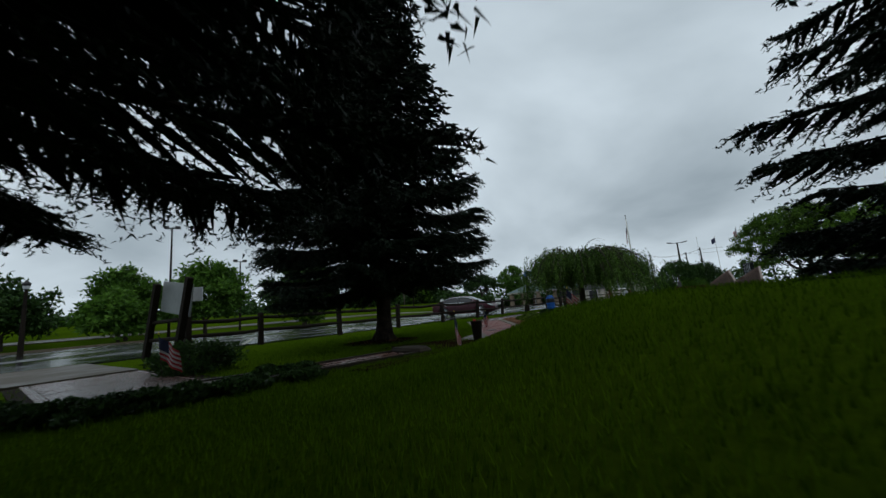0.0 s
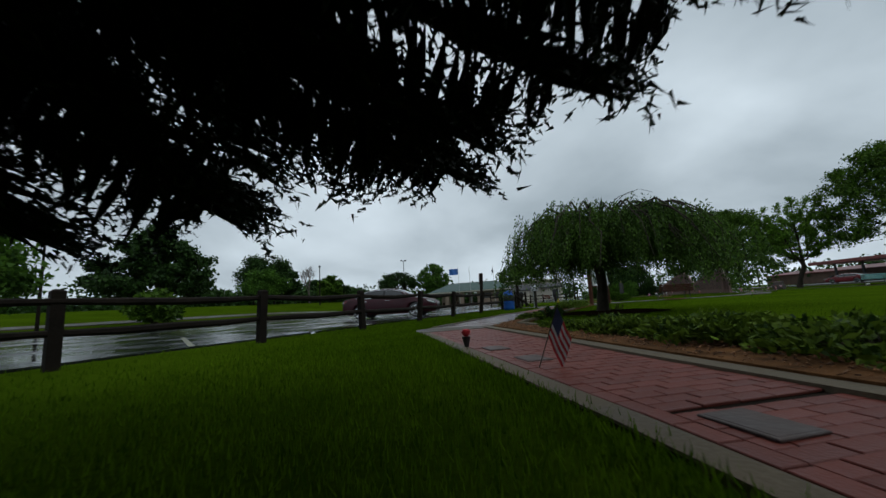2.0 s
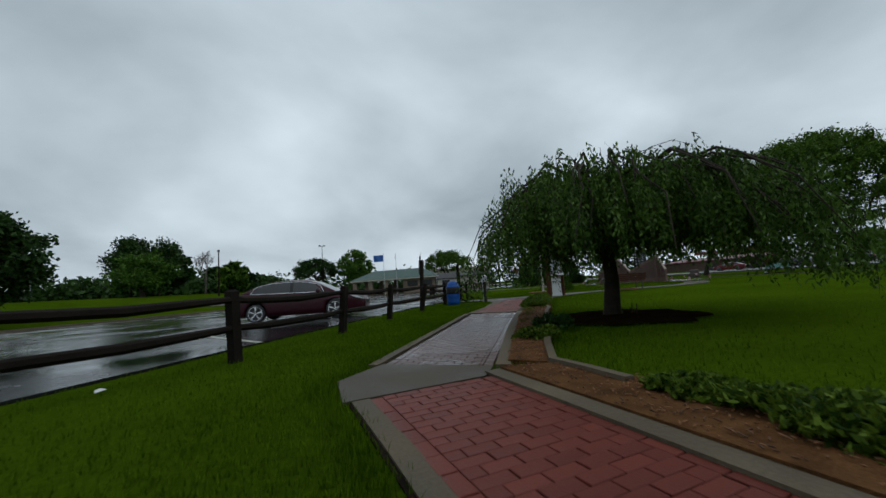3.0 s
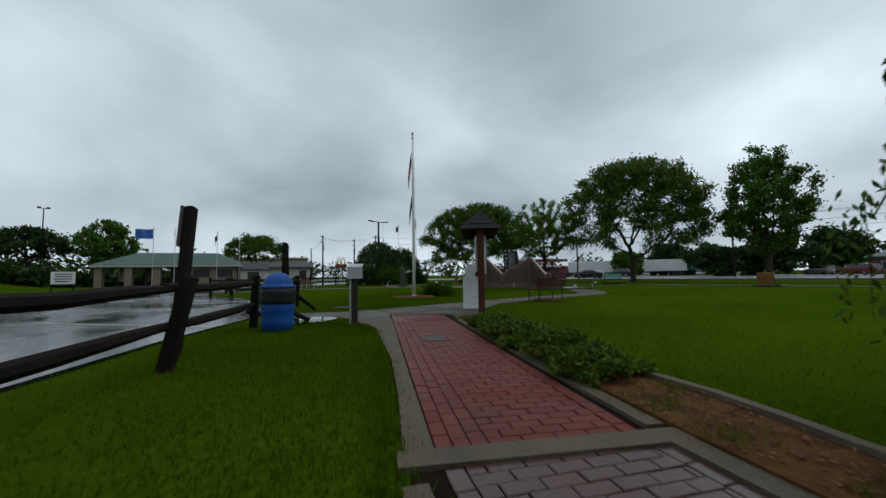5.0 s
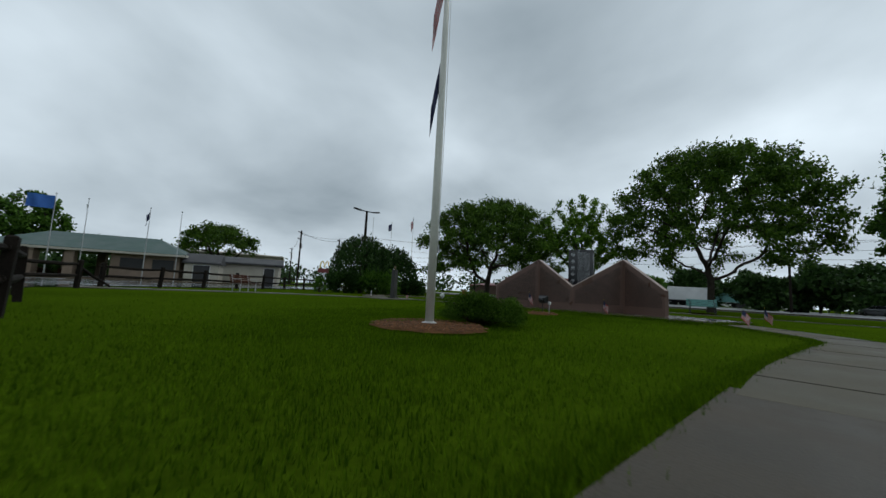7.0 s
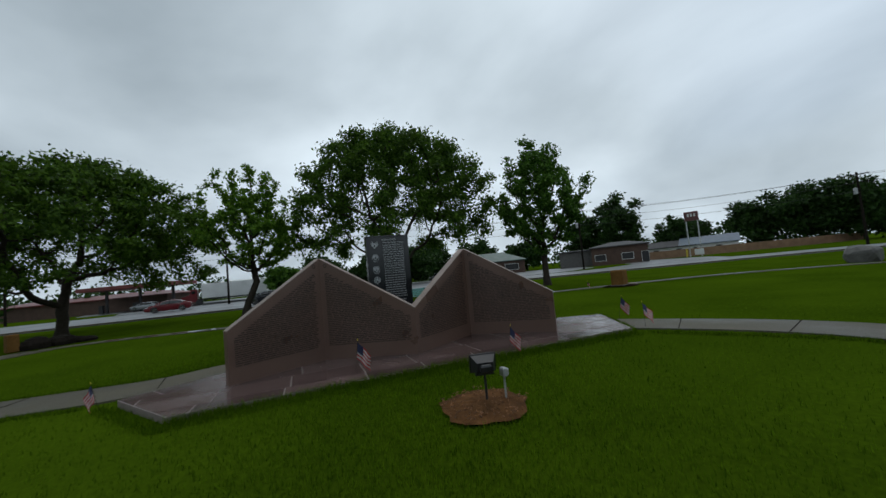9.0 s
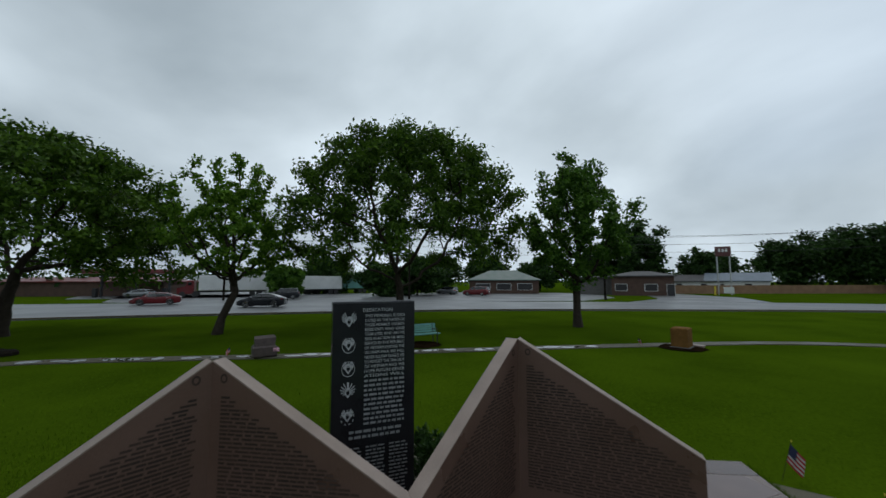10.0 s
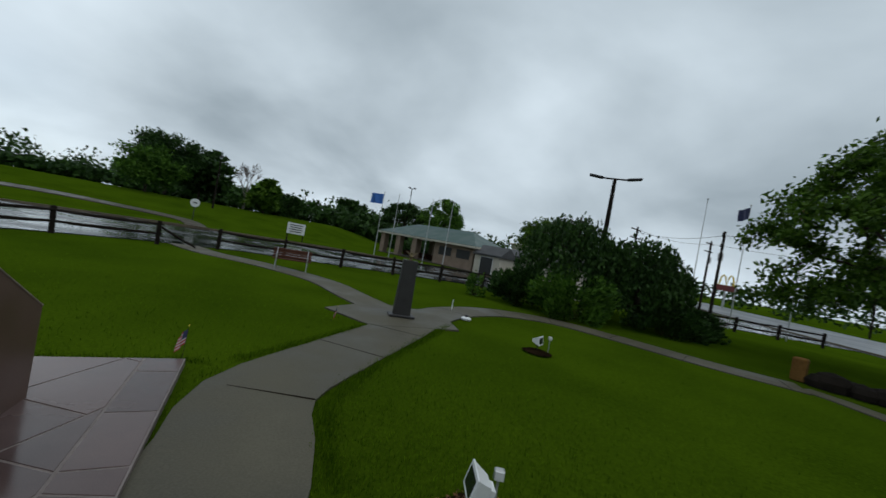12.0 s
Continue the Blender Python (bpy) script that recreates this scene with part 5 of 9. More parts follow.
# ---- litter bin ----
bin_ = thing("litter_bin", (6.18, 23.18, -0.02), "blue plastic barrel bin with domed lid and black bag", "litter bin")
part("barrel", Geo().lathe((0, 0, 0), [(0.25, 0), (0.275, 0.02), (0.29, 0.12), (0.3, 0.16), (0.285, 0.2), (0.3, 0.36), (0.31, 0.44), (0.295, 0.48), (0.3, 0.72), (0.31, 0.8), (0.29, 0.82)], 28), M_blue, bin_, smooth=True)
part("bag", Geo().lathe((0, 0, 0.5), [(0.303, 0), (0.318, 0.02), (0.312, 0.1), (0.322, 0.2), (0.32, 0.28), (0.3, 0.31)], 28), M_bag, bin_, "black plastic bag folded over the rim", smooth=True)
part("dome_lid", Geo().lathe((0, 0, 0.8), [(0.325, 0), (0.325, 0.04), (0.27, 0.045), (0.265, 0.1), (0.24, 0.17), (0.19, 0.235), (0.11, 0.275), (0.03, 0.29)], 28), M_blue, bin_, "blue domed lid", smooth=True)

# ---- letter box on a post ----
mb = thing("letter_box", (7.43, 22.42, 0.0), "grey metal box on a weathered timber post", "letter box", turn=-50)
part("post", Geo().box((0, 0, 0.44), (0.11, 0.11, 0.98), bevel=0.012), M_post, mb)
bx = part("box_body", Geo().add([(-0.14, -0.15, 0.93), (0.14, -0.15, 0.93), (0.14, 0.15, 0.93), (-0.14, 0.15, 0.93), (-0.14, -0.15, 1.15), (0.14, -0.15, 1.15), (0.14, 0.15, 1.22), (-0.14, 0.15, 1.22)], [(3, 2, 1, 0), (0, 1, 5, 4), (1, 2, 6, 5), (2, 3, 7, 6), (3, 0, 4, 7), (4, 5, 6, 7)]), M_grey, mb)
lid = part("lid", Geo().box((0, 0, 0), (0.31, 0.34, 0.015), bevel=0.004), M_grey, mb)
lid.matrix_basis = pose(0, 0, 1.197, 13, 0, 0)
part("conduit", Geo().tube([(-0.09, -0.02, 0), (-0.09, -0.02, 0.93)], 0.022, 8), M_grey, mb)
part("flag_lever", Geo().box((-0.155, 0.05, 1.1), (0.012, 0.03, 0.14), bevel=0.003), M_blackmetal, mb)
part("hinge", Geo().tube([(-0.12, 0.135, 1.205), (0.12, 0.135, 1.205)], 0.01, 8), M_blackmetal, bx)

# ---- notice kiosk ----
KA, KB = Vector((9.65, 20.65)), Vector((11.62, 21.78))
kd = (KB - KA).normalized()
kang = math.degrees(math.atan2(kd.y, kd.x))
KL = (KB - KA).length
kiosk = thing("notice_kiosk", (KA.x, KA.y, 0.0), "roofed timber notice kiosk with glazed white-framed cases", "notice kiosk", turn=kang)
for s in (0, KL):
    part("post", Geo().box((s, 0, 1.1), (0.15, 0.15, 2.4), bevel=0.012), M_redwood, kiosk)
part("back_board", Geo().box((KL / 2, 0, 1.42), (KL - 0.15, 0.1, 0.98)), M_redwood, kiosk)
part("bottom_rail", Geo().box((KL / 2, 0.03, 0.985), (KL - 0.15, 0.2, 0.1), bevel=0.01), M_redwood, kiosk)
part("top_rail", Geo().box((KL / 2, 0.0, 1.98), (KL + 0.1, 0.14, 0.14), bevel=0.01), M_redwood, kiosk)
for k in range(2):
    w = (KL - 0.2) / 2
    cx = 0.1 + w * (k + 0.5)
    for side in (1, -1):
        case = part("glazed_case", Geo().box((cx, side * 0.075, 1.44), (w - 0.02, 0.045, 0.86)), M_poster, kiosk, "pale notice sheet behind glass")
        for zz in (1.04, 1.84):
            part("case_frame", Geo().box((cx, side * 0.105, zz), (w - 0.02, 0.05, 0.09), bevel=0.008), M_white, case)
        for xx in (cx - w / 2 + 0.05, cx + w / 2 - 0.05):
            part("case_frame", Geo().box((xx, side * 0.103, 1.44), (0.08, 0.05, 0.72), bevel=0.008), M_white, case)
        part("pane", Geo().box((cx, side * 0.116, 1.44), (w - 0.18, 0.004, 0.7)), M_clear, case, "reflecting glass pane").visible_shadow = False
        part("notice_sheet", Geo().box((cx - 0.1 * side, side * 0.1035, 1.5), (0.2, 0.002, 0.14)), M_plate, case, "small grey printed notice")
ridge, eave, over, hw = 2.42, 2.06, 0.2, 0.46
for side in (1, -1):
    n = 6
    for k in range(n):
        t0, t1 = k / n, (k + 1) / n + 0.04
        y0, y1 = side * hw * (1 - t0), side * hw * (1 - t1)
        z0, z1 = eave + (ridge - eave) * t0 + 0.03, eave + (ridge - eave) * min(t1, 1.02) + 0.012
        course = Geo()
        x = -over
        rn_ = random.Random(40 + k)
        while x < KL + over - 0.01:
            w = min(rn_.uniform(0.16, 0.3), KL + over - x)
            ins = 0.0
            course.add([(x, y0, z0), (x + w - 0.006, y0, z0), (x + w - 0.006, y1, z1), (x, y1, z1), (x, y0, z0 - 0.022), (x + w - 0.006, y0, z0 - 0.022)], [(0, 1, 2, 3) if side < 0 else (3, 2, 1, 0), (4, 5, 1, 0) if side < 0 else (0, 1, 5, 4)])
            x += w
        part("shingle_course", course, M_shingle, kiosk)
    roof = Geo().add([(-over + 0.02, side * (hw - 0.02), eave - 0.02), (KL + over - 0.02, side * (hw - 0.02), eave - 0.02), (KL + over - 0.02, 0, ridge - 0.03), (-over + 0.02, 0, ridge - 0.03), (-over + 0.02, side * (hw - 0.02), eave + 0.005), (KL + over - 0.02, side * (hw - 0.02), eave + 0.005), (KL + over - 0.02, 0, ridge), (-over + 0.02, 0, ridge)], [(0, 1, 2, 3), (4, 5, 6, 7), (0, 1, 5, 4), (3, 2, 6, 7), (0, 4, 7, 3), (1, 5, 6, 2)])
    part("roof_board", roof, M_redwood, kiosk)
for xx in (-over + 0.01, KL + over - 0.01):
    part("gable_board", Geo().add([(xx, -hw, eave - 0.03), (xx, hw, eave - 0.03), (xx, hw, eave + 0.02), (xx, 0, ridge + 0.02), (xx, -hw, eave + 0.02), (xx, 0, ridge - 0.05)], [(0, 1, 2, 3, 4)]), M_shingle, kiosk, "dark shingled gable end")
    for kk in range(3):
        zc = eave + 0.12 + kk * 0.1
        hwk = hw * (ridge - zc) / (ridge - eave)
        part("gable_shingle", Geo().box((xx + (-0.012 if xx < 0 else 0.012), 0, zc), (0.016, 2 * hwk, 0.085)), M_shingle, kiosk)

# ---- newspaper rack ----
Vector((11.47, 22.03))
rack = thing("newspaper_rack", (11.50, 22.02, 0.005), "white metal newspaper rack with a smaller box on top", "newspaper rack", turn=122)
rb = part("lower_case", Geo().box((0, 0, 0.5), (0.42, 0.44, 0.84), bevel=0.012), M_white, rack)
part("plinth", Geo().box((0, 0, 0.045), (0.45, 0.48, 0.09), bevel=0.01), M_white, rack, "stained white plinth")
for zz, hh in ((0.70, 0.3), (0.33, 0.2)):
    d = part("window_door", Geo().box((0.214, 0, zz), (0.014, 0.36, hh + 0.06), bevel=0.004), M_white, rb)
    part("dark_window", Geo().box((0.2225, 0, zz), (0.006, 0.28, hh)), M_dark, d, "dark window with a paper behind")
part("handle", Geo().box((0.235, 0, 0.52), (0.03, 0.2, 0.02), bevel=0.005), M_grey, rb)
part("printed_card", Geo().box((0.2265, 0.0, 0.33), (0.002, 0.2, 0.12)), M_tan, rb, "faded printed card")
up_ = part("upper_case", Geo().add([(-0.15, -0.19, 0.92), (0.13, -0.19, 0.92), (0.13, 0.1, 0.92), (-0.15, 0.1, 0.92), (-0.15, -0.19, 1.26), (0.1, -0.19, 1.3), (0.1, 0.1, 1.3), (-0.15, 0.1, 1.26)], [(0, 1, 5, 4), (1, 2, 6, 5), (2, 3, 7, 6), (3, 0, 4, 7), (4, 5, 6, 7)]), M_white, rack)
part("coin_box", Geo().box((0.1, -0.05, 1.02), (0.1, 0.16, 0.18), bevel=0.015), M_grey, up_, "grey coin mechanism")
rnd = random.Random(3)
for k in range(3):
    part("scuff_mark", Geo().box((rnd.uniform(-0.17, 0.17), 0.2215, rnd.uniform(0.2, 0.8)), (rnd.uniform(0.03, 0.09), 0.002, 0.012), pose(0, 0, 0, 0, rnd.uniform(-40, 40), 0)), M_grey, rb)
    part("scuff_mark", Geo().box((rnd.uniform(-0.17, 0.17), -0.2215, rnd.uniform(0.2, 0.8)), (rnd.uniform(0.03, 0.09), 0.002, 0.012), pose(0, 0, 0, 0, rnd.uniform(-40, 40), 0)), M_grey, rb)

# ---- grave vase, rose, lamp-less bits ----
vase = thing("flower_vase", (-2.36, 1.93, -0.06), "dark tapered metal flower vase standing in the soil", "vase")
part("cone", Geo().lathe((0, 0, 0), [(0.06, 0), (0.065, 0.05), (0.1, 0.42), (0.115, 0.45), (0.1, 0.455), (0.085, 0.4)], 18), M_wood, vase, smooth=True)
part("spike", Geo().tube([(0, 0, -0.15), (0, 0, 0.02)], 0.02, 8), M_blackmetal, vase)
rose = thing("silk_rose", (-1.58, 8.4, 0.0), "red silk rose in a small dark pot", "flowers")
part("pot", Geo().lathe((0, 0, 0), [(0.025, 0), (0.03, 0.02), (0.05, 0.1), (0.055, 0.12), (0.04, 0.125)], 14), M_blackmetal, rose)
g = Geo()
rnd = random.Random(6)
for k in range(14):
    a = k * 2.4
    r = 0.012 + 0.0035 * k
    c = Vector((r * math.cos(a) * 0.7, r * math.sin(a) * 0.7, 0.17 - 0.002 * k))
    o = Vector((math.cos(a), math.sin(a), 0.4))
    s = Vector((-math.sin(a), math.cos(a), 0))
    g.add([c - s * 0.02, c + s * 0.02, c + s * 0.025 + o * 0.022 + Vector((0, 0, 0.03)), c - s * 0.025 + o * 0.022 + Vector((0, 0, 0.03))], [(0, 1, 2, 3)])
g.lathe((0, 0, 0.12), [(0.02, 0), (0.045, 0.03), (0.05, 0.06), (0.03, 0.085), (0.01, 0.09)], 12)
part("petal_head", g, M_rose, rose)
for x, y in ((-1.55, 5.15), (-1.42, 7.1), (-1.38, 8.0), (6.75, 19.9)):
    gp = thing("path_plaque", (x, y, 0.004), "grey worn metal plaque set in the brick path", "plaque", "path plaques", 48 if y > 12 else 86)
    k = 1.75 if y > 12 else 1.15
    part("plate", Geo().box((0, 0, 0), (0.28 * k, 0.2 * k, 0.012), bevel=0.003), M_plate, gp)
    part("panel", Geo().box((0, 0, 0.004), (0.25 * k, 0.17 * k, 0.008), bevel=0.002), M_plate, gp)
for x, y in ((-3.6, 13.4), (9.9, 31.2)):
    w_ = thing("litter_scrap", (x, y, 0.0), "small scrap of pale paper on the grass", "litter", "litter scraps", 30)
    part("paper", Geo().add([(-0.05, -0.03, 0.03), (0.05, -0.03, 0.045), (0.06, 0.04, 0.035), (-0.04, 0.03, 0.05), (0.0, 0.0, 0.065)], [(0, 1, 4), (1, 2, 4), (2, 3, 4), (3, 0, 4)]), M_white, w_)

# ---- plants ----


def unit(v):
    return v / np.maximum(np.linalg.norm(v, axis=-1, keepdims=True), 1e-9)


def leaves(centres, along_, length, width, rng, flat=0.5):
    """Leaf diamonds: one quad each, about the centres, pointing along the given ways."""
    n = len(centres)
    a = unit(along_)
    nr = unit(rng.normal(size=(n, 3)) * (1 - flat) + np.array([0, 0, 1.0]) * flat)
    s = unit(np.cross(a, nr))
    l = (length * rng.uniform(0.7, 1.3, n))[:, None]
    w = (width * rng.uniform(0.7, 1.3, n))[:, None]
    q = np.stack([centres - a * l / 2, centres + s * w / 2 - a * l * 0.05, centres + a * l / 2, centres - s * w / 2 - a * l * 0.05], 1)
    return q


def needles_of(centres, along_, length, width, rng):
    """Needle sprays: one slim triangle each."""
    n = len(centres)
    a = unit(along_)
    s = unit(np.cross(a, unit(rng.normal(size=(n, 3)) + np.array([0, 0, 0.4]))))
    l = (length * rng.uniform(0.7, 1.3, n))[:, None]
    w = (width * rng.uniform(0.7, 1.3, n))[:, None]
    return np.stack([centres - a * l * 0.4 - s * w / 2, centres - a * l * 0.4 + s * w / 2, centres + a * l * 0.6], 1)


def limb_tree(name, at, label, height_, trunk_h, trunk_r, clumps, leaf_n, leaf_l, leaf_w, material, seed, lean=(0, 0), clump_r=0.9, clump_flat=0.55, bark=None, group="", droop=0.0, weight=None):
    """A tree: tapered trunk, limbs that reach every leaf clump, and a crown of separate leaves.
    clumps: centres relative to the base."""
    rng = np.random.default_rng(seed)
    rn_ = random.Random(seed)
    t = thing(name, at, label, "tree", group)
    wood = Geo()
    top = Vector((lean[0], lean[1], trunk_h))
    wood.tube([(0, 0, -0.15), (0.02, 0, 0.12), tuple(top * 0.5 + Vector((rn_.uniform(-0.05, 0.05), 0, 0))), tuple(top)], [trunk_r * 1.45, trunk_r * 1.05, trunk_r * 0.88, trunk_r * 0.75], 10)
    nodes = [(top, trunk_r * 0.72)]
    order = sorted(clumps, key=lambda c: (Vector(c) - top).length)
    for c in order:
        c = Vector(c)
        best = min(nodes, key=lambda nd: (nd[0] - c).length + (0.6 if nd[0].z > c.z else 0) + 0.25 * (nd[0] - top).length)
        p, r = best
        d = c - p
        r0 = max(0.012, min(r * 0.8, 0.02 + 0.028 * d.length))
        m1 = p + d * 0.4 + Vector((rn_.uniform(-0.12, 0.12), rn_.uniform(-0.12, 0.12), rn_.uniform(0.0, 0.22))) * d.length
        m2 = p + d * 0.75 + Vector((rn_.uniform(-0.08, 0.08), rn_.uniform(-0.08, 0.08), rn_.uniform(0.0, 0.12))) * d.length
        wood.tube([p, m1, m2, c], [r0, r0 * 0.8, r0 * 0.6, r0 * 0.35], 5, cap=False)
        nodes += [(m1, r0 * 0.8), (m2, r0 * 0.6), (c, r0 * 0.4)]
        for _ in range(1):
            e = c + Vector((rn_.uniform(-1, 1), rn_.uniform(-1, 1), rn_.uniform(-0.3, 0.5))) * clump_r * 0.9
            wood.tube([m2, (m2 + e) / 2 + Vector((0, 0, 0.08)), e], [r0 * 0.35, r0 * 0.25, r0 * 0.12], 4, cap=False)
    part("trunk", wood, bark or M_bark2, t, smooth=True)
    cs = np.array([tuple(c) for c in clumps])
    idx = rng.integers(0, len(cs), leaf_n) if weight is None else rng.choice(len(cs), leaf_n, p=np.array(weight) / sum(weight))
    off = rng.normal(size=(leaf_n, 3))
    off = unit(off) * (rng.uniform(0, 1, leaf_n) ** 0.5)[:, None] * clump_r * rng.uniform(0.6, 1.25, leaf_n)[:, None]
    off[:, 2] *= clump_flat
    pts = cs[idx] + off
    way = unit(off + rng.normal(size=(leaf_n, 3)) * 0.6 * clump_r) + np.array([0, 0, -droop])
    part("crown", quad_mesh("crown", needles_of(pts, way, leaf_l, leaf_w, rng), material), None, t)
    return t


def umbrella(rx, rz, z0, n, seed, shell=0.75, low=-0.25, ry=None):
    """Clump centres on the upper shell of a broad crown, uneven in its outline."""
    rn_ = random.Random(seed)
    out = []
    while len(out) < n:
        a, u = rn_.uniform(0, 2 * math.pi), rn_.uniform(low, 1)
        k = rn_.uniform(shell, 1) * (1 + 0.07 * math.sin(3 * a + seed) + 0.06 * math.sin(7 * a + 2 * seed))
        r = math.sqrt(max(0, 1 - u * u)) * k
        out.append((r * rx * math.cos(a), r * (ry or rx) * math.sin(a), z0 + u * rz * k))
    return out


def grow_limbs(trunk, pull, step, kill, rng, rise=0.0, reach=6.0):
    """Branches that grow from a trunk towards the points that pull them. Returns nodes and the parent of each."""
    nodes = [np.array(p, float) for p in trunk]
    parent = [-1] + list(range(len(trunk) - 1))
    alive = np.asarray(pull, float)
    near = np.full(len(alive), 1e9)
    who = np.zeros(len(alive), int)
    done = 0
    first = max(0, len(trunk) - 2)
    for _ in range(90):
        fresh = np.array(nodes[max(done, first):])
        if len(fresh):
            d = np.linalg.norm(alive[:, None] - fresh[None], axis=2)
            j = d.argmin(1)
            m = d[np.arange(len(alive)), j]
            better = m < near
            near[better], who[better] = m[better], j[better] + max(done, first)
        done = len(nodes)
        keep = near > kill
        alive, near, who = alive[keep], near[keep], who[keep]
        if not len(alive):
            break
        grown = False
        for i in np.unique(who[near < reach]):
            w = alive[(who == i) & (near < reach)] - nodes[i]
            w = w / np.linalg.norm(w, axis=1, keepdims=True)
            d = w.mean(0) + rng.normal(size=3) * 0.16 + np.array([0, 0, rise])
            d /= max(np.linalg.norm(d), 1e-6)
            p = nodes[i] + d * step
            if min(np.linalg.norm(p - nodes[k]) for k in (i, parent[i])) > step * 0.3:
                nodes.append(p)
                parent.append(int(i))
                grown = True
        if not grown:
            break
    return np.array(nodes), parent


def grown_tree(name, at, label, trunk, trunk_r, pull, leafy_at, leaf_n, leaf_l, leaf_w, material, seed, group="", step=0.42, kill=0.6, spread=0.34, droop=0.3, flat=0.35, rise=0.0, bark=None, category="tree"):
    """A tree: a tapered trunk that forks into limbs and ever finer branches, with leaves set along the outer twigs.
    leafy_at: how leafy the crown is at a place."""
    rng = np.random.default_rng(seed)
    nodes, parent = grow_limbs(trunk, pull, step, kill, rng, rise)
    n = len(nodes)
    load = np.zeros(n)
    kids = [[] for _ in range(n)]
    for i in range(n - 1, -1, -1):
        load[i] = max(load[i], 0.0) + (1.0 if not kids[i] else 0.0)
        if parent[i] >= 0:
            load[parent[i]] += load[i]
            kids[parent[i]].append(i)
    rad = trunk_r * (load / load[0]) ** 0.46
    rad = np.maximum(rad, 0.011)
    t = thing(name, at, label, category, group)
    wood = Geo()
    starts = [0]
    while starts:
        i = starts.pop()
        chain = [i] if parent[i] < 0 else [parent[i], i]
        while kids[i]:
            k = max(kids[i], key=lambda c: load[c])
            starts += [c for c in kids[i] if c != k]
            chain.append(k)
            i = k
        r = [float(rad[c]) for c in chain]
        if parent[chain[0]] >= 0 or len(chain) < 2 or chain[0] != 0:
            r[0] = r[1]
        else:
            r[0] = trunk_r * 1.5
        wood.tube([tuple(nodes[c]) for c in chain], r, 10 if r[1] > 0.12 else 6 if r[1] > 0.04 else 3, cap=False)
    part("trunk", wood, bark or M_bark2, t, smooth=True)
    thin = np.array([i for i in range(n) if rad[i] < trunk_r * 0.2 and i >= len(trunk)])
    w = np.array([leafy_at(nodes[i]) for i in thin])
    # twigs are leafy in tufts, and some are nearly bare
    w = w * rng.choice([0.15, 0.7, 1.0, 1.6], len(thin), p=[0.12, 0.28, 0.35, 0.25])
    idx = rng.choice(len(thin), leaf_n, p=w / w.sum())
    i = thin[idx]
    par = np.array(parent)[i]
    grow = unit(nodes[i] - nodes[par])
    s = rng.uniform(0, 1.15, leaf_n)[:, None]
    pts = nodes[par] * (1 - s) + nodes[i] * s + rng.normal(size=(leaf_n, 3)) * spread * np.array([1, 1, 0.6])
    way = grow * 0.7 + rng.normal(size=(leaf_n, 3)) * 0.65 + np.array([0, 0, -droop])
    part("crown", quad_mesh("crown", leaves(pts, way, leaf_l, leaf_w, rng, flat), material), None, t)
    return t


def dome(rx, top, side, under, n, rng, lump=0.0, cx=0.0, cy=0.0, hollow=0.35):
    """Points in a broad umbrella crown: most of them near its upper skin.
    top: its height in the middle; side: at the rim; under: the rim's lowest leaves."""
    out = []
    while len(out) < n:
        a, rho = rng.uniform(0, 2 * math.pi), math.sqrt(rng.uniform(0, 1))
        wob = 1 + 0.09 * math.sin(3 * a + lump) + 0.07 * math.sin(5 * a + 2.3 * lump) + 0.05 * math.sin(9 * a + lump)
        hump = 0.55 * math.sin(2.1 * rho * rx * math.cos(a) + lump) * math.sin(1.7 * rho * rx * math.sin(a) + 2 * lump)
        zt = side + (top - side) * math.sqrt(1 - rho * rho) + hump * (1 - rho * 0.4)
        zl = under + (side + 0.25 * (top - side) - under) * (1 - rho) ** 0.8
        z = zt - abs(rng.normal()) * 0.9 if rng.uniform() > hollow else rng.uniform(zl, zt)
        out.append((cx + rho * rx * wob * math.cos(a), cy + rho * rx * wob * math.sin(a), max(zl, z)))
    return np.array(out)


def egg(rx, z0, z1, n, rng, lump=0.0, belly=0.42, cx=0.0, cy=0.0):
    """Points in an egg-shaped crown with an uneven outline."""
    out = []
    while len(out) < n:
        a, u = rng.uniform(0, 2 * math.pi), rng.uniform(0, 1)
        f = math.sin(math.pi * 0.5 * u / belly) if u < belly else math.cos(math.pi * 0.5 * (u - belly) / (1.02 - belly)) ** 0.7
        wob = 1 + 0.14 * math.sin(3 * a + 5 * u + lump) + 0.10 * math.sin(5 * a - 7 * u + lump)
        r = rx * max(0.12, f) * wob * math.sqrt(rng.uniform(0.05, 1))
        out.append((cx + r * math.cos(a), cy + r * math.sin(a), z0 + (z1 - z0) * u))
    return np.array(out)


def spindles(base, way, length, width, rng):
    """Needle-clad twigs: slim three-sided spindles."""
    n = len(base)
    a = unit(way)
    u = unit(np.cross(a, rng.normal(size=(n, 3))))
    v = np.cross(a, u)
    tip = base + a * length[:, None]
    ring = [base + a * (length * 0.4)[:, None] + (u * math.cos(q) + v * math.sin(q)) * (width * 0.5)[:, None] for q in (0, 2.094, 4.189)]
    return np.concatenate([np.stack([base, ring[i], tip, ring[(i + 1) % 3]], 1) for i in range(3)])


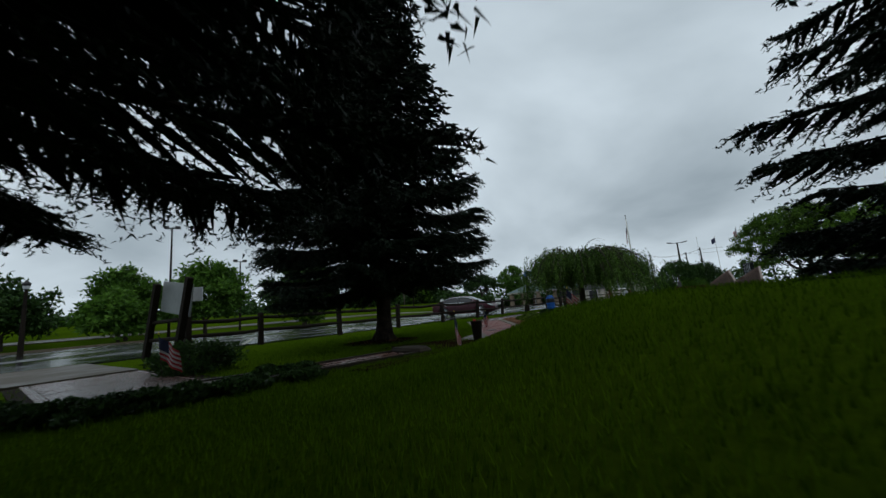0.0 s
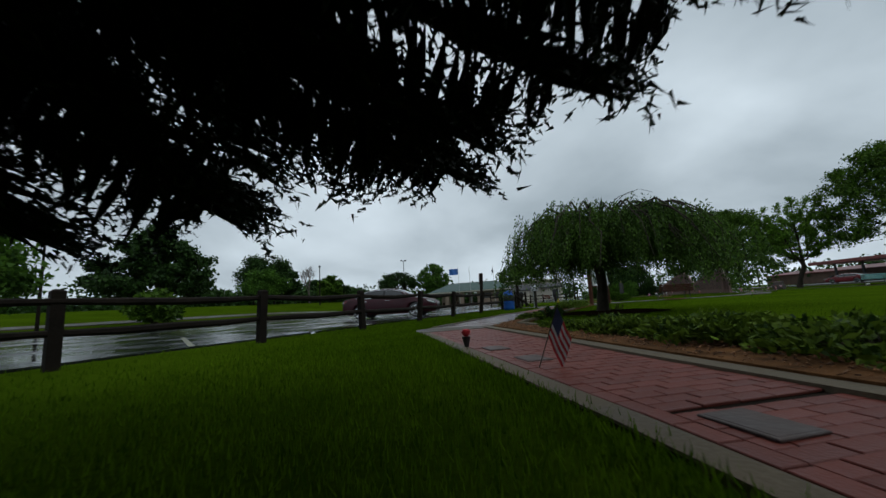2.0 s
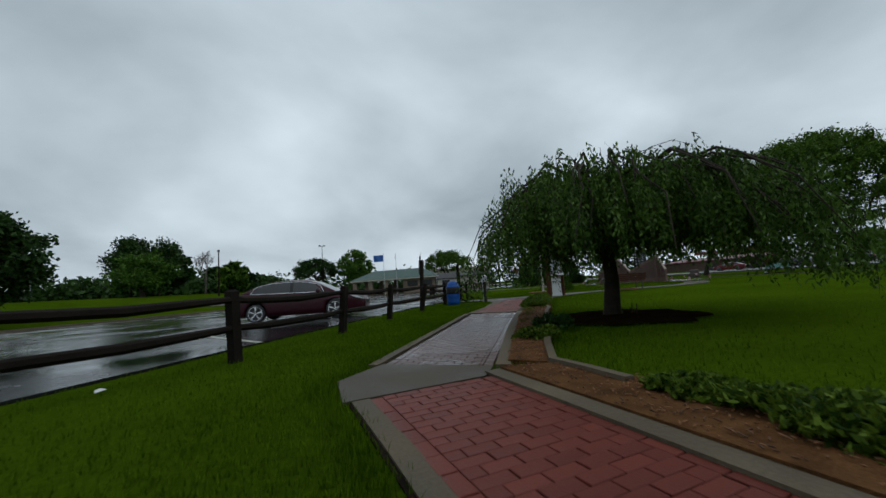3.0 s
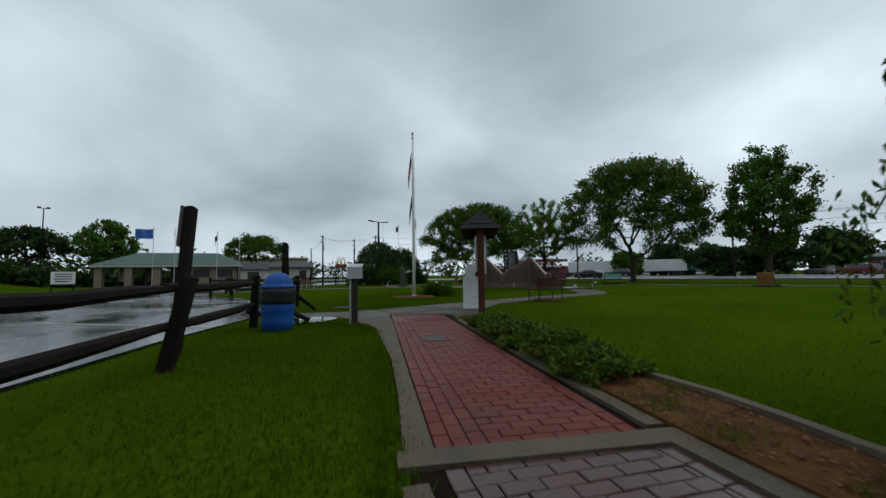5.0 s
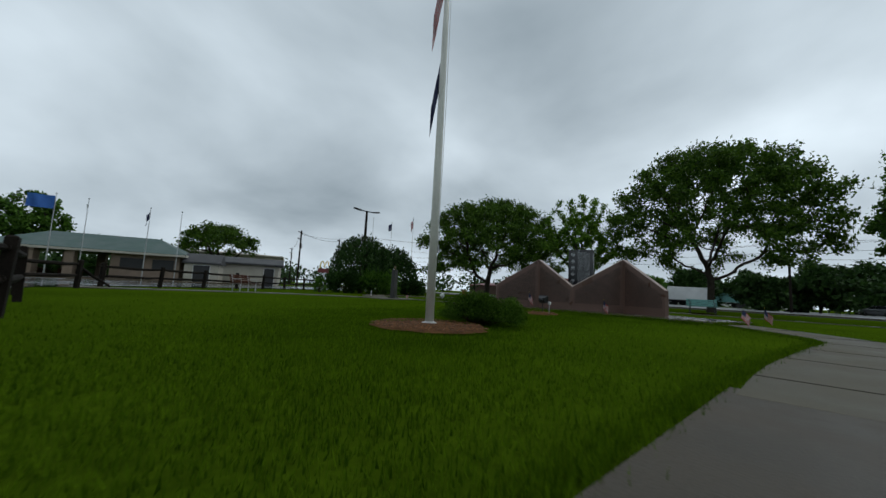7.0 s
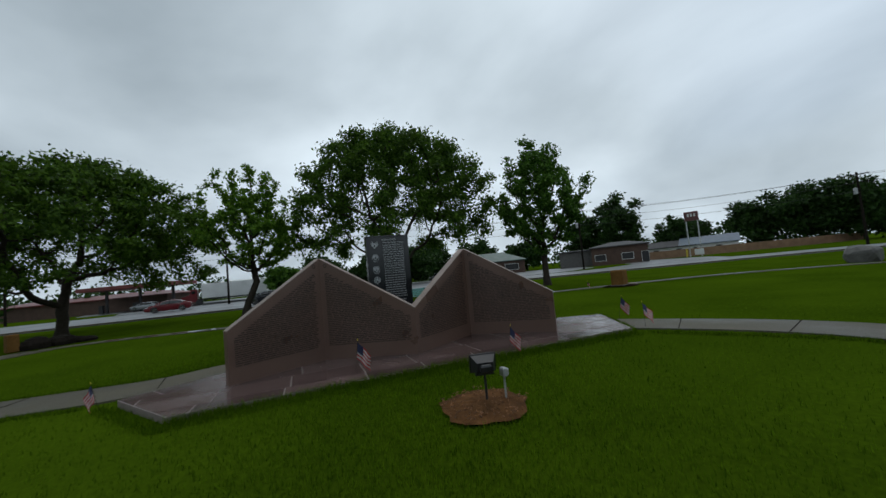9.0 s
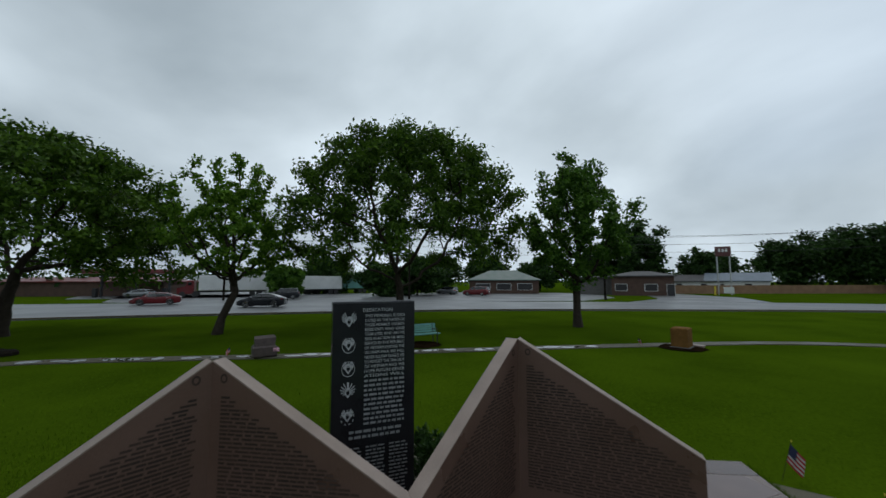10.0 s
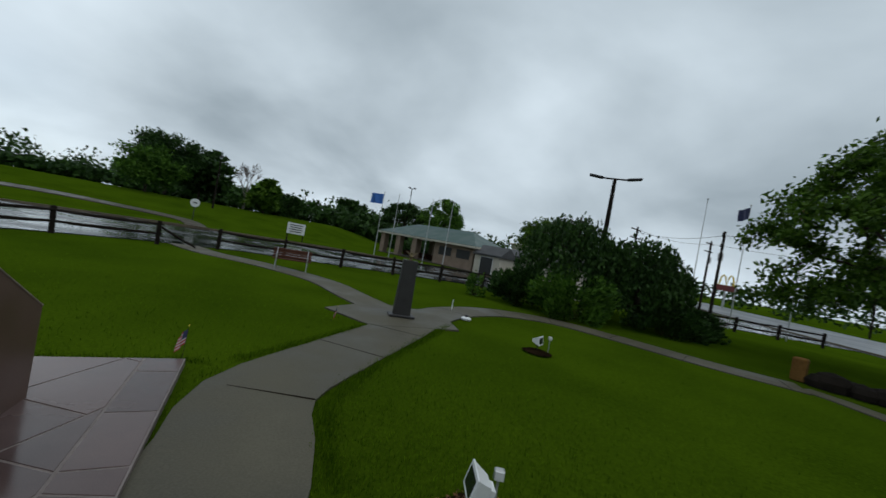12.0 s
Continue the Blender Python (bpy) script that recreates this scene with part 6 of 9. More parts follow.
def spruce(name, at, label, h, z0, seed, whorls, per, trunk_r, reach, side=None, floor_=None, sag=0.30, fine=1.0, fringe=5.0, bare=0.14, brush=3.4):
    """A spruce: tiers of sagging boughs with upturned tips; each bough carries flat drooping side shoots set with needle-clad twigs.
    reach: bough length at a height; side: a factor by bearing and height; floor_: the least height of a bough at a place; below fringe the needles are fine."""
    rng = np.random.default_rng(seed)
    t = thing(name, at, label, "tree", "spruces")
    wood = Geo()
    wood.tube([(0.02, -0.03, -0.12), (0.01, 0, 0.1), (0.02, 0.02, 0.45), (0.04, 0.03, 1.2), (0, 0, h * 0.3), (0, 0, h)], [trunk_r * 1.9, trunk_r * 1.45, trunk_r * 1.12, trunk_r, trunk_r * 0.8, 0.02], 14)
    for k in range(6):
        a = k * 1.05 + rng.uniform(-0.2, 0.2)
        wood.tube([(trunk_r * 1.0 * math.cos(a), trunk_r * 1.0 * math.sin(a), 0.22), (trunk_r * 1.7 * math.cos(a), trunk_r * 1.7 * math.sin(a), 0.03), (trunk_r * 2.5 * math.cos(a), trunk_r * 2.5 * math.sin(a), -0.08)], [0.05, 0.06, 0.03], 7)
    part("trunk", wood, M_bark, t, smooth=True)
    boughs = Geo()
    B, W, Ln, Wd, NC, NA = [], [], [], [], [], []
    for w in range(whorls):
        z = z0 + (h - z0 - 0.2) * (w / whorls) ** 1.12
        off = rng.uniform(0, 6.28)
        for b in range(per):
            a = off + 2 * math.pi * b / per + rng.uniform(-0.28, 0.28)
            d = np.array([math.cos(a), math.sin(a), 0.0])
            sv = np.array([-d[1], d[0], 0.0])
            L = reach(z) * rng.uniform(0.8, 1.05) * (side(a, z) if side else 1.0)
            if L < 0.25:
                continue
            zz = z + rng.uniform(-0.14, 0.14)
            K = 9
            s = np.linspace(0, 1, K)
            drop = (rng.uniform(0.0, 0.16) * s - sag * s ** 1.5 + sag * 0.55 * s ** 4) * min(L, 3.4)
            bend = sv * (rng.uniform(-0.12, 0.12) * L) * (s ** 2)[:, None]
            pts = d * (s * L)[:, None] + bend
            pts[:, 2] = zz + drop
            if floor_:
                pts[:, 2] = np.maximum(pts[:, 2], [floor_(p[0], p[1]) for p in pts])
            boughs.tube([tuple(p) for p in pts], list(np.linspace(0.012 + 0.009 * L, 0.006, K)), 5, cap=False)
            near, close = zz < fringe, zz < min(brush, fringe)
            gap = 0.07 if close else 0.09 if near else 0.15
            m = max(4, int(L * (1 - bare) / gap))
            ss = np.linspace(bare, 0.99, m)
            for sd in (-1, 1):
                P = np.stack([np.interp(ss + rng.uniform(-0.01, 0.01, m), s, pts[:, k]) for k in range(3)], 1)
                ln = (0.16 + 0.30 * L ** 0.6 * np.sin(np.clip(ss * 1.02, 0, 1) * math.pi * 0.86)) * rng.uniform(0.65, 1.15, m)
                dirv = unit(sv * sd * rng.uniform(0.7, 1.0, m)[:, None] + d * rng.uniform(0.45, 0.95, m)[:, None] + np.array([0, 0, 1]) * rng.uniform(-0.55, -0.05, m)[:, None])
                q = 8 if near else 5
                f = (np.arange(q) + 0.5) / q
                cen = P[:, None] + dirv[:, None] * (f * ln[:, None])[..., None]
                cen[..., 2] -= 0.16 * f ** 2 * ln[:, None]
                cen = cen + rng.normal(size=cen.shape) * 0.012
                alt = np.where(np.arange(q) % 2 == 0, 1.0, -1.0)[None, :, None]
                across = np.cross(dirv, np.array([0, 0, 1.0]))[:, None] * alt
                wy = dirv[:, None] * 0.85 + across * 0.75 + np.array([0, 0, -0.22]) + rng.normal(size=cen.shape) * 0.22
                size = (0.11 if near else 0.2) * fine
                if not close:
                    B.append(cen.reshape(-1, 3))
                    W.append(wy.reshape(-1, 3))
                    Ln.append(size * rng.uniform(0.7, 1.3, m * q))
                    Wd.append((0.036 if near else 0.08) * fine * rng.uniform(0.8, 1.2, m * q))
                B.append(P)
                W.append(dirv + np.array([0, 0, -0.12]))
                Ln.append(ln * 0.9)
                Wd.append(np.full(m, 0.07 if close else 0.085 * fine))
                if close:
                    rep = 5
                    c2 = np.repeat(cen.reshape(-1, 3), rep, 0)
                    w2 = np.repeat(unit(wy.reshape(-1, 3)), rep, 0)
                    NC.append(c2 + w2 * (rng.uniform(-0.1, 1, len(c2)) * size)[:, None])
                    NA.append(w2 * 0.65 + rng.normal(size=c2.shape) * 0.5)
                    c3 = np.repeat(P, 12, 0) + np.repeat(dirv * ln[:, None], 12, 0) * rng.uniform(0, 1, (m * 12, 1))
                    NC.append(c3)
                    NA.append(np.repeat(dirv, 12, 0) * 0.6 + rng.normal(size=c3.shape) * 0.55)
            k = 7
            B.append(np.repeat(pts[-2:-1], k, 0) + rng.normal(size=(k, 3)) * 0.03)
            W.append(d * 1.0 + np.array([0, 0, 0.15]) + rng.normal(size=(k, 3)) * 0.4)
            Ln.append((0.08 if close else 0.15) * fine * rng.uniform(0.6, 1.2, k))
            Wd.append(np.full(k, 0.016 if close else 0.034 * fine))
    part("branchwork", boughs, M_bark, t)["kind"] = "stuff"
    B, W, Ln, Wd = (np.concatenate(v) for v in (B, W, Ln, Wd))
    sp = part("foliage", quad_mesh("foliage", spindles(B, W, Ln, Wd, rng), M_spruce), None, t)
    if NC:
        NC, NA = np.concatenate(NC), np.concatenate(NA)
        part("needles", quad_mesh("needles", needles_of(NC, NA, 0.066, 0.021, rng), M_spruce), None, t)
    return t


def lerp_at(*pairs):
    xs, ys = [p[0] for p in pairs], [p[1] for p in pairs]
    return lambda z: float(np.interp(z, xs, ys))


spruce("spruce_tree", (-4.3, 4.4, -0.02), "tall dark green spruce with boughs close to the ground", 14.5, 1.4, 1, 28, 11, 0.165, lerp_at((1, 2.5), (1.7, 3.15), (3.2, 3.4), (4.5, 2.8), (5.5, 2.3), (6.5, 1.95), (8.5, 1.55), (14.5, 0.2)), side=lambda a, z: 0.96 + 0.06 * math.cos(a - 3.14) - 0.18 * max(0.0, math.cos(a + 2.6)) - 0.03 * max(0.0, math.cos(a - 0.3)), floor_=lambda x, y: 1.5 + 0.1 * math.sin(5 * y) if x > 0.35 else 1.05, sag=0.27, brush=4.3)
spruce("spruce_tree", (-6.35, -3.8, 0.0), "dark spruce with long drooping boughs at the mound", 14.0, 2.0, 2, 17, 9, 0.24, lerp_at((1.8, 3.9), (3, 4.3), (4.4, 4.4), (8, 3.0), (14, 0.2)), side=lambda a, z: 0.84 + (0.42 * max(0.0, math.cos(a - 1.27)) ** 30 if z < 3.6 else 0.52 * max(0.0, math.cos(a - 0.6)) if z > 4.0 else 0.0), floor_=lambda x, y: 1.42, sag=0.33, fine=1.0, fringe=6.0, bare=0.2, brush=4.0)
spruce("spruce_tree", (2.05, -2.2, float(height(2.05, -2.2)) - 0.02), "dark spruce standing on the grassy mound", 8.0, 0.25, 3, 12, 7, 0.14, lerp_at((0.2, 1.75), (1.0, 1.85), (2.4, 1.75), (3.2, 1.5), (5, 1.0), (8, 0.15)), sag=0.12, fine=1.1, fringe=3.4)
# Never in view: added so its crown keeps sky light off the mound.
spruce("spruce_tree", (-1.7, -8.9, float(height(-1.7, -8.9)) - 0.02), "dark spruce at the back of the mound", 12.0, 1.1, 4, 13, 7, 0.2, lerp_at((1, 3.9), (4, 3.7), (12, 0.2)), fine=2.4, fringe=0.0)

# weeping tree with hanging strands
rng = np.random.default_rng(9)
rn_ = random.Random(9)
wp = thing("weeping_tree", (4.52, 13.48, 0.0), "small weeping tree with a broad drooping crown over the lawn", "tree")
wood = Geo()
wood.tube([(0, 0, -0.1), (0, 0, 0.15), (0.05, -0.03, 0.8), (0.02, 0.02, 1.55)], [0.25, 0.17, 0.14, 0.13], 12)
C, A = [], []
strands = Geo()
for k in range(106):
    a = k * 2.39996 + rn_.uniform(-0.2, 0.2) if k < 84 else rn_.uniform(-1.9, -0.3)
    # broad to the west and south, shorter over the path
    R = 3.2 + 0.4 * max(0.0, math.cos(a + 1.2))
    if math.sin(a) > 0.05:
        R = min(R, 2.2 / math.sin(a))
    r = R * (0.45 + 0.55 * (min(k, 83) / 83) ** 0.6) * rn_.uniform(0.86, 1.03)
    peak = 3.2 - 0.42 * (r / R) ** 2 - 0.18 * max(0.0, math.cos(a + 0.75)) + rn_.uniform(-0.3, 0.22)
    peak -= 0.45 * max(0.0, r * math.sin(a) - 0.8)
    end = max(0.75, peak - (0.15 + 1.5 * (r / R) ** 3) + rn_.uniform(-0.25, 0.35))
    s = np.linspace(0, 1, 9)
    arc = np.stack([math.cos(a) * r * s, math.sin(a) * r * s, np.interp(s, [0, 0.3, 0.62, 0.85, 1.0], [1.5, 2.55, peak, (peak * 2 + end) / 3, end])], 1)
    arc[1:-1, :2] += rng.normal(size=(7, 2)) * 0.06
    arc[:, 0] += 0.02
    wood.tube([tuple(p) for p in arc], list(np.linspace(0.06, 0.006, 9)), 5, cap=False)
    # tufts of strands hang from the limb
    tufts = 12 if k % 5 else 8
    for j in range(tufts):
        q = 0.24 + 0.76 * (j + rn_.uniform(0.1, 0.9)) / tufts
        c = np.array([np.interp(q, s, arc[:, i]) for i in range(3)]) + np.array([rn_.gauss(0, 0.22), rn_.gauss(0, 0.22), rn_.uniform(-0.12, 0.08)])
        if c[1] > 2.3:
            continue
        room = max(0.15, c[2] - (0.62 + 0.3 * math.sin(3 * a + 2) + rn_.uniform(-0.12, 0.4)))
        spray = min(rn_.uniform(0.45, 1.35), room)
        for _ in range(6):
            x, y, z = c[0] + rn_.gauss(0, 0.09), c[1] + rn_.gauss(0, 0.09), c[2] + rn_.uniform(-0.15, 0.1)
            ln = spray * rn_.uniform(0.6, 1.08)
            m = max(4, int(ln / 0.05))
            u = np.linspace(0, 1, m)
            out = np.array([math.cos(a), math.sin(a), 0]) * rn_.uniform(0.02, 0.2)
            P = np.array([x, y, z]) + out * np.sqrt(u)[:, None] - np.array([0, 0, 1.0]) * (u * ln)[:, None]
            P[:, :2] += 0.025 * np.sin(u * 5 + rn_.uniform(0, 6))[:, None]
            alt = np.where(np.arange(m) % 2 == 0, 1, -1)[:, None]
            th = rn_.uniform(0, 6.28)
            sidev = np.array([math.cos(th), math.sin(th), 0]) * alt
            C.append(P + sidev * 0.028 + rng.normal(size=(m, 3)) * 0.012)
            A.append(sidev * 0.55 + np.array([0, 0, -0.85]) + rng.normal(size=(m, 3)) * 0.3)
        strands.tube([tuple(c), tuple(c + np.array([0.01, 0, -spray * 0.5])), tuple(c + np.array([0, 0.01, -spray * 0.95]))], [0.005, 0.004, 0.002], 3, cap=False)
# bare arching shoots above the crown
for a, r in ((-0.9, 1.0), (-1.1, 1.3), (2.2, 0.9)):
    e = np.array([math.cos(a) * r, math.sin(a) * r])
    wood.tube([(e[0] * 0.4, e[1] * 0.4, 2.9), (e[0] * 0.6, e[1] * 0.6, 3.2), (e[0] * 0.8, e[1] * 0.8, 3.36), (e[0] * 1.1, e[1] * 1.1, 3.4), (e[0] * 1.35, e[1] * 1.35, 3.22)], [0.012, 0.01, 0.008, 0.005, 0.003], 4, cap=False)
part("trunk", wood, M_bark2, wp, smooth=True)
part("hanging_branchwork", strands, M_bark2, wp)["kind"] = "stuff"
C, A = np.concatenate(C), np.concatenate(A)
part("crown", quad_mesh("crown", leaves(C, A, 0.088, 0.036, rng, 0.05), M_willow), None, wp)
spr = thing("tree_suckers", (4.75, 13.3, 0.02), "cut dark suckers at the foot of the weeping tree", "suckers")
for k in range(7):
    x, y = rn_.uniform(-0.15, 0.3), rn_.uniform(-0.15, 0.15)
    part("sucker", Geo().tube([(x, y, 0), (x * 1.2, y * 1.2, rn_.uniform(0.1, 0.24))], 0.012, 5), M_bark2, spr)

# lawn and street trees
rng = np.random.default_rng(41)
la = dome(7.1, 10.9, 4.9, 1.7, 1200, rng, 1.0, cx=-0.5, cy=-0.6)
grown_tree("honey_locust", (47.7, 42.2, -0.1), "broad spreading honey locust with a forked trunk", [(0, 0, -0.1), (0.05, 0, 0.5), (0.1, -0.05, 1.1)], 0.29, la, lambda p: 1.0 if p[2] > 5.2 + 5.0 * math.sqrt(max(0, 1 - ((p[0] + 0.5) ** 2 + (p[1] + 0.6) ** 2) / 53)) - 2.1 or math.hypot(p[0] + 0.5, p[1] + 0.6) > 5.4 else 0.65, 54000, 0.25, 0.135, M_locust, 11, group="honey locusts", spread=0.30)
lb = dome(6.6, 12.7, 6.1, 2.6, 1150, rng, 2.4, cx=0.2, cy=-0.4)
grown_tree("honey_locust", (44.2, 22.1, -0.05), "broad spreading honey locust with an umbrella crown", [(0, 0, -0.1), (0.02, 0.03, 0.8), (-0.04, 0, 1.8), (0.03, 0, 2.5)], 0.23, lb, lambda p: 1.0 if p[2] > 6.4 + 5.6 * math.sqrt(max(0, 1 - (p[0] ** 2 + (p[1] + 0.4) ** 2) / 46)) - 2.2 else 0.85 if math.hypot(p[0], p[1]) > 4.4 else 0.42, 50000, 0.25, 0.13, M_locust, 12, group="honey locusts", spread=0.30)
ma = np.concatenate([egg(3.3, 2.5, 7.9, 430, rng, 0.7, belly=0.4, cx=-0.1, cy=-0.7)] + [np.stack([x + rng.normal(size=9) * 0.08, y - 0.7 + rng.normal(size=9) * 0.08, np.linspace(z - 2.8, z + 0.3, 9)], 1) for x, y, z in ((0.1, 0, 9.8), (0.9, -1.0, 9.7), (1.3, -1.6, 8.9), (-0.8, 0.9, 9.3), (-1.5, 1.5, 8.9), (0.3, -0.5, 9.3), (-0.3, 0.5, 9.6), (1.7, -2.1, 8.0), (-2.0, 2.1, 8.2), (0.9, 1.2, 8.8), (-1.0, -1.1, 8.7), (-2.7, 2.6, 7.3), (2.2, -2.7, 7.2))])
grown_tree("maple_tree", (44.5, 32.0, -0.05), "young light green maple with upright leaders", [(0, 0, -0.1), (-0.03, -0.22, 0.9), (-0.1, -0.65, 1.9)], 0.2, ma, lambda p: 1.0, 15000, 0.2, 0.125, M_tender, 13, group="maples", step=0.36, kill=0.45, spread=0.15, droop=0.0, rise=0.22)
mb = np.concatenate([egg(3.1, 2.2, 10.0, 560, rng, 2.1, belly=0.36)] + [np.stack([x + rng.normal(size=8) * 0.2, y + rng.normal(size=8) * 0.2, np.linspace(z - 2.2, z, 8)], 1) for x, y, z in ((0.3, 0.6, 10.9), (-0.7, -1.2, 10.5), (1.0, 1.5, 10.0), (-1.3, 1.4, 9.6), (1.5, -1.6, 9.3), (-2.2, -2.8, 7.6))])
grown_tree("maple_tree", (39.85, 12.1, -0.05), "dense green maple on the lawn by the road", [(0, 0, -0.1), (0.0, 0.04, 0.9), (0.03, 0, 2.0)], 0.22, mb, lambda p: 1.0, 19000, 0.23, 0.145, M_maple, 14, group="maples", step=0.38, kill=0.5, spread=0.22, droop=0.1, rise=0.12)

# clump of weeping shrubs by the drive
for k, (x, y, rx, h, lab) in enumerate([(33.2, 47.0, 2.7, 4.9, "dark weeping mulberry in a shrub clump"), (36.6, 46.6, 2.5, 4.3, "second dark weeping mulberry in a shrub clump")]):
    rn_ = random.Random(70 + k)
    w = thing("weeping_shrub", (x, y, 0.0), lab, "shrub", "weeping shrubs")
    wg = Geo().tube([(0, 0, -0.1), (0.1, 0, 1.2), (0.05, 0.1, h * 0.7)], [0.2, 0.14, 0.08], 8)
    C, A = [], []
    for j in range(520):
        a, r = rn_.uniform(0, 6.28), math.sqrt(rn_.uniform(0.02, 1))
        px, py = rx * r * math.cos(a), rx * r * math.sin(a)
        pz = h * 0.35 + h * 0.65 * math.sqrt(max(0, 1 - r * r)) + rn_.uniform(-0.3, 0.1)
        ln = rn_.uniform(0.8, 2.2)
        m = max(4, int(min(ln, pz - 0.3) / 0.12))
        q = np.linspace(0, 1, m)
        C.append(np.array([px, py, pz]) - np.array([0, 0, 1.0]) * (q * min(ln, pz - 0.3))[:, None] + rng.normal(size=(m, 3)) * 0.08)
        A.append(np.array([0, 0, -1.0]) + rng.normal(size=(m, 3)) * 0.5)
        if j % 30 == 0:
            wg.tube([(0.05, 0.1, h * 0.6), (px * 0.5, py * 0.5, pz + 0.1), (px, py, pz)], [0.05, 0.03, 0.01], 5, cap=False)
    part("trunk", wg, M_bark2, w)
    part("crown", quad_mesh("crown", leaves(np.concatenate(C), np.concatenate(A), 0.26, 0.12, rng, 0.1), M_dkleaf), None, w)


def shrub(at, rx, ry, h, n, ll, lw, material, seed, label, name="shrub", lumps=26, group="shrubs", flat=0.3, puff=0.33):
    """A rounded bush of many small sprays with an uneven outline."""
    rg = np.random.default_rng(seed)
    r2 = random.Random(seed)
    t = thing(name, at, label, "shrub", group)
    g = Geo()
    cs = []
    for k in range(lumps):
        a, u = r2.uniform(0, 6.28), r2.uniform(0.0, 1)
        k2 = r2.uniform(0.6, 0.95)
        rr = math.sqrt(1 - u * u * 0.85) * k2
        c = (rx * rr * math.cos(a), ry * rr * math.sin(a), h * (0.12 + 0.8 * u * k2))
        cs.append(c)
        g.tube([(c[0] * 0.1, c[1] * 0.1, -0.05), (c[0] * 0.5, c[1] * 0.5, c[2] * 0.6), c], [0.018, 0.012, 0.004], 4, cap=False)
    part("stem_cluster", g, M_bark2, t)
    cs = np.array(cs)
    i = rg.integers(0, len(cs), n)
    o = unit(rg.normal(size=(n, 3))) * (rg.uniform(0, 1, n) ** 0.45)[:, None] * np.array([rx, ry, h * 0.75]) * puff
    p = cs[i] + o
    p[:, 2] = np.maximum(p[:, 2], 0.01)
    part("foliage", quad_mesh("foliage", leaves(p, unit(p * np.array([1, 1, 0.3]) + rg.normal(size=(n, 3)) * 0.4) + np.array([0, 0, 0.4]), ll, lw, rg, flat), material), None, t)
    return t


shrub((30.9, 46.2, 0), 1.5, 1.4, 2.0, 3500, 0.22, 0.12, M_dkleaf, 81, "leafy green shrub in the clump")
shrub((33.0, 44.6, 0), 2.0, 1.5, 2.3, 5000, 0.22, 0.12, M_maple, 82, "bright green spreading shrub in front of the clump")
shrub((37.6, 45.2, 0), 1.9, 1.4, 1.6, 4000, 0.2, 0.1, M_dkleaf, 83, "low dark juniper at the end of the clump")
shrub((39.6, 47.3, 0), 1.9, 1.5, 1.4, 4000, 0.2, 0.1, M_dkleaf, 84, "low dark shrub at the end of the clump")
shrub((38.4, 50.5, 0), 1.9, 1.8, 4.0, 5000, 0.26, 0.14, M_maple, 85, "tall light green shrub behind the clump")
shrub((28.7, 46.6, 0), 0.5, 0.5, 1.3, 700, 0.16, 0.07, M_maple, 86, "young sapling in a small soil ring", name="sapling")
shrub((16.86, 27.06, 0), 0.9, 0.86, 0.68, 40000, 0.036, 0.014, M_yew, 87, "rounded clipped green yew beside the flagpole", name="yew_bush", lumps=120, puff=0.19)
shrub((26.15, 28.1, 0.1), 0.4, 0.35, 0.85, 1800, 0.09, 0.04, M_dkleaf, 88, "small dark shrub beside the dedication stone", lumps=16)
shrub((26.2, 26.35, 0.1), 0.4, 0.35, 0.8, 1800, 0.09, 0.04, M_dkleaf, 89, "small dark shrub beside the dedication stone", lumps=16)
shrub((-7.0, 1.55, 0), 0.66, 0.6, 0.5, 4500, 0.07, 0.03, M_dkleaf, 90, "low rounded dark shrub beside the entrance path", lumps=40)
# ground-cover junipers along the paths
for k, (x, y, rx, ry, h) in enumerate([(0.3, 4.4, 0.6, 0.7, 0.24), (0.25, 5.6, 0.62, 0.75, 0.3), (0.35, 6.8, 0.55, 0.75, 0.3), (0.38, 8.0, 0.42, 0.7, 0.24), (0.42, 9.0, 0.36, 0.5, 0.17), (0.5, 9.7, 0.25, 0.35, 0.12), (1.6, 12.5, 0.35, 0.35, 0.18)]):
    shrub((x, y, 0.02), rx, ry, h, 3200, 0.08, 0.034, M_juniper, 100 + k, "spreading green juniper along the brick path", name="ground_juniper", lumps=34, group="ground junipers")
for k in range(10):
    x, y = 5.82 + 0.27 * k, 17.32 + 0.27 * k
    shrub((x, y, 0.02), 0.42, 0.42, 0.25 + 0.03 * (k % 3), 4600, 0.065, 0.025, M_juniper, 120 + k, "spreading green juniper hedge along the brick path", name="ground_juniper", lumps=30, group="ground junipers")
for k, (x, y, r, h) in enumerate([(-4.75, -0.25, 0.3, 0.1), (-5.3, -0.65, 0.4, 0.14), (-5.75, -1.0, 0.45, 0.17), (-6.25, -1.35, 0.45, 0.18), (-6.8, -1.6, 0.45, 0.2), (-5.0, 0.45, 0.3, 0.1), (-5.25, 0.2, 0.32, 0.14), (-7.3, -1.2, 0.4, 0.2), (2.6, 13.2, 0.4, 0.3)]):
    shrub((x, y, float(height(x, y))), r * 0.86, r * 0.86, h * 0.85, 2200, 0.075, 0.032, M_dkleaf, 140 + k, "dark ground cover beside the path", name="ground_cover", lumps=24, group="ground cover")

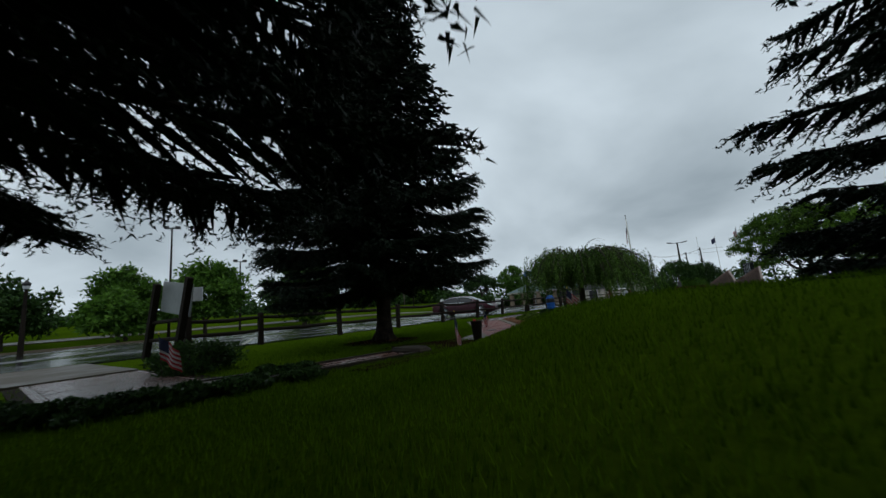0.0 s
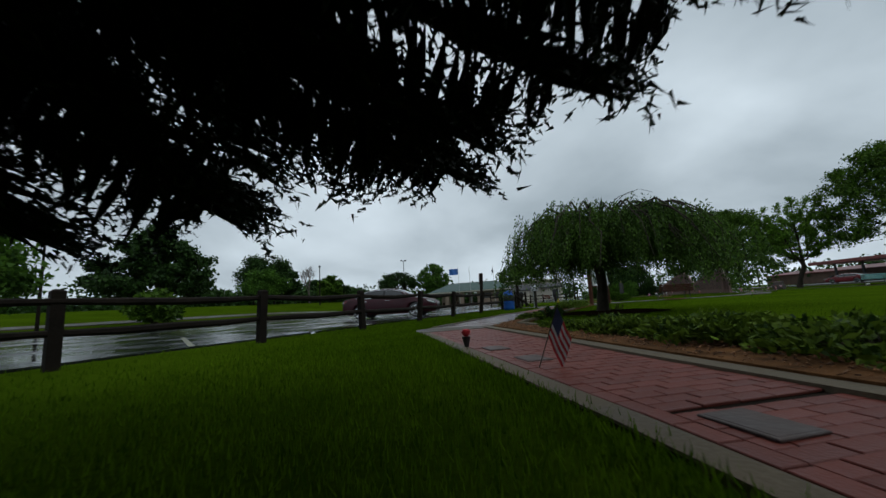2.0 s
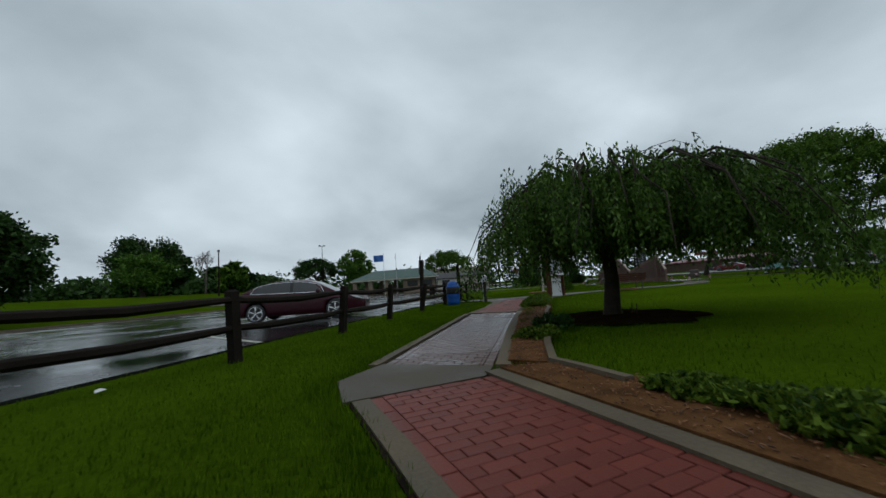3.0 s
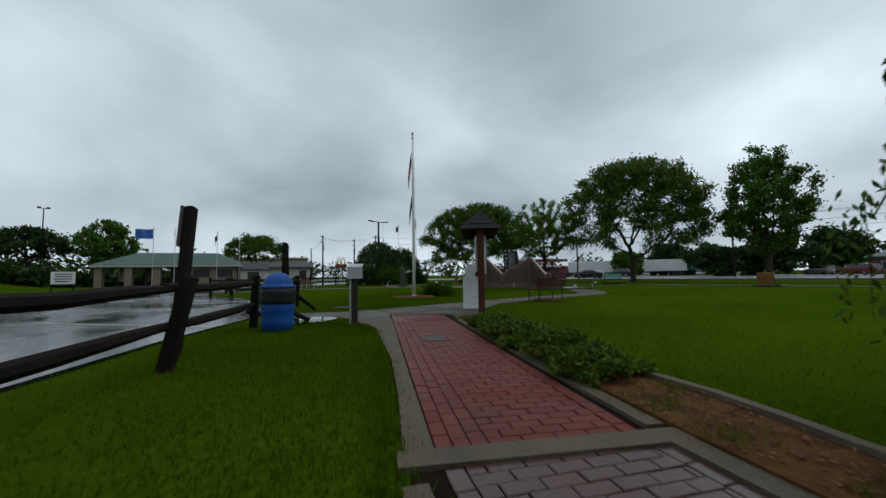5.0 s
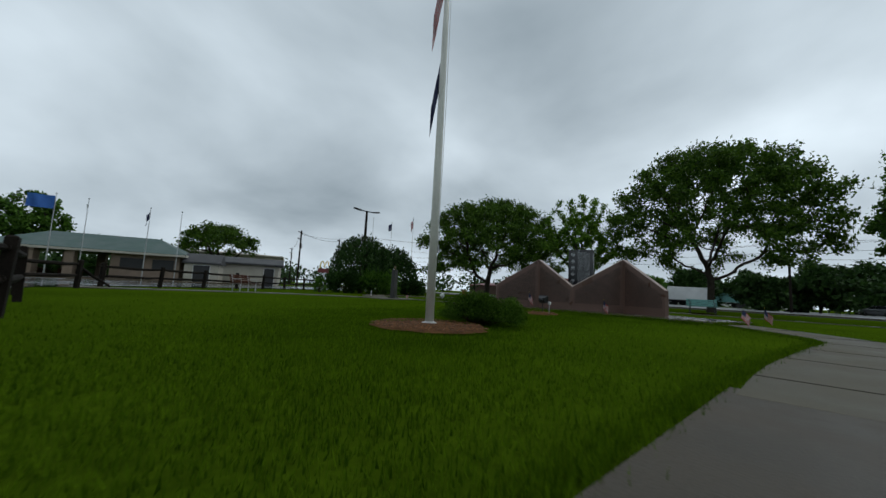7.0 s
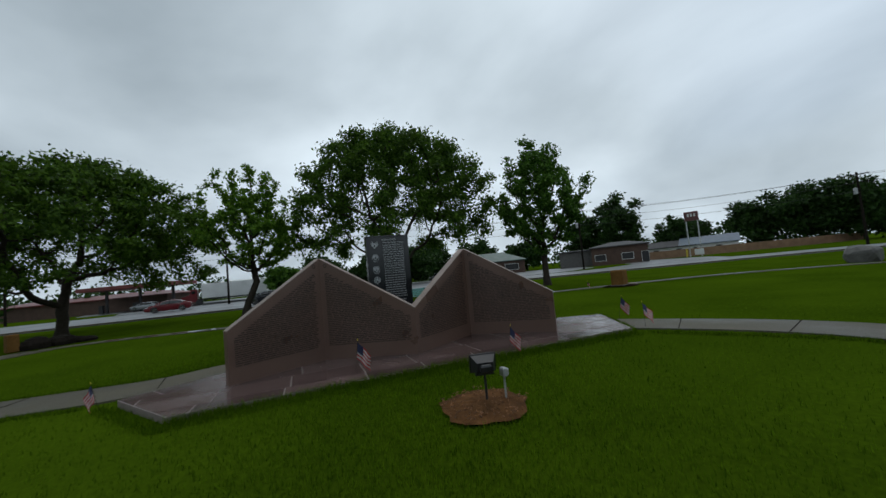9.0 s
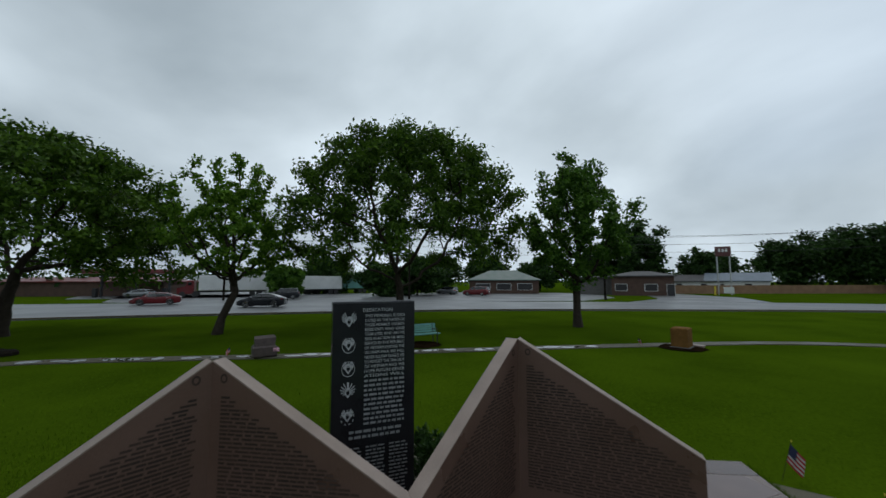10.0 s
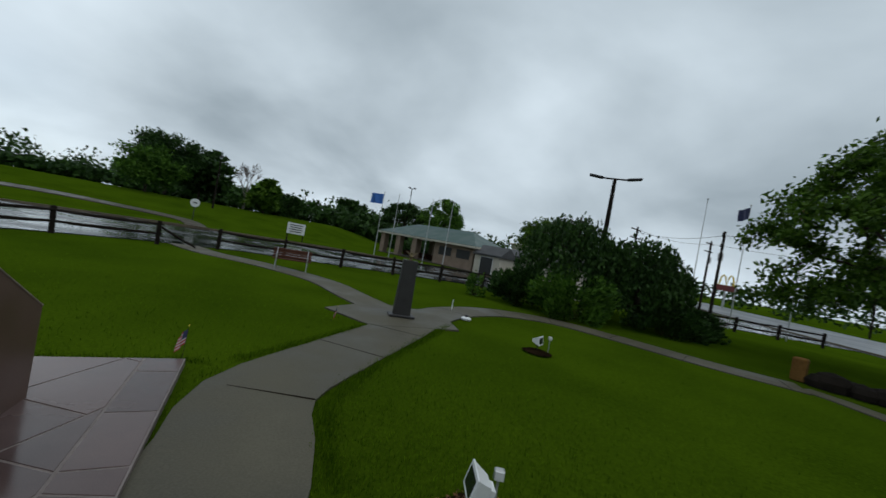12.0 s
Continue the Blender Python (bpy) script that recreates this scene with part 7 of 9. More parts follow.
# trees beyond the car park and the road
FAR = [
    ((-14.5, 71.5), 6.0, 3.6, M_maple, "light green bushy tree on the far bank"), ((-16.0, 37.2), 2.9, 1.6, M_locust, "low yellow-green tree at the car park edge"),
    ((-14.0, 80.0), 8.3, 3.6, M_dkleaf, "dark tree on the bank beyond the meadow"), ((-4.1, 81.0), 4.8, 2.2, M_locust, "light yellow-green tree on the far meadow"), ((-23.5, 31.0), 6.8, 3.4, M_maple, "light green tree at the car park edge"), ((-28.0, 27.0), 4.2, 2.4, M_maple, "small green tree at the car park edge"),
    ((-32.0, 33.0), 7.0, 3.0, M_maple, "green tree beyond the car park"), ((-38, 28), 6.0, 3.2, M_dkleaf, "dark tree beyond the car park"), ((-44, 20), 7.0, 3.4, M_maple, "green tree at the lot corner"),
    ((-2.6, 85), 3.6, 2.2, M_dkleaf, "round dark bush on the far meadow"),
    
    ((-15, 75), 9.0, 4.0, M_dkleaf, "dark tree in the far wood"), ((-8.4, 131), 9.0, 3.8, M_dkleaf, "tall dark tree rising from the far wood"),
    ((91, -52), 18.5, 6.5, M_dkleaf, "tall dark tree behind the shop"), ((98, -47), 14.5, 5.5, M_dkleaf, "dark tree behind the shop"), ((88, -70), 11.5, 4.4, M_dkleaf, "dark tree between the houses"), ((94, -85), 13.0, 5.5, M_dkleaf, "dark tree behind the houses"), ((78, -88), 14.0, 7.5, M_dkleaf, "broad dark green tree beyond the fence"), ((69, -92), 17.0, 9.5, M_dkleaf, "tall broad tree beyond the fence"), ((60, -95), 15, 8.5, M_dkleaf, "broad dark tree beyond the fence"), ((57, -103), 15, 7.0, M_dkleaf, "dark tree beside the long house"), ((46, -105), 17.5, 8.5, M_maple, "broad green tree behind the long house"), ((34, -107), 15, 8.0, M_dkleaf, "broad dark tree behind the long house"), ((20, -108), 15, 8, M_dkleaf, "dark tree behind the long house"),
    ((112, -20), 10.5, 6.0, M_dkleaf, "dark tree behind the restaurant"), ((118, -8), 10.0, 6.0, M_dkleaf, "dark tree behind the restaurant"), ((106, -33), 9.0, 5.0, M_dkleaf, "dark tree behind the shop"),
    ((92, 6), 8.2, 5.2, M_dkleaf, "dark round tree across the road"), ((88, 14), 6.6, 3.8, M_dkleaf, "dark green tree across the road"), ((110, 22), 8, 5, M_dkleaf, "dark tree across the road"), ((96, 30), 6, 3, M_maple, "green tree by the forecourt"),
]
for k, ((x, y), h, r, m, lab) in enumerate(FAR):
    d = math.hypot(x - 8, y - 20)
    n = int(3000 + 560 * r * r) if d < 60 else int(4000 + 120 * r * r)
    cl = umbrella(r, h * 0.42, h * 0.56, 60, 200 + k, 0.35, -0.8) if d < 60 else umbrella(r, h * 0.47, h * 0.5, 60, 200 + k, 0.3, -0.92)
    limb_tree("tree", (x, y, float(height(x, y)) - 0.1), lab, h, h * 0.22, 0.018 * h + 0.05, cl, n, 0.36 if d < 60 else 0.75, 0.26 if d < 60 else 0.6, m, 300 + k, clump_r=0.30 * r + 0.25, clump_flat=0.75, group="background trees")

rng = np.random.default_rng(61)
grown_tree("tree", (13.2, 103.0, -0.1), "flat-topped dark tree behind the shelter", [(0, 0, -0.1), (0, 0.1, 2.0), (0.1, 0, 3.6)], 0.3, dome(5.2, 9.8, 6.6, 4.6, 330, rng, 0.4), lambda p: 1.0, 7000, 0.5, 0.26, M_dkleaf, 401, group="background trees", step=0.6, kill=0.8, spread=0.4)
grown_tree("tree", (21.5, 98.0, -0.1), "rounded tree behind the shelter", [(0, 0, -0.1), (0, 0.1, 1.2), (0.1, 0, 2.4)], 0.28, egg(4.3, 2.4, 11.4, 420, rng, 1.2), lambda p: 1.0, 8000, 0.5, 0.3, M_maple, 402, group="background trees", step=0.6, kill=0.8, spread=0.4)
grown_tree("honey_locust", (39.2, 84.0, -0.1), "spreading locust beside the shelter", [(0, 0, -0.1), (0.1, 0.1, 1.0), (0.2, 0, 2.0)], 0.28, dome(5.4, 9.0, 5.6, 3.2, 380, rng, 2.0), lambda p: 1.0 if p[2] > 5.5 else 0.5, 9000, 0.42, 0.18, M_locust, 403, group="honey locusts", step=0.55, kill=0.75, spread=0.36)
grown_tree("tree", (-18.3, 42.9, -0.1), "broad dark tree beyond the car park", [(0, 0, -0.1), (0, 0.05, 0.7), (0.1, 0, 1.4)], 0.26, egg(4.6, 1.0, 8.8, 620, rng, 0.3, belly=0.38), lambda p: 1.0, 20000, 0.34, 0.22, M_dkleaf, 404, group="background trees", step=0.5, kill=0.65, spread=0.36)

# bare tree beyond the car park
bare = thing("bare_tree", (-8.0, 82.0, 2.2), "leafless grey tree beyond the car park", "tree")
g = Geo()
rn_ = random.Random(50)


def twig(p, d, length, r, depth):
    e = p + d * length
    m = p + d * length * 0.5 + Vector((rn_.uniform(-0.05, 0.05), rn_.uniform(-0.05, 0.05), 0.03)) * length
    g.tube([p, m, e], [r, r * 0.8, r * 0.6], 5, cap=False)
    if depth == 0:
        return
    for _ in range(3 if depth > 2 else 4):
        nd = (d + Vector((rn_.uniform(-0.6, 0.6), rn_.uniform(-0.6, 0.6), rn_.uniform(-0.05, 0.4)))).normalized()
        twig(p + d * length * rn_.uniform(0.55, 1.0), nd, length * rn_.uniform(0.6, 0.82), max(0.012, r * 0.55), depth - 1)


twig(Vector((0, 0, -0.2)), Vector((0.02, 0, 1)), 2.9, 0.17, 5)
part("branchwork", g, M_twig, bare)

# far woods all round
rng = np.random.default_rng(77)
C, A = [], []
for k in range(420):
    a = rng.uniform(math.radians(62), math.radians(205))
    if k % 3 == 0:
        a = rng.uniform(math.radians(-75), math.radians(62))
    d = rng.uniform(120, 190)
    x, y = 5 + d * math.cos(a), 20 + d * math.sin(a)
    h = rng.uniform(5, 11) if k % 3 else rng.uniform(5.5, 9.5)
    m = 90
    o = unit(rng.normal(size=(m, 3))) * (rng.uniform(0, 1, m) ** 0.4)[:, None] * np.array([4.5, 4.5, h * 0.5])
    C.append(np.array([x, y, h * 0.5 + float(height(x, y))]) + o)
    A.append(rng.normal(size=(m, 3)))
for k in range(150):
    t = k / 149
    base = np.array([-62 + 62 * t, 12 + 66 * t]) + np.array([-40.0, 44.0]) + rng.normal(size=2) * 2.5
    h = rng.uniform(2.0, 4.0)
    m = 110
    o = unit(rng.normal(size=(m, 3))) * (rng.uniform(0, 1, m) ** 0.4)[:, None] * np.array([2.6, 2.6, h * 0.5])
    C.append(np.array([base[0], base[1], h * 0.45 + float(height(base[0], base[1]))]) + o)
    A.append(rng.normal(size=(m, 3)))
for k in range(110):
    t = k / 109
    base = np.array([-34 + 50 * t, 108 + 18 * t]) + rng.normal(size=2) * 3.0
    h = rng.uniform(3.5, 6.0)
    m = 100
    o = unit(rng.normal(size=(m, 3))) * (rng.uniform(0, 1, m) ** 0.4)[:, None] * np.array([2.8, 2.8, h * 0.5])
    C.append(np.array([base[0], base[1], h * 0.45 + float(height(base[0], base[1]))]) + o)
    A.append(rng.normal(size=(m, 3)))
for k in range(40):
    t = k / 39
    base = np.array([-2 + 32 * t, 99 - 7 * t]) + rng.normal(size=2) * 1.0
    h = rng.uniform(2.0, 3.2)
    m = 100
    o = unit(rng.normal(size=(m, 3))) * (rng.uniform(0, 1, m) ** 0.4)[:, None] * np.array([1.6, 1.6, h * 0.5])
    C.append(np.array([base[0], base[1], h * 0.45 + float(height(base[0], base[1]))]) + o)
    A.append(rng.normal(size=(m, 3)))
wd = part("far_woods", quad_mesh("far_woods", leaves(np.concatenate(C), np.concatenate(A), 1.15, 0.8, rng, 0.2), M_dkleaf), None, None)
tagged(wd, "distant belt of dark green woods and scrub", "woods", kind="stuff")

# ---- cars ----


def car(name, at, turn, paint, label, length=4.85, wid=1.82, hgt=1.45, boot=True, group="cars"):
    """A saloon: lofted lower body, cabin with glass, wheels, lamps and trim."""
    t = thing(name, at, label, "car", group, turn)
    L, W = length, wid / 2
    # stations: x, half width, sill, belt (hood or boot height)
    S = [(-0.5, 0.62, 0.42, 0.72), (-0.485, 0.80, 0.30, 0.90), (-0.43, 0.93, 0.24, 1.01), (-0.33, 0.985, 0.20, 1.03), (-0.2, 1.0, 0.19, 1.0), (0.0, 1.0, 0.19, 0.97), (0.17, 1.0, 0.19, 0.955), (0.27, 0.985, 0.2, 0.93), (0.38, 0.94, 0.22, 0.84), (0.45, 0.86, 0.24, 0.74), (0.485, 0.74, 0.27, 0.64), (0.5, 0.58, 0.36, 0.55)]
    g = Geo()
    ring = 14
    vs = []
    k = hgt / 1.45
    for x, w, lo, hi in S:
        w *= W
        lo, hi = lo * k, hi * k
        prof = [(0, lo), (w * 0.8, lo), (w * 0.95, lo + 0.06), (w, lo + (hi - lo) * 0.4), (w * 0.985, lo + (hi - lo) * 0.72), (w * 0.93, hi - 0.04), (w * 0.84, hi), (0, hi + 0.025)]
        pts = prof + [(-a, b) for a, b in prof[-2:0:-1]]
        vs += [(x * L, a, b) for a, b in pts]
    for i in range(len(S) - 1):
        for j in range(ring):
            a, b = i * ring + j, i * ring + (j + 1) % ring
            g.f.append((a, b, b + ring, a + ring))
            g.mi.append(0)
    g.v = vs
    g.f += [tuple(range(ring)), tuple(range(len(vs) - 1, len(vs) - ring - 1, -1))]
    g.mi += [0, 0]
    body_ = part("body", g, paint, t, smooth=True)
    # cabin: x of base, x of top at four corners
    if boot:
        B = [(-0.40, -0.235), (-0.17, -0.15), (0.02, 0.01), (0.25, 0.10)]
    else:
        B = [(-0.485, -0.43), (-0.22, -0.2), (0.02, 0.01), (0.25, 0.11)]
    zb, zt, wb, wt_ = 0.96 * k, hgt, 0.86 * W, 0.66 * W
    roof = Geo()
    xs = [B[0][1] * L, (B[0][1] + B[3][1]) / 2 * L - 0.1, B[3][1] * L]
    roof.add([(xs[0], -wt_ * 0.9, zt - 0.045), (xs[1], -wt_, zt - 0.02), (xs[2], -wt_ * 0.95, zt - 0.05), (xs[0], 0, zt - 0.015), (xs[1], 0, zt + 0.012), (xs[2], 0, zt - 0.015), (xs[0], wt_ * 0.9, zt - 0.045), (xs[1], wt_, zt - 0.02), (xs[2], wt_ * 0.95, zt - 0.05)], [(0, 1, 4, 3), (1, 2, 5, 4), (3, 4, 7, 6), (4, 5, 8, 7)])
    for s in (1, -1):
        roof.add([(B[0][0] * L, s * wb * 0.9, zb), (B[0][1] * L, s * wt_ * 0.9, zt - 0.045), (B[0][1] * L + 0.16, s * wt_ * 0.94, zt - 0.05), (B[0][0] * L + 0.5, s * wb, zb)], [(0, 1, 2, 3)])
        roof.add([(B[2][0] * L - 0.05, s * (wb + 0.006), zb), (B[2][1] * L - 0.04, s * (wt_ + 0.004), zt - 0.05), (B[2][1] * L + 0.02, s * (wt_ + 0.004), zt - 0.05), (B[2][0] * L + 0.04, s * (wb + 0.006), zb)], [(0, 1, 2, 3)])
        roof.add([(B[3][0] * L, s * wb * 0.93, zb), (B[3][1] * L, s * wt_ * 0.95, zt - 0.05), (B[3][1] * L - 0.07, s * wt_ * 0.96, zt - 0.05), (B[3][0] * L - 0.1, s * wb * 0.95, zb)], [(0, 1, 2, 3)])
    part("roof", roof, paint, t, smooth=False)
    for s in (1, -1):
        sg = Geo().add([(B[0][0] * L + 0.3, s * wb * 0.97, zb), (B[0][1] * L + 0.06, s * wt_ * 0.93, zt - 0.06), (B[3][1] * L - 0.04, s * wt_ * 0.95, zt - 0.06), (B[3][0] * L - 0.06, s * wb * 0.95, zb)], [(0, 1, 2, 3)])
        part("side_window", sg, M_glass, t)
        part("window_trim", Geo().tube([(B[0][0] * L + 0.3, s * wb * 0.985, zb + 0.005), (B[0][1] * L + 0.02, s * wt_ * 0.96, zt - 0.06), (B[2][1] * L, s * (wt_ + 0.012), zt - 0.05), (B[3][1] * L, s * wt_ * 0.98, zt - 0.07)], 0.014, 5), M_chrome, t, "thin chrome window strip")
        part("mirror", Geo().box((B[3][0] * L - 0.28, s * (W + 0.05), zb + 0.05), (0.12, 0.2, 0.13), bevel=0.03), paint, t)
        for xx in (-0.12, 0.1):
            part("door_handle", Geo().box((xx * L, s * (W * 0.985), 0.86 * k), (0.2, 0.03, 0.025), bevel=0.008), M_chrome, t)
        hl = Geo().add([(0.495 * L, s * W * 0.55, 0.56 * k), (0.455 * L, s * W * 0.85, 0.60 * k), (0.39 * L, s * W * 0.955, 0.72 * k), (0.46 * L, s * W * 0.8, 0.715 * k), (0.49 * L, s * W * 0.6, 0.66 * k)], [(0, 1, 2, 3, 4)])
        for q in range(len(hl.v)):
            hl.v[q] = (hl.v[q][0] + 0.02, hl.v[q][1] * 1.012, hl.v[q][2])
        part("headlight", hl, M_lamp, t, "clear headlight")
        tl = Geo().add([(-0.5 * L - 0.005, s * W * 0.5, 0.72 * k), (-0.487 * L - 0.01, s * W * 0.86, 0.74 * k), (-0.43 * L, s * W * 0.965, 0.82 * k), (-0.45 * L - 0.01, s * W * 0.9, 0.92 * k), (-0.488 * L - 0.012, s * W * 0.6, 0.88 * k)], [(0, 1, 2, 3, 4)])
        part("tail_light", tl, M_tail, t, "red tail light")
        for x in (-0.285 * L, 0.285 * L):
            wh = part("wheel", Geo().tube([(x, s * (W - 0.23), 0.335), (x, s * (W - 0.215), 0.335), (x, s * (W - 0.02), 0.335), (x, s * (W + 0.005), 0.335)], [0.29, 0.33, 0.335, 0.27], 24), M_rubber, t, "black tyre")
            rim = Geo().tube([(x, s * (W - 0.04), 0.335), (x, s * (W + 0.008), 0.335)], [0.22, 0.235], 24)
            part("rim_well", rim, M_blackmetal, wh)
            sp_ = Geo()
            for q in range(5):
                a = 2 * math.pi * q / 5
                for off in (-0.13, 0.13):
                    sp_.box((x + 0.125 * math.cos(a + off * 0.6), s * (W + 0.012), 0.335 + 0.125 * math.sin(a + off * 0.6)), (0.2, 0.02, 0.032), pose(0, 0, 0, 0, -math.degrees(a + off * 0.35), 0))
            sp_.tube([(x, s * (W + 0.0), 0.335), (x, s * (W + 0.024), 0.335)], 0.045, 12)
            for q in range(20):
                a0 = 2 * math.pi * q / 20
                sp_.box((x + 0.228 * math.cos(a0), s * (W + 0.01), 0.335 + 0.228 * math.sin(a0)), (0.02, 0.02, 0.075), pose(0, 0, 0, 0, -math.degrees(a0), 0))
            part("spokes", sp_, M_chrome, wh, "bright alloy spokes")
    part("windscreen", Geo().add([(B[3][0] * L, -wb * 0.92, zb + 0.005), (B[3][0] * L, wb * 0.92, zb + 0.005), (B[3][1] * L, wt_ * 0.93, zt - 0.045), (B[3][1] * L, -wt_ * 0.93, zt - 0.045)], [(0, 1, 2, 3)]), M_glass, t)
    part("rear_window", Geo().add([(B[0][0] * L, -wb * 0.88, zb + 0.005), (B[0][0] * L, wb * 0.88, zb + 0.005), (B[0][1] * L, wt_ * 0.88, zt - 0.04), (B[0][1] * L, -wt_ * 0.88, zt - 0.04)], [(3, 2, 1, 0)]), M_glass, t)
    part("grille", Geo().box((0.497 * L, 0, 0.5 * k), (0.03, W * 1.0, 0.16), bevel=0.01), M_blackmetal, t)
    part("number_plate", Geo().box((-0.503 * L, 0, 0.72 * k), (0.015, 0.3, 0.15), bevel=0.003), M_pale, t)
    part("underbody", Geo().box((0, 0, 0.22), (L * 0.9, W * 1.7, 0.1)), M_dark, t)
    return t


def saloon(name, at, turn, paint, label, length=4.85, wid=1.84, hgt=1.465, group="cars"):
    """A modern saloon: lofted body with wheel arches, an arched cabin with glass between its pillars, wheels, lamps and trim."""
    t = thing(name, at, label, "car", group, turn)
    L, W, k = length, wid / 2, hgt / 1.465
    curve = lambda *p: (lambda u: float(np.interp(u, [q[0] for q in p], [q[1] for q in p])))
    wide = curve((-0.5, 0.70), (-0.49, 0.80), (-0.46, 0.88), (-0.40, 0.95), (-0.3, 0.99), (-0.1, 1.0), (0.2, 1.0), (0.3, 0.985), (0.38, 0.95), (0.44, 0.87), (0.48, 0.74), (0.5, 0.56))
    sill = curve((-0.5, 0.42), (-0.48, 0.30), (-0.42, 0.22), (-0.3, 0.19), (0.3, 0.19), (0.42, 0.2), (0.48, 0.23), (0.5, 0.30))
    belt = curve((-0.5, 0.84), (-0.49, 0.95), (-0.46, 1.01), (-0.4, 1.03), (-0.25, 1.0), (0.0, 0.965), (0.2, 0.95), (0.3, 0.93), (0.38, 0.87), (0.44, 0.79), (0.48, 0.70), (0.5, 0.58))
    wheels = (-0.292 * L, 0.288 * L)
    n = 96
    us = [-0.5 + i / n for i in range(n + 1)]
    g = Geo()
    ring = None
    for u in us:
        x, w, hi, lo = u * L, wide(u) * W, belt(u) * k, sill(u) * k
        for xw in wheels:
            if abs(x - xw) < 0.385:
                lo = max(lo, 0.33 + math.sqrt(0.385 ** 2 - (x - xw) ** 2))
        lo = min(lo, hi - 0.08)
        side_ = [(0, lo), (w * 0.86, lo), (w * 0.955, lo + 0.015)]
        for f, q in ((0.25, 0.99), (0.5, 1.0), (0.66, 0.995), (0.74, 0.985), (0.9, 0.95)):
            z = 0.19 * k + (hi - 0.19 * k) * f
            side_.append((w * q, max(z, lo + 0.02 + 0.01 * f)))
        side_ += [(w * 0.9, hi - 0.012), (w * 0.82, hi + 0.005), (w * 0.45, hi + 0.025), (0, hi + 0.032)]
        pts = side_ + [(-a, b) for a, b in side_[-2:0:-1]]
        ring = len(pts)
        g.v += [(x, a, b) for a, b in pts]
    for i in range(n):
        for j in range(ring):
            a, b = i * ring + j, i * ring + (j + 1) % ring
            g.f.append((a, b, b + ring, a + ring))
    g.f += [tuple(range(ring)), tuple(range(len(g.v) - 1, len(g.v) - ring - 1, -1))]
    g.mi = [0] * len(g.f)
    part("body", g, paint, t, smooth=True)
    # cabin
    roofline = curve((-0.43, 1.0), (-0.40, 1.07), (-0.35, 1.19), (-0.29, 1.315), (-0.22, 1.405), (-0.14, 1.45), (-0.05, 1.465), (0.02, 1.455), (0.08, 1.42), (0.13, 1.345), (0.18, 1.24), (0.24, 1.09), (0.29, 0.955))
    m = 60
    cu = [-0.43 + 0.72 * i / m for i in range(m + 1)]
    prof = ((0.0, 0.89), (0.3, 0.86), (0.6, 0.81), (0.84, 0.745), (0.95, 0.66), (1.0, 0.45), (1.0, 0.0))
    grid = []
    for u in cu:
        zb, zt = belt(u) * k + 0.004, max(roofline(u) * k, belt(u) * k + 0.012)
        h = zt - zb
        flat = 1 - min(1.0, h / 0.3)
        grid.append([(u * L, W * wide(u) * (q + (0.86 - q) * flat * (0 if q < 0.5 else 1)), zb + h * (f if q else 1.02)) for f, q in prof])
    pieces = {}
    for i in range(m):
        u = (cu[i] + cu[i + 1]) / 2
        for j in range(len(prof) - 1):
            if j >= 4:
                what = "windscreen" if u > 0.095 else "rear_window" if u < -0.235 and u > -0.40 else "roof"
            elif j < 3 and -0.345 < u < 0.205 - 0.03 * j:
                what = "door_pillar" if -0.045 < u < -0.02 else "front_side_window" if u > -0.04 else "rear_side_window" if u > -0.345 + 0.035 * j else "roof"
            else:
                what = "roof"
            for s in (1, -1):
                key = what if what in ("roof", "windscreen", "rear_window") else what + ("_l" if s > 0 else "_r")
                q = [grid[i][j], grid[i + 1][j], grid[i + 1][j + 1], grid[i][j + 1]]
                q = [(x, s * y, z) for x, y, z in q]
                pieces.setdefault(key, Geo()).add(q if s > 0 else q[::-1], [(0, 1, 2, 3)])
    for key, geo in pieces.items():
        plain = key[:-2] if key[-2:] in ("_l", "_r") else key
        part(plain, geo, paint if plain == "roof" else M_blackmetal if plain == "door_pillar" else M_glass, t, smooth=plain != "door_pillar")
    for s in (1, -1):
        up = [(grid[i][3][0], s * (grid[i][3][1] + 0.006), grid[i][3][2]) for i in range(10, 51, 2)]
        down = [(grid[i][0][0], s * (grid[i][0][1] + 0.006), grid[i][0][2] + 0.008) for i in range(53, 5, -3)]
        part("window_trim", Geo().tube(up + down + up[:1], 0.013, 5, cap=False), M_chrome, t, "thin chrome window strip")
        part("mirror", Geo().box((0.175 * L, s * (W + 0.07), 1.0 * k), (0.14, 0.2, 0.14), bevel=0.04), paint, t)
        for xx in (-0.235, 0.0):
            part("door_handle", Geo().box((xx * L, s * (W * 0.985), 0.86 * k), (0.2, 0.03, 0.028), bevel=0.008), M_chrome, t)
        lamp = [(0.497, 0.60, 0.60), (0.478, 0.79, 0.62), (0.44, 0.90, 0.68), (0.40, 0.945, 0.775), (0.435, 0.885, 0.785), (0.475, 0.76, 0.715)]
        part("headlight", Geo().add([(a * L + 0.012, s * b * W * 1.015, c * k) for a, b, c in (lamp if s > 0 else lamp[::-1])], [tuple(range(6))]), M_lamp, t, "clear headlight")
        tail = [(-0.499, 0.55, 0.80), (-0.488, 0.84, 0.80), (-0.44, 0.935, 0.86), (-0.43, 0.93, 0.95), (-0.475, 0.82, 0.975), (-0.494, 0.6, 0.92)]
        part("tail_light", Geo().add([(a * L - 0.012, s * b * W * 1.015, c * k) for a, b, c in (tail[::-1] if s > 0 else tail)], [tuple(range(6))]), M_tail, t, "red tail light")
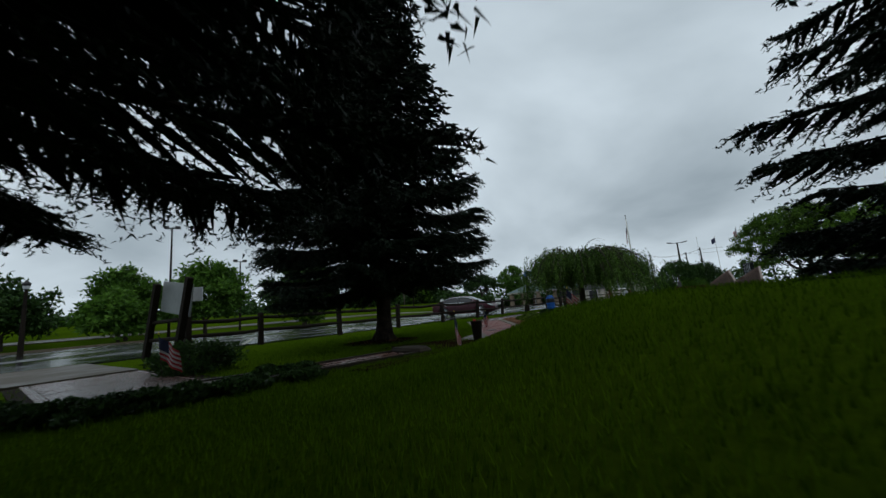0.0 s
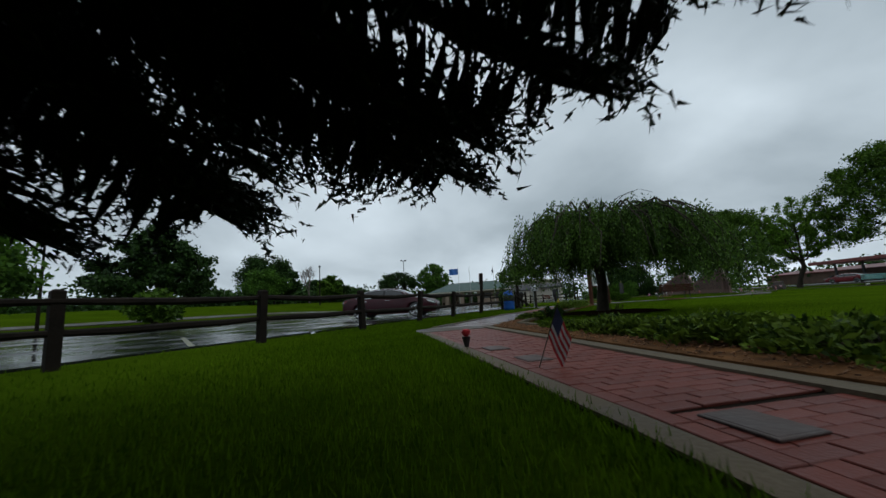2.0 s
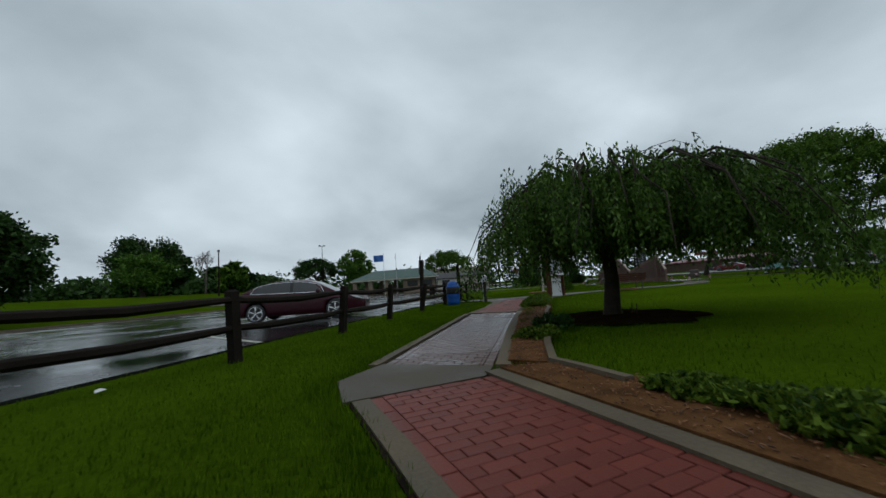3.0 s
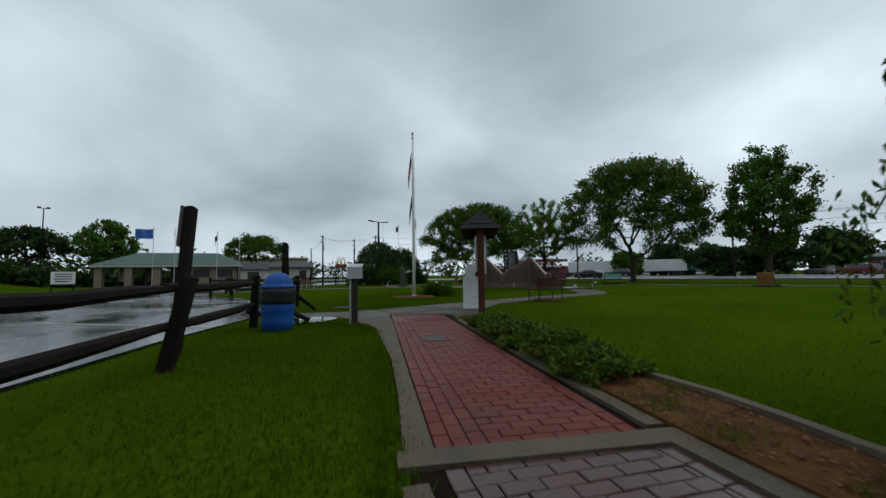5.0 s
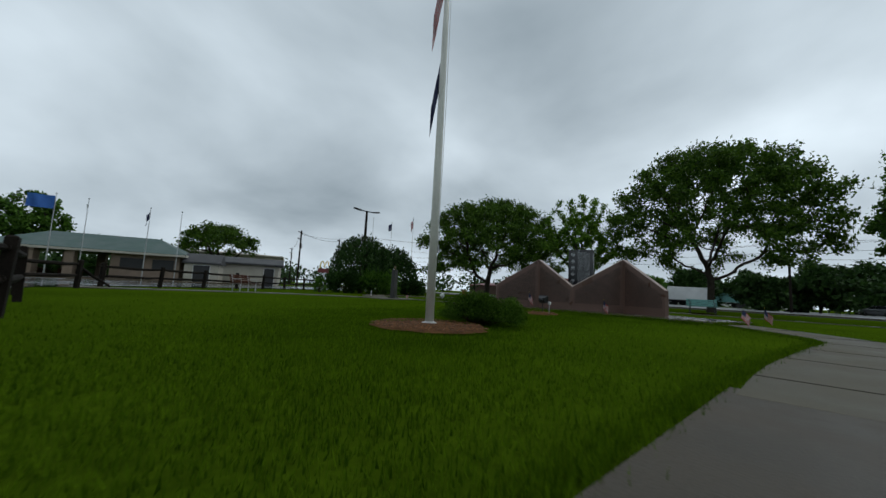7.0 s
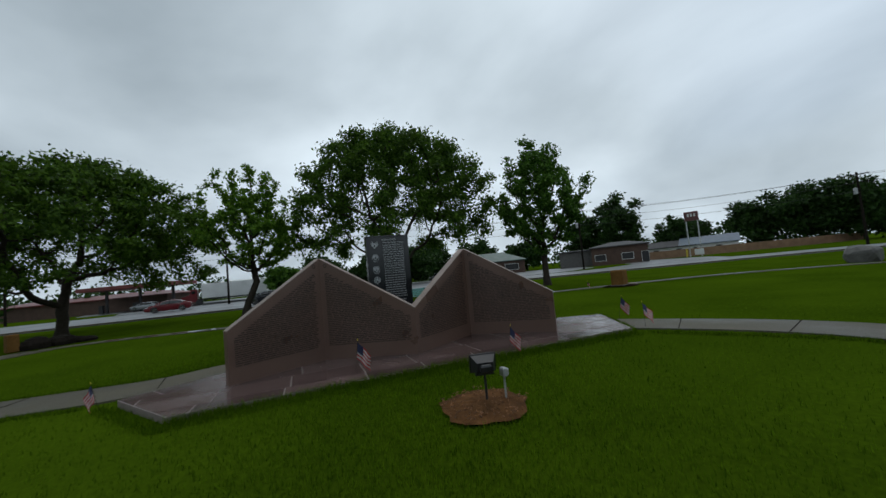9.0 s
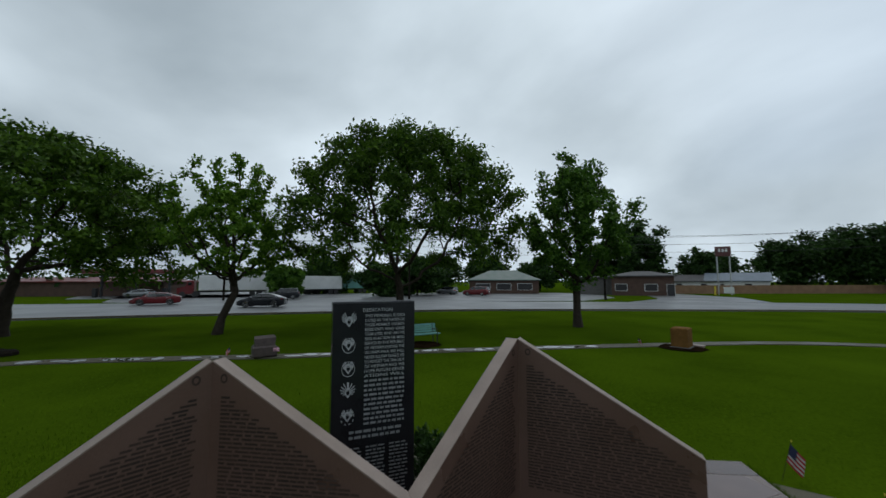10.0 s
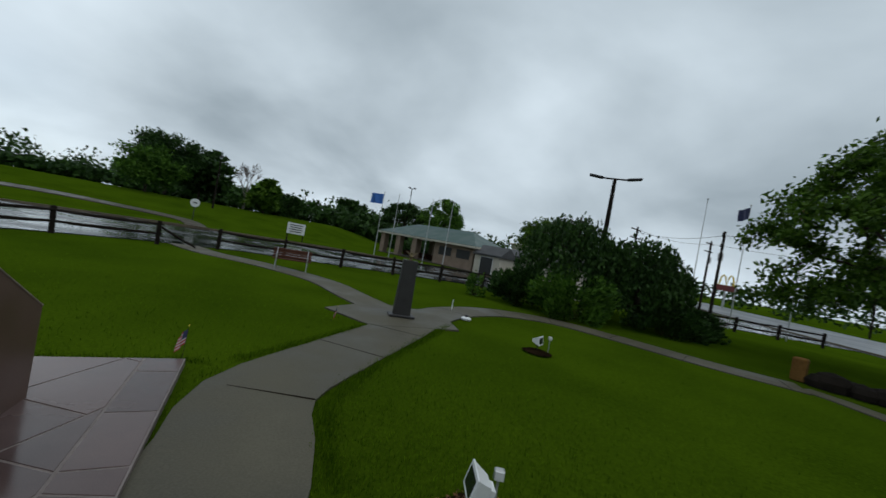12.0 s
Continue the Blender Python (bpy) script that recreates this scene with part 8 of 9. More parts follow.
        for x in wheels:
            yo = W - 0.03
            wh = part("wheel", Geo().tube([(x, s * (yo - 0.22), 0.33), (x, s * (yo - 0.2), 0.33), (x, s * (yo - 0.02), 0.33), (x, s * yo, 0.33)], [0.29, 0.325, 0.33, 0.275], 28), M_rubber, t, "black tyre")
            part("rim_well", Geo().tube([(x, s * (yo - 0.06), 0.33), (x, s * (yo + 0.002), 0.33)], [0.215, 0.245], 28), M_blackmetal, wh)
            sp_ = Geo()
            for q in range(5):
                a = 2 * math.pi * q / 5 + 0.3
                for off in (-0.16, 0.16):
                    sp_.box((x + 0.13 * math.cos(a + off * 0.5), s * (yo + 0.004), 0.33 + 0.13 * math.sin(a + off * 0.5)), (0.2, 0.02, 0.026), pose(0, 0, 0, 0, -math.degrees(a + off * 0.55), 0))
            sp_.tube([(x, s * (yo - 0.01), 0.33), (x, s * (yo + 0.014), 0.33)], 0.045, 12)
            for q in range(24):
                a0 = 2 * math.pi * q / 24
                sp_.box((x + 0.24 * math.cos(a0), s * (yo + 0.002), 0.33 + 0.24 * math.sin(a0)), (0.016, 0.02, 0.066), pose(0, 0, 0, 0, -math.degrees(a0), 0))
            part("spokes", sp_, M_chrome, wh, "bright alloy spokes")
    part("grille", Geo().box((0.494 * L, 0, 0.5 * k), (0.04, W * 0.95, 0.17), bevel=0.012), M_blackmetal, t)
    part("grille_bar", Geo().box((0.5 * L, 0, 0.575 * k), (0.03, W * 1.0, 0.025), bevel=0.006), M_chrome, t)
    part("bumper_intake", Geo().box((0.488 * L, 0, 0.3 * k), (0.06, W * 1.25, 0.09), bevel=0.012), M_blackmetal, t)
    part("number_plate", Geo().box((-0.503 * L, 0, 0.74 * k), (0.015, 0.3, 0.15), bevel=0.003), M_pale, t)
    part("underbody", Geo().box((0, 0, 0.27), (L * 0.9, W * 1.5, 0.12)), M_dark, t)
    return t


saloon("saloon_car", (-0.27, 23.42, 0.012), -25, M_maroon, "maroon wet four-door saloon parked behind the fence")
saloon("saloon_car", (75.0, 43.5, 0.03), 98, M_redcar, "dark red saloon driving on the main road")
saloon("saloon_car", (66.0, 31.5, 0.03), 76, M_darkcar, "black saloon on the main road")
car("hatchback_car", (84.5, -3.2, 0.03), 40, M_redcar, "red pickup-like car parked across the road", 5.2, 1.9, 1.7, boot=False)
car("hatchback_car", (92.5, -0.5, 0.03), 40, M_silver, "grey estate car parked across the road", 4.6, 1.8, 1.6, boot=False)
car("hatchback_car", (84, 30, 0.03), 95, M_darkcar, "black hatchback at the forecourt", 4.7, 1.85, 1.7, boot=False)
saloon("saloon_car", (100, 53, 0.03), 70, M_silver, "grey saloon on the forecourt")


# ---- lorry trailers ----
def lorry(at, turn, cab_m, box_m, label, box_l=11.0):
    t = thing("lorry", at, label, "lorry", "lorries", turn)
    part("cargo_box", Geo().box((-1.0, 0, 2.5), (box_l, 2.5, 2.7), bevel=0.04), box_m, t)
    part("chassis", Geo().box((0, 0, 0.95), (box_l + 3, 1.2, 0.25)), M_blackmetal, t)
    c = part("cab", Geo().add([(box_l / 2 - 0.3, -1.2, 0.6), (box_l / 2 + 2.2, -1.2, 0.6), (box_l / 2 + 2.2, -1.2, 1.6), (box_l / 2 + 1.0, -1.15, 1.9), (box_l / 2 + 0.7, -1.1, 2.9), (box_l / 2 - 0.3, -1.1, 2.9), (box_l / 2 - 0.3, 1.2, 0.6), (box_l / 2 + 2.2, 1.2, 0.6), (box_l / 2 + 2.2, 1.2, 1.6), (box_l / 2 + 1.0, 1.15, 1.9), (box_l / 2 + 0.7, 1.1, 2.9), (box_l / 2 - 0.3, 1.1, 2.9)], [(0, 1, 2, 3, 4, 5), (11, 10, 9, 8, 7, 6), (1, 7, 8, 2), (2, 8, 9, 3), (3, 9, 10, 4), (4, 10, 11, 5), (0, 5, 11, 6)]), cab_m, t)
    part("cab_window", Geo().box((box_l / 2 + 0.35, 0, 2.35), (0.6, 2.33, 0.55), bevel=0.05), M_glass, c)
    for x in (-box_l / 2 + 0.3, -box_l / 2 + 1.5, box_l / 2 - 0.5, box_l / 2 + 1.4):
        for s in (1, -1):
            part("wheel", Geo().tube([(x, s * 0.85, 0.5), (x, s * 1.2, 0.5)], 0.5, 18), M_rubber, t)
    return t


lorry((101, 40, 0), 95, M_redcar, M_pale, "red lorry with a white box across the road")
lorry((104, 26, 0), 110, M_white, M_pale, "white box lorry parked across the road", 12)
lorry((109, 19, 0), 110, M_darkcar, M_teal, "lorry with a blue-green container across the road", 12)

# ---- buildings ----


def hip_roof(L, W, z0, z1, over=0.6, inset=None):
    a, b = L / 2 + over, W / 2 + over
    i = W / 2 if inset is None else inset
    v = [(-a, -b, z0), (a, -b, z0), (a, b, z0), (-a, b, z0), (-a + i, 0, z1), (a - i, 0, z1)]
    lo = [(x, y, z - 0.18) for x, y, z in v[:4]]
    return Geo().add(v + lo, [(0, 1, 5, 4), (1, 2, 5), (2, 3, 4, 5), (3, 0, 4), (6, 7, 1, 0), (7, 8, 2, 1), (8, 9, 3, 2), (9, 6, 0, 3), (9, 8, 7, 6)])


def facing(x, y):
    """The turn that sets a front towards the lawn."""
    d = math.hypot(x - 21, y - 28)
    return math.degrees(math.atan2(-(x - 21) / d, (y - 28) / d))


def building(name, at, turn, L, W, wall_h, roof_z, wall_m, roof_m, label, wins=(), doors=(), gable=False, over=0.5):
    """A plain house: walls, a roof and openings set into the front."""
    t = thing(name, at, label, "building", "", turn)
    wl = part("wall", Geo().box((0, 0, wall_h / 2 - 0.1), (L, W, wall_h + 0.2)), wall_m, t)
    part("roof", hip_roof(L, W, wall_h + 0.12, roof_z, over, 0.02 if gable else None), roof_m, t)
    for x, z, w, h in wins:
        wn = part("window", Geo().box((x, -W / 2 - 0.02, z), (w + 0.16, 0.08, h + 0.16), bevel=0.01), M_pale, t)
        part("pane", Geo().box((x, -W / 2 - 0.065, z), (w, 0.02, h)), M_dark, wn, "dark glass")
    for x, w, h in doors:
        d = part("door", Geo().box((x, -W / 2 - 0.02, h / 2), (w + 0.12, 0.08, h + 0.06)), M_pale, t)
        part("door_leaf", Geo().box((x, -W / 2 - 0.065, h / 2 - 0.02), (w, 0.02, h)), M_dark, d)
    return t


pav = thing("picnic_shelter", (23.9, 75.9, 0.0), "long picnic shelter with green metal hip roof and stone posts", "shelter", turn=-35)
part("roof", hip_roof(15.4, 7.0, 2.85, 4.6, 0.5), M_green, pav)
seams = Geo()
for k in range(-19, 20):
    x = k * 0.42
    lim = min(1.0, (8.2 - abs(x)) / 4.0)
    for s in (-1, 1):
        seams.add([(x - 0.02, s * 4.0, 2.865), (x + 0.02, s * 4.0, 2.865), (x + 0.02, s * 4.0 * (1 - lim), 2.865 + 1.75 * lim + 0.02), (x - 0.02, s * 4.0 * (1 - lim), 2.865 + 1.75 * lim + 0.02)], [(0, 1, 2, 3)])
part("roof_seams", seams, M_green, pav)
part("fascia", Geo().box((0, -3.98, 2.7), (16.3, 0.05, 0.22)).box((0, 3.98, 2.7), (16.3, 0.05, 0.22)).box((-8.18, 0, 2.7), (0.05, 8.0, 0.22)).box((8.18, 0, 2.7), (0.05, 8.0, 0.22)), M_cream, pav)
for x in (-7.4, -4.4, -1.4):
    for y in (-3.3, 3.3):
        part("stone_post", Geo().box((x, y, 1.35), (0.75, 0.75, 2.75), bevel=0.05), M_tan, pav)
rm = part("enclosed_room", Geo().box((4.6, 0, 1.35), (5.9, 6.4, 2.75)), M_tan, pav, "tan brick enclosed room")
for x in (3.4, 6.1):
    part("serving_hatch", Geo().box((x, -3.22, 1.7), (1.9, 0.06, 1.0)), M_dark, rm)
part("slab", Geo().box((0, 0, 0.02), (16, 7.4, 0.12)), M_conc, pav)
for x in (-5.8, -2.8):
    part("picnic_table", Geo().box((x, 0.4, 0.74), (1.9, 0.8, 0.05)).box((x, -0.35, 0.45), (1.9, 0.28, 0.05)).box((x, 1.15, 0.45), (1.9, 0.28, 0.05)).box((x - 0.7, 0.4, 0.37), (0.08, 1.4, 0.74)).box((x + 0.7, 0.4, 0.37), (0.08, 1.4, 0.74)), M_redwood, pav)
building("garden_shed", (30.6, 68.6, 0), -35, 3.2, 3.0, 2.1, 3.2, M_cream, M_darkroof, "small cream shed with white double doors", doors=((0, 1.5, 1.9),), gable=True, over=0.2)
building("utility_building", (36.5, 71.5, 0), -35, 8.5, 5, 2.5, 3.4, M_cream, M_darkroof, "low cream building with dark grey roof", doors=((3.2, 1.1, 2.1),), gable=True)
building("warehouse", (46, 96, 0), -35, 20, 10, 5.0, 5.6, M_cream, M_cream, "flat-roofed cream building in the distance", wins=((-6, 3.4, 1.2, 1.0), (-2, 3.4, 1.2, 1.0), (2, 3.4, 1.2, 1.0)))
building("restaurant", (97.5, -16.5, 0), -118, 15, 10, 2.9, 5.2, M_brwall, M_green, "restaurant with tan brick walls and green roof", wins=((-4.5, 1.5, 3.0, 1.3), (0, 1.5, 3.0, 1.3), (4.5, 1.5, 3.0, 1.3)))
building("brick_shop", (75.6, -34.8, 0), facing(75.6, -34.8), 10.3, 8, 3.6, 4.6, M_brwall, M_darkroof, "flat brown brick shop with dark mansard roof", wins=((-3.5, 1.5, 2.0, 1.2), (1.5, 1.5, 2.0, 1.2)), doors=((4.6, 1.2, 2.1),))
building("annex", (83.5, -30.5, 0), facing(82, -30), 7, 6, 3.4, 3.7, M_stone, M_darkroof, "grey-walled annex beside the brick shop")
building("white_house", (86.1, -64.6, 0), facing(86, -64), 10.5, 8, 2.5, 4.2, M_pale, M_darkroof, "white single-storey house with grey roof", wins=((-3, 1.5, 1.2, 1.1), (2, 1.5, 1.2, 1.1)), gable=True)
building("white_house", (79, -69.4, 0), facing(79, -69), 11.5, 8, 2.6, 4.6, M_pale, M_blroof, "white house with blue-grey roof behind the fence", wins=((-3, 1.5, 1.2, 1.1), (2, 1.5, 1.2, 1.1)), gable=True)
building("long_house", (31.0, -78.0, 0), -173, 34, 9, 3.0, 5.4, M_brwall, M_darkroof, "long brown brick house with grey roof", wins=((-10, 1.6, 1.6, 1.2), (-4, 1.6, 1.6, 1.2), (3, 1.6, 1.6, 1.2), (9, 1.6, 1.6, 1.2)), doors=((6, 1.1, 2.1),))
building("petrol_station", (118, 66, 0), 70, 34, 10, 2.7, 3.7, M_brwall, M_redroof, "long brown station building with dark red roof", wins=((-10, 1.6, 4, 1.6), (-3, 1.6, 4, 1.6), (5, 1.6, 4, 1.6)), doors=((11, 1.6, 2.2),))
building("depot", (185, 25, 0), 90, 60, 15, 6, 6.8, M_pale, M_pale, "long pale industrial depot in the distance", wins=((-20, 3.5, 3, 2), (-8, 3.5, 3, 2), (6, 3.5, 3, 2), (18, 3.5, 3, 2)))
can = thing("forecourt_canopy", (104, 55, 0), "red-edged forecourt canopy on posts across the road", "canopy", turn=70)
part("canopy_roof", Geo().box((0, 0, 4.5), (16, 8, 0.7), bevel=0.05), M_redroof, can)
for x in (-6, 0, 6):
    part("column", Geo().box((x, 0, 2.1), (0.35, 0.35, 4.4)), M_darkroof, can)
    part("pump", Geo().box((x, 1.2, 0.8), (0.7, 0.5, 1.6), bevel=0.05), M_blackmetal, can)
bf = thing("board_fence", (0, 0, 0), "tan board fence in front of the houses", "fence")
fp = along((79.5, -45.0), (74.4, -57.2), 6) + along((74.4, -57.2), (60, -94), 16)[1:]
for k in range(len(fp) - 1):
    a, b = fp[k], fp[k + 1]
    l, r = ribbon([a, b], 0.06)
    part("fence_panel", Geo().prism([l[0], l[1], r[1], r[0]], -0.1, 1.75), M_fence, bf)


# ---- poles, signs, wires ----
def lamp_pole(at, h, kind, turn, label):
    lift = float(height(at[0], at[1]))
    at, h = (at[0], at[1], lift), h - lift
    t = thing("street_light", at, label, "street light", "street lights", turn)
    part("pole", Geo().tube([(0, 0, -0.2), (0, 0, h * 0.5), (0, 0, h)], [0.17, 0.14, 0.1] if kind == "tee" else [0.13, 0.1, 0.07], 10), M_wood, t)
    if kind == "tee":
        part("arm", Geo().tube([(-1.25, 0, h + 0.1), (-0.5, 0, h), (0.5, 0, h), (1.25, 0, h + 0.1)], [0.04, 0.05, 0.05, 0.04], 8), M_blackmetal, t)
        for s in (-1, 1):
            part("lamp_head", Geo().box((s * 1.0, 0, h + 0.06), (0.75, 0.3, 0.12), pose(0, 0, 0, 0, -s * 8, 0), bevel=0.03), M_blackmetal, t)
    elif kind == "globe":
        part("lantern", Geo().lathe((0, 0, h), [(0.05, 0), (0.12, 0.05), (0.17, 0.3), (0.2, 0.34), (0.1, 0.45), (0.02, 0.55)], 8), M_blackmetal, t)
        part("lantern_glass", Geo().lathe((0, 0, h + 0.06), [(0.125, 0), (0.165, 0.22), (0.16, 0.24)], 8), M_lamp, t)
    else:
        part("arm", Geo().box((0, 0, h), (1.3, 0.1, 0.08)), M_blackmetal, t)
        for s in (-1, 1):
            part("lamp_head", Geo().box((s * 0.5, 0.1, h + 0.12), (0.42, 0.35, 0.28), bevel=0.04), M_blackmetal, t)
    return t


lamp_pole((35.34, 49.0, 0), 7.65, "tee", -15, "dark twin-arm parking light above the shrubs")
lamp_pole((14.1, 99.3, 0), 12.2, "box", 0, "tall twin floodlight pole behind the shelter")
lamp_pole((-17.7, 81.5, 0), 10.6, "box", 30, "tall floodlight pole beyond the car park")
lamp_pole((-24.7, 40.0, 0), 8.1, "box", 40, "tall dark car park light beyond the lot")
lamp_pole((-28.5, 33.7, 0), 11.0, "box", 20, "tall dark car park light")
lamp_pole((-24.8, 16.5, 0), 3.5, "globe", 0, "black lantern lamp post in the car park")
lamp_pole((-5.6, 72.3, 0), 8.0, "globe", 0, "black lantern lamp post at the lot edge")


def utility_pole(at, h, turn, label="weathered wooden utility pole with cross-arms"):
    t = thing("utility_pole", at, label, "utility pole", "utility poles", turn)
    part("pole", Geo().tube([(0, 0, -0.3), (0, 0, h)], [0.17, 0.11], 9), M_wood, t)
    for z in (h - 0.35, h - 1.4):
        arm = part("cross_arm", Geo().box((0, 0.14, z), (2.3, 0.1, 0.12)), M_wood, t)
        for x in (-1.0, -0.4, 0.4, 1.0):
            part("insulator", Geo().lathe((x, 0.14, z + 0.06), [(0.03, 0), (0.05, 0.06), (0.02, 0.12)], 7), M_grey, arm)
    part("transformer", Geo().lathe((0.3, 0, h - 2.9), [(0.2, 0), (0.22, 0.05), (0.22, 0.75), (0.1, 0.85)], 12), M_grey, t)
    return t


ROADP = [(92.0, 92.0), (89.5, 66.0), (84.0, 38.0), (77.0, 12.0), (64.0, -14.0), (41.3, -40.5), (14.0, -58.0)]
for x, y in ROADP:
    utility_pole((x, y, 0), 9.6, 10)
utility_pole((47.8, 75.9, 0), 9.0, 40)
utility_pole((58.5, 79.0, 0), 9.2, 40)
utility_pole((52.0, 66.0, 0), 8.6, 60)
utility_pole((70.0, 110.0, 0), 9.5, 40)
wires = thing("overhead_wire", (0, 0, 0), "thin dark overhead wires between the utility poles", "wire")
for i in range(len(ROADP) - 1):
    a, b = Vector((*ROADP[i], 9.3)), Vector((*ROADP[i + 1], 9.3))
    for off, dz in ((-0.9, 0), (0.9, 0), (0.2, -1.1), (0.1, -2.2)):
        p = [a.lerp(b, t) + Vector((off * 0.9, off * 0.2, dz - 2.0 * t * (1 - t))) for t in np.linspace(0, 1, 9)]
        part("cable", Geo().tube(p, 0.022, 4, cap=False), M_blackmetal, wires)
for a, b in (((47.8, 75.9, 8.7), (58.5, 79, 8.8)), ((58.5, 79, 8.8), (89.5, 66, 9.2)), ((52, 66, 8.2), (84, 38, 8.8)), ((47.8, 75.9, 8.7), (70, 110, 9.1)), ((52, 66, 8.2), (47.8, 75.9, 8.4))):
    a, b = Vector(a), Vector(b)
    p = [a.lerp(b, t) + Vector((0, 0, -2.2 * t * (1 - t))) for t in np.linspace(0, 1, 9)]
    part("cable", Geo().tube(p, 0.022, 4, cap=False), M_blackmetal, wires)


def far_flag(at, h, cloth, turn, label, hang=0.25, w=1.7):
    t = thing("flagpole", at, label, "flagpole", "far flagpoles", turn)
    part("shaft", Geo().tube([(0, 0, -0.1), (0, 0, h)], [0.05, 0.022], 8), M_grey, t)
    part("ball_finial", Geo().lathe((0, 0, h), [(0.03, 0), (0.07, 0.06), (0.02, 0.13)], 8), M_grey, t)
    if cloth == "striped":
        c = part("striped_flag", flag_cloth(w, w * 0.62, hang, 5), FLAG_M, t)
    elif cloth is not None:
        c = part("plain_flag", dark_cloth(w, w * 0.62, hang, 8), [cloth], t)
    else:
        return t
    c.matrix_basis = pose(0.04, 0, h - 0.08, 0, 0, 0)
    return t


far_flag((17.8, 66.3, 0), 6.7, M_flagsky, 165, "flagpole with a light blue flag by the shelter", 0.1)
far_flag((19.6, 65.5, 0), 6.6, M_pale, 97, "flagpole with a small limp pale flag by the shelter", 0.8, 0.7)
far_flag((23.4, 63.9, 0), 6.5, M_flagblue, 97, "flagpole with a dark blue flag by the shelter", 0.6, 1.25)
far_flag((25.5, 62.9, 0), 6.5, None, 0, "bare flagpole by the shelter")
far_flag((47.7, 56.6, 0), 9.2, M_flagblue, 200, "tall flagpole with a dark blue flag by the road", 0.35, 1.4)
far_flag((45.2, 57.6, 0), 9.4, None, 0, "tall bare flagpole by the road")
far_flag((50.8, 55.4, 0), 10.4, "striped", 200, "tall flagpole with a striped flag by the road", 0.55, 2.0)

sg = thing("roadside_sign", (69.0, -48.8, 0), "tall two-post roadside sign with a dark red board", "sign", turn=-144)
for s in (-1.0, 1.0):
    part("post", Geo().tube([(s, 0, -0.2), (s, 0, 7.5)], 0.12, 8), M_grey, sg)
part("board", Geo().box((0, 0, 8.4), (2.5, 0.35, 1.9), bevel=0.03), surface("dark_red_board", (0.05, 0.012, 0.012), (0.10, 0.022, 0.02), scale=2, fine=10, rough=0.4), sg)
for x in (-0.55, 0.0, 0.55):
    part("pale_mark", Geo().box((x, 0, 8.6), (0.32, 0.4, 0.6)), M_pale, sg, "plain pale block on the board")
part("lower_panel", Geo().box((0.6, 0, 0.9), (1.6, 0.3, 1.2), bevel=0.03), M_pale, sg)
part("yellow_post", Geo().tube([(-1.6, -0.6, -0.1), (-1.6, -0.6, 1.7)], 0.16, 10), M_yellow, sg, "yellow bollard")
fs = thing("fast_food_sign", (81, 110, 0), "yellow and red roadside sign on a post", "sign", turn=-40)
part("post", Geo().tube([(0, 0, -0.2), (0, 0, 4.0)], 0.2, 8), M_grey, fs)
part("red_panel", Geo().box((0, 0, 4.3), (3.6, 0.4, 1.2), bevel=0.05), M_redroof, fs)
part("yellow_shape", Geo().tube([(-1.3, 0, 4.9), (-1.0, 0, 6.6), (-0.65, 0, 7.0), (-0.3, 0, 6.6), (0, 0, 4.9), (0.3, 0, 6.6), (0.65, 0, 7.0), (1.0, 0, 6.6), (1.3, 0, 4.9)], 0.16, 7), M_yellow, fs)
ls = thing("notice_sign", (10.3, 63.4, 0), "white notice board on two posts across the drive", "sign", turn=15)
for s in (-0.75, 0.75):
    part("post", Geo().box((s, 0, 0.7), (0.09, 0.09, 1.5)), M_wood, ls)
part("board", Geo().box((0, -0.05, 1.25), (1.7, 0.05, 1.1), bevel=0.01), M_pale, ls)
for k in range(4):
    part("text_bar", Geo().box((0, -0.078, 1.6 - 0.22 * k), (1.3 - 0.15 * (k % 2), 0.006, 0.09)), M_dark, ls, "dark line of lettering")
rs = thing("round_sign", (-0.2, 62.6, 0.25), "round pale sign on a dark post at the drive", "sign", turn=25)
part("post", Geo().tube([(0, 0, -0.1), (0, 0, 2.0)], 0.04, 8), M_blackmetal, rs)
part("disc", Geo().tube([(0, -0.06, 1.75), (0, -0.03, 1.75)], 0.42, 20), M_pale, rs)
part("symbol", Geo().box((0, -0.065, 1.75), (0.36, 0.012, 0.12)), M_dark, rs)
utb = thing("bare_post", (27.9, 40.6, 0), "small white path marker beside the walk", "marker")
part("stake", Geo().tube([(0, 0, -0.05), (0, 0, 0.35)], 0.02, 7), M_white, utb)

# ---- grass blades near the way ----
rng = np.random.default_rng(123)
WAY = np.array([(-3.3, -7.5), (-3.3, -2.0), (-3.0, 3.0), (-2.6, 7.0), (-1.6, 10.0), (1.5, 15.5), (6.0, 19.8), (9.5, 23.5), (13.0, 26.5), (17.5, 29.0), (20.5, 28.5), (23.0, 26.8), (26.0, 28.0), (28.3, 31.5)])


def blades(n, spread, size):
    seg = rng.integers(0, len(WAY) - 1, n)
    lens = np.linalg.norm(np.diff(WAY, axis=0), axis=1)
    seg = rng.choice(len(lens), n, p=lens / lens.sum())
    t = rng.uniform(0, 1, n)[:, None]
    p = WAY[seg] * (1 - t) + WAY[seg + 1] * t + rng.normal(size=(n, 2)) * spread
    keep = np.ones(n, bool)
    for poly in PAVED:
        keep &= ~inside(p[:, 0], p[:, 1], poly)
    return p[keep], size


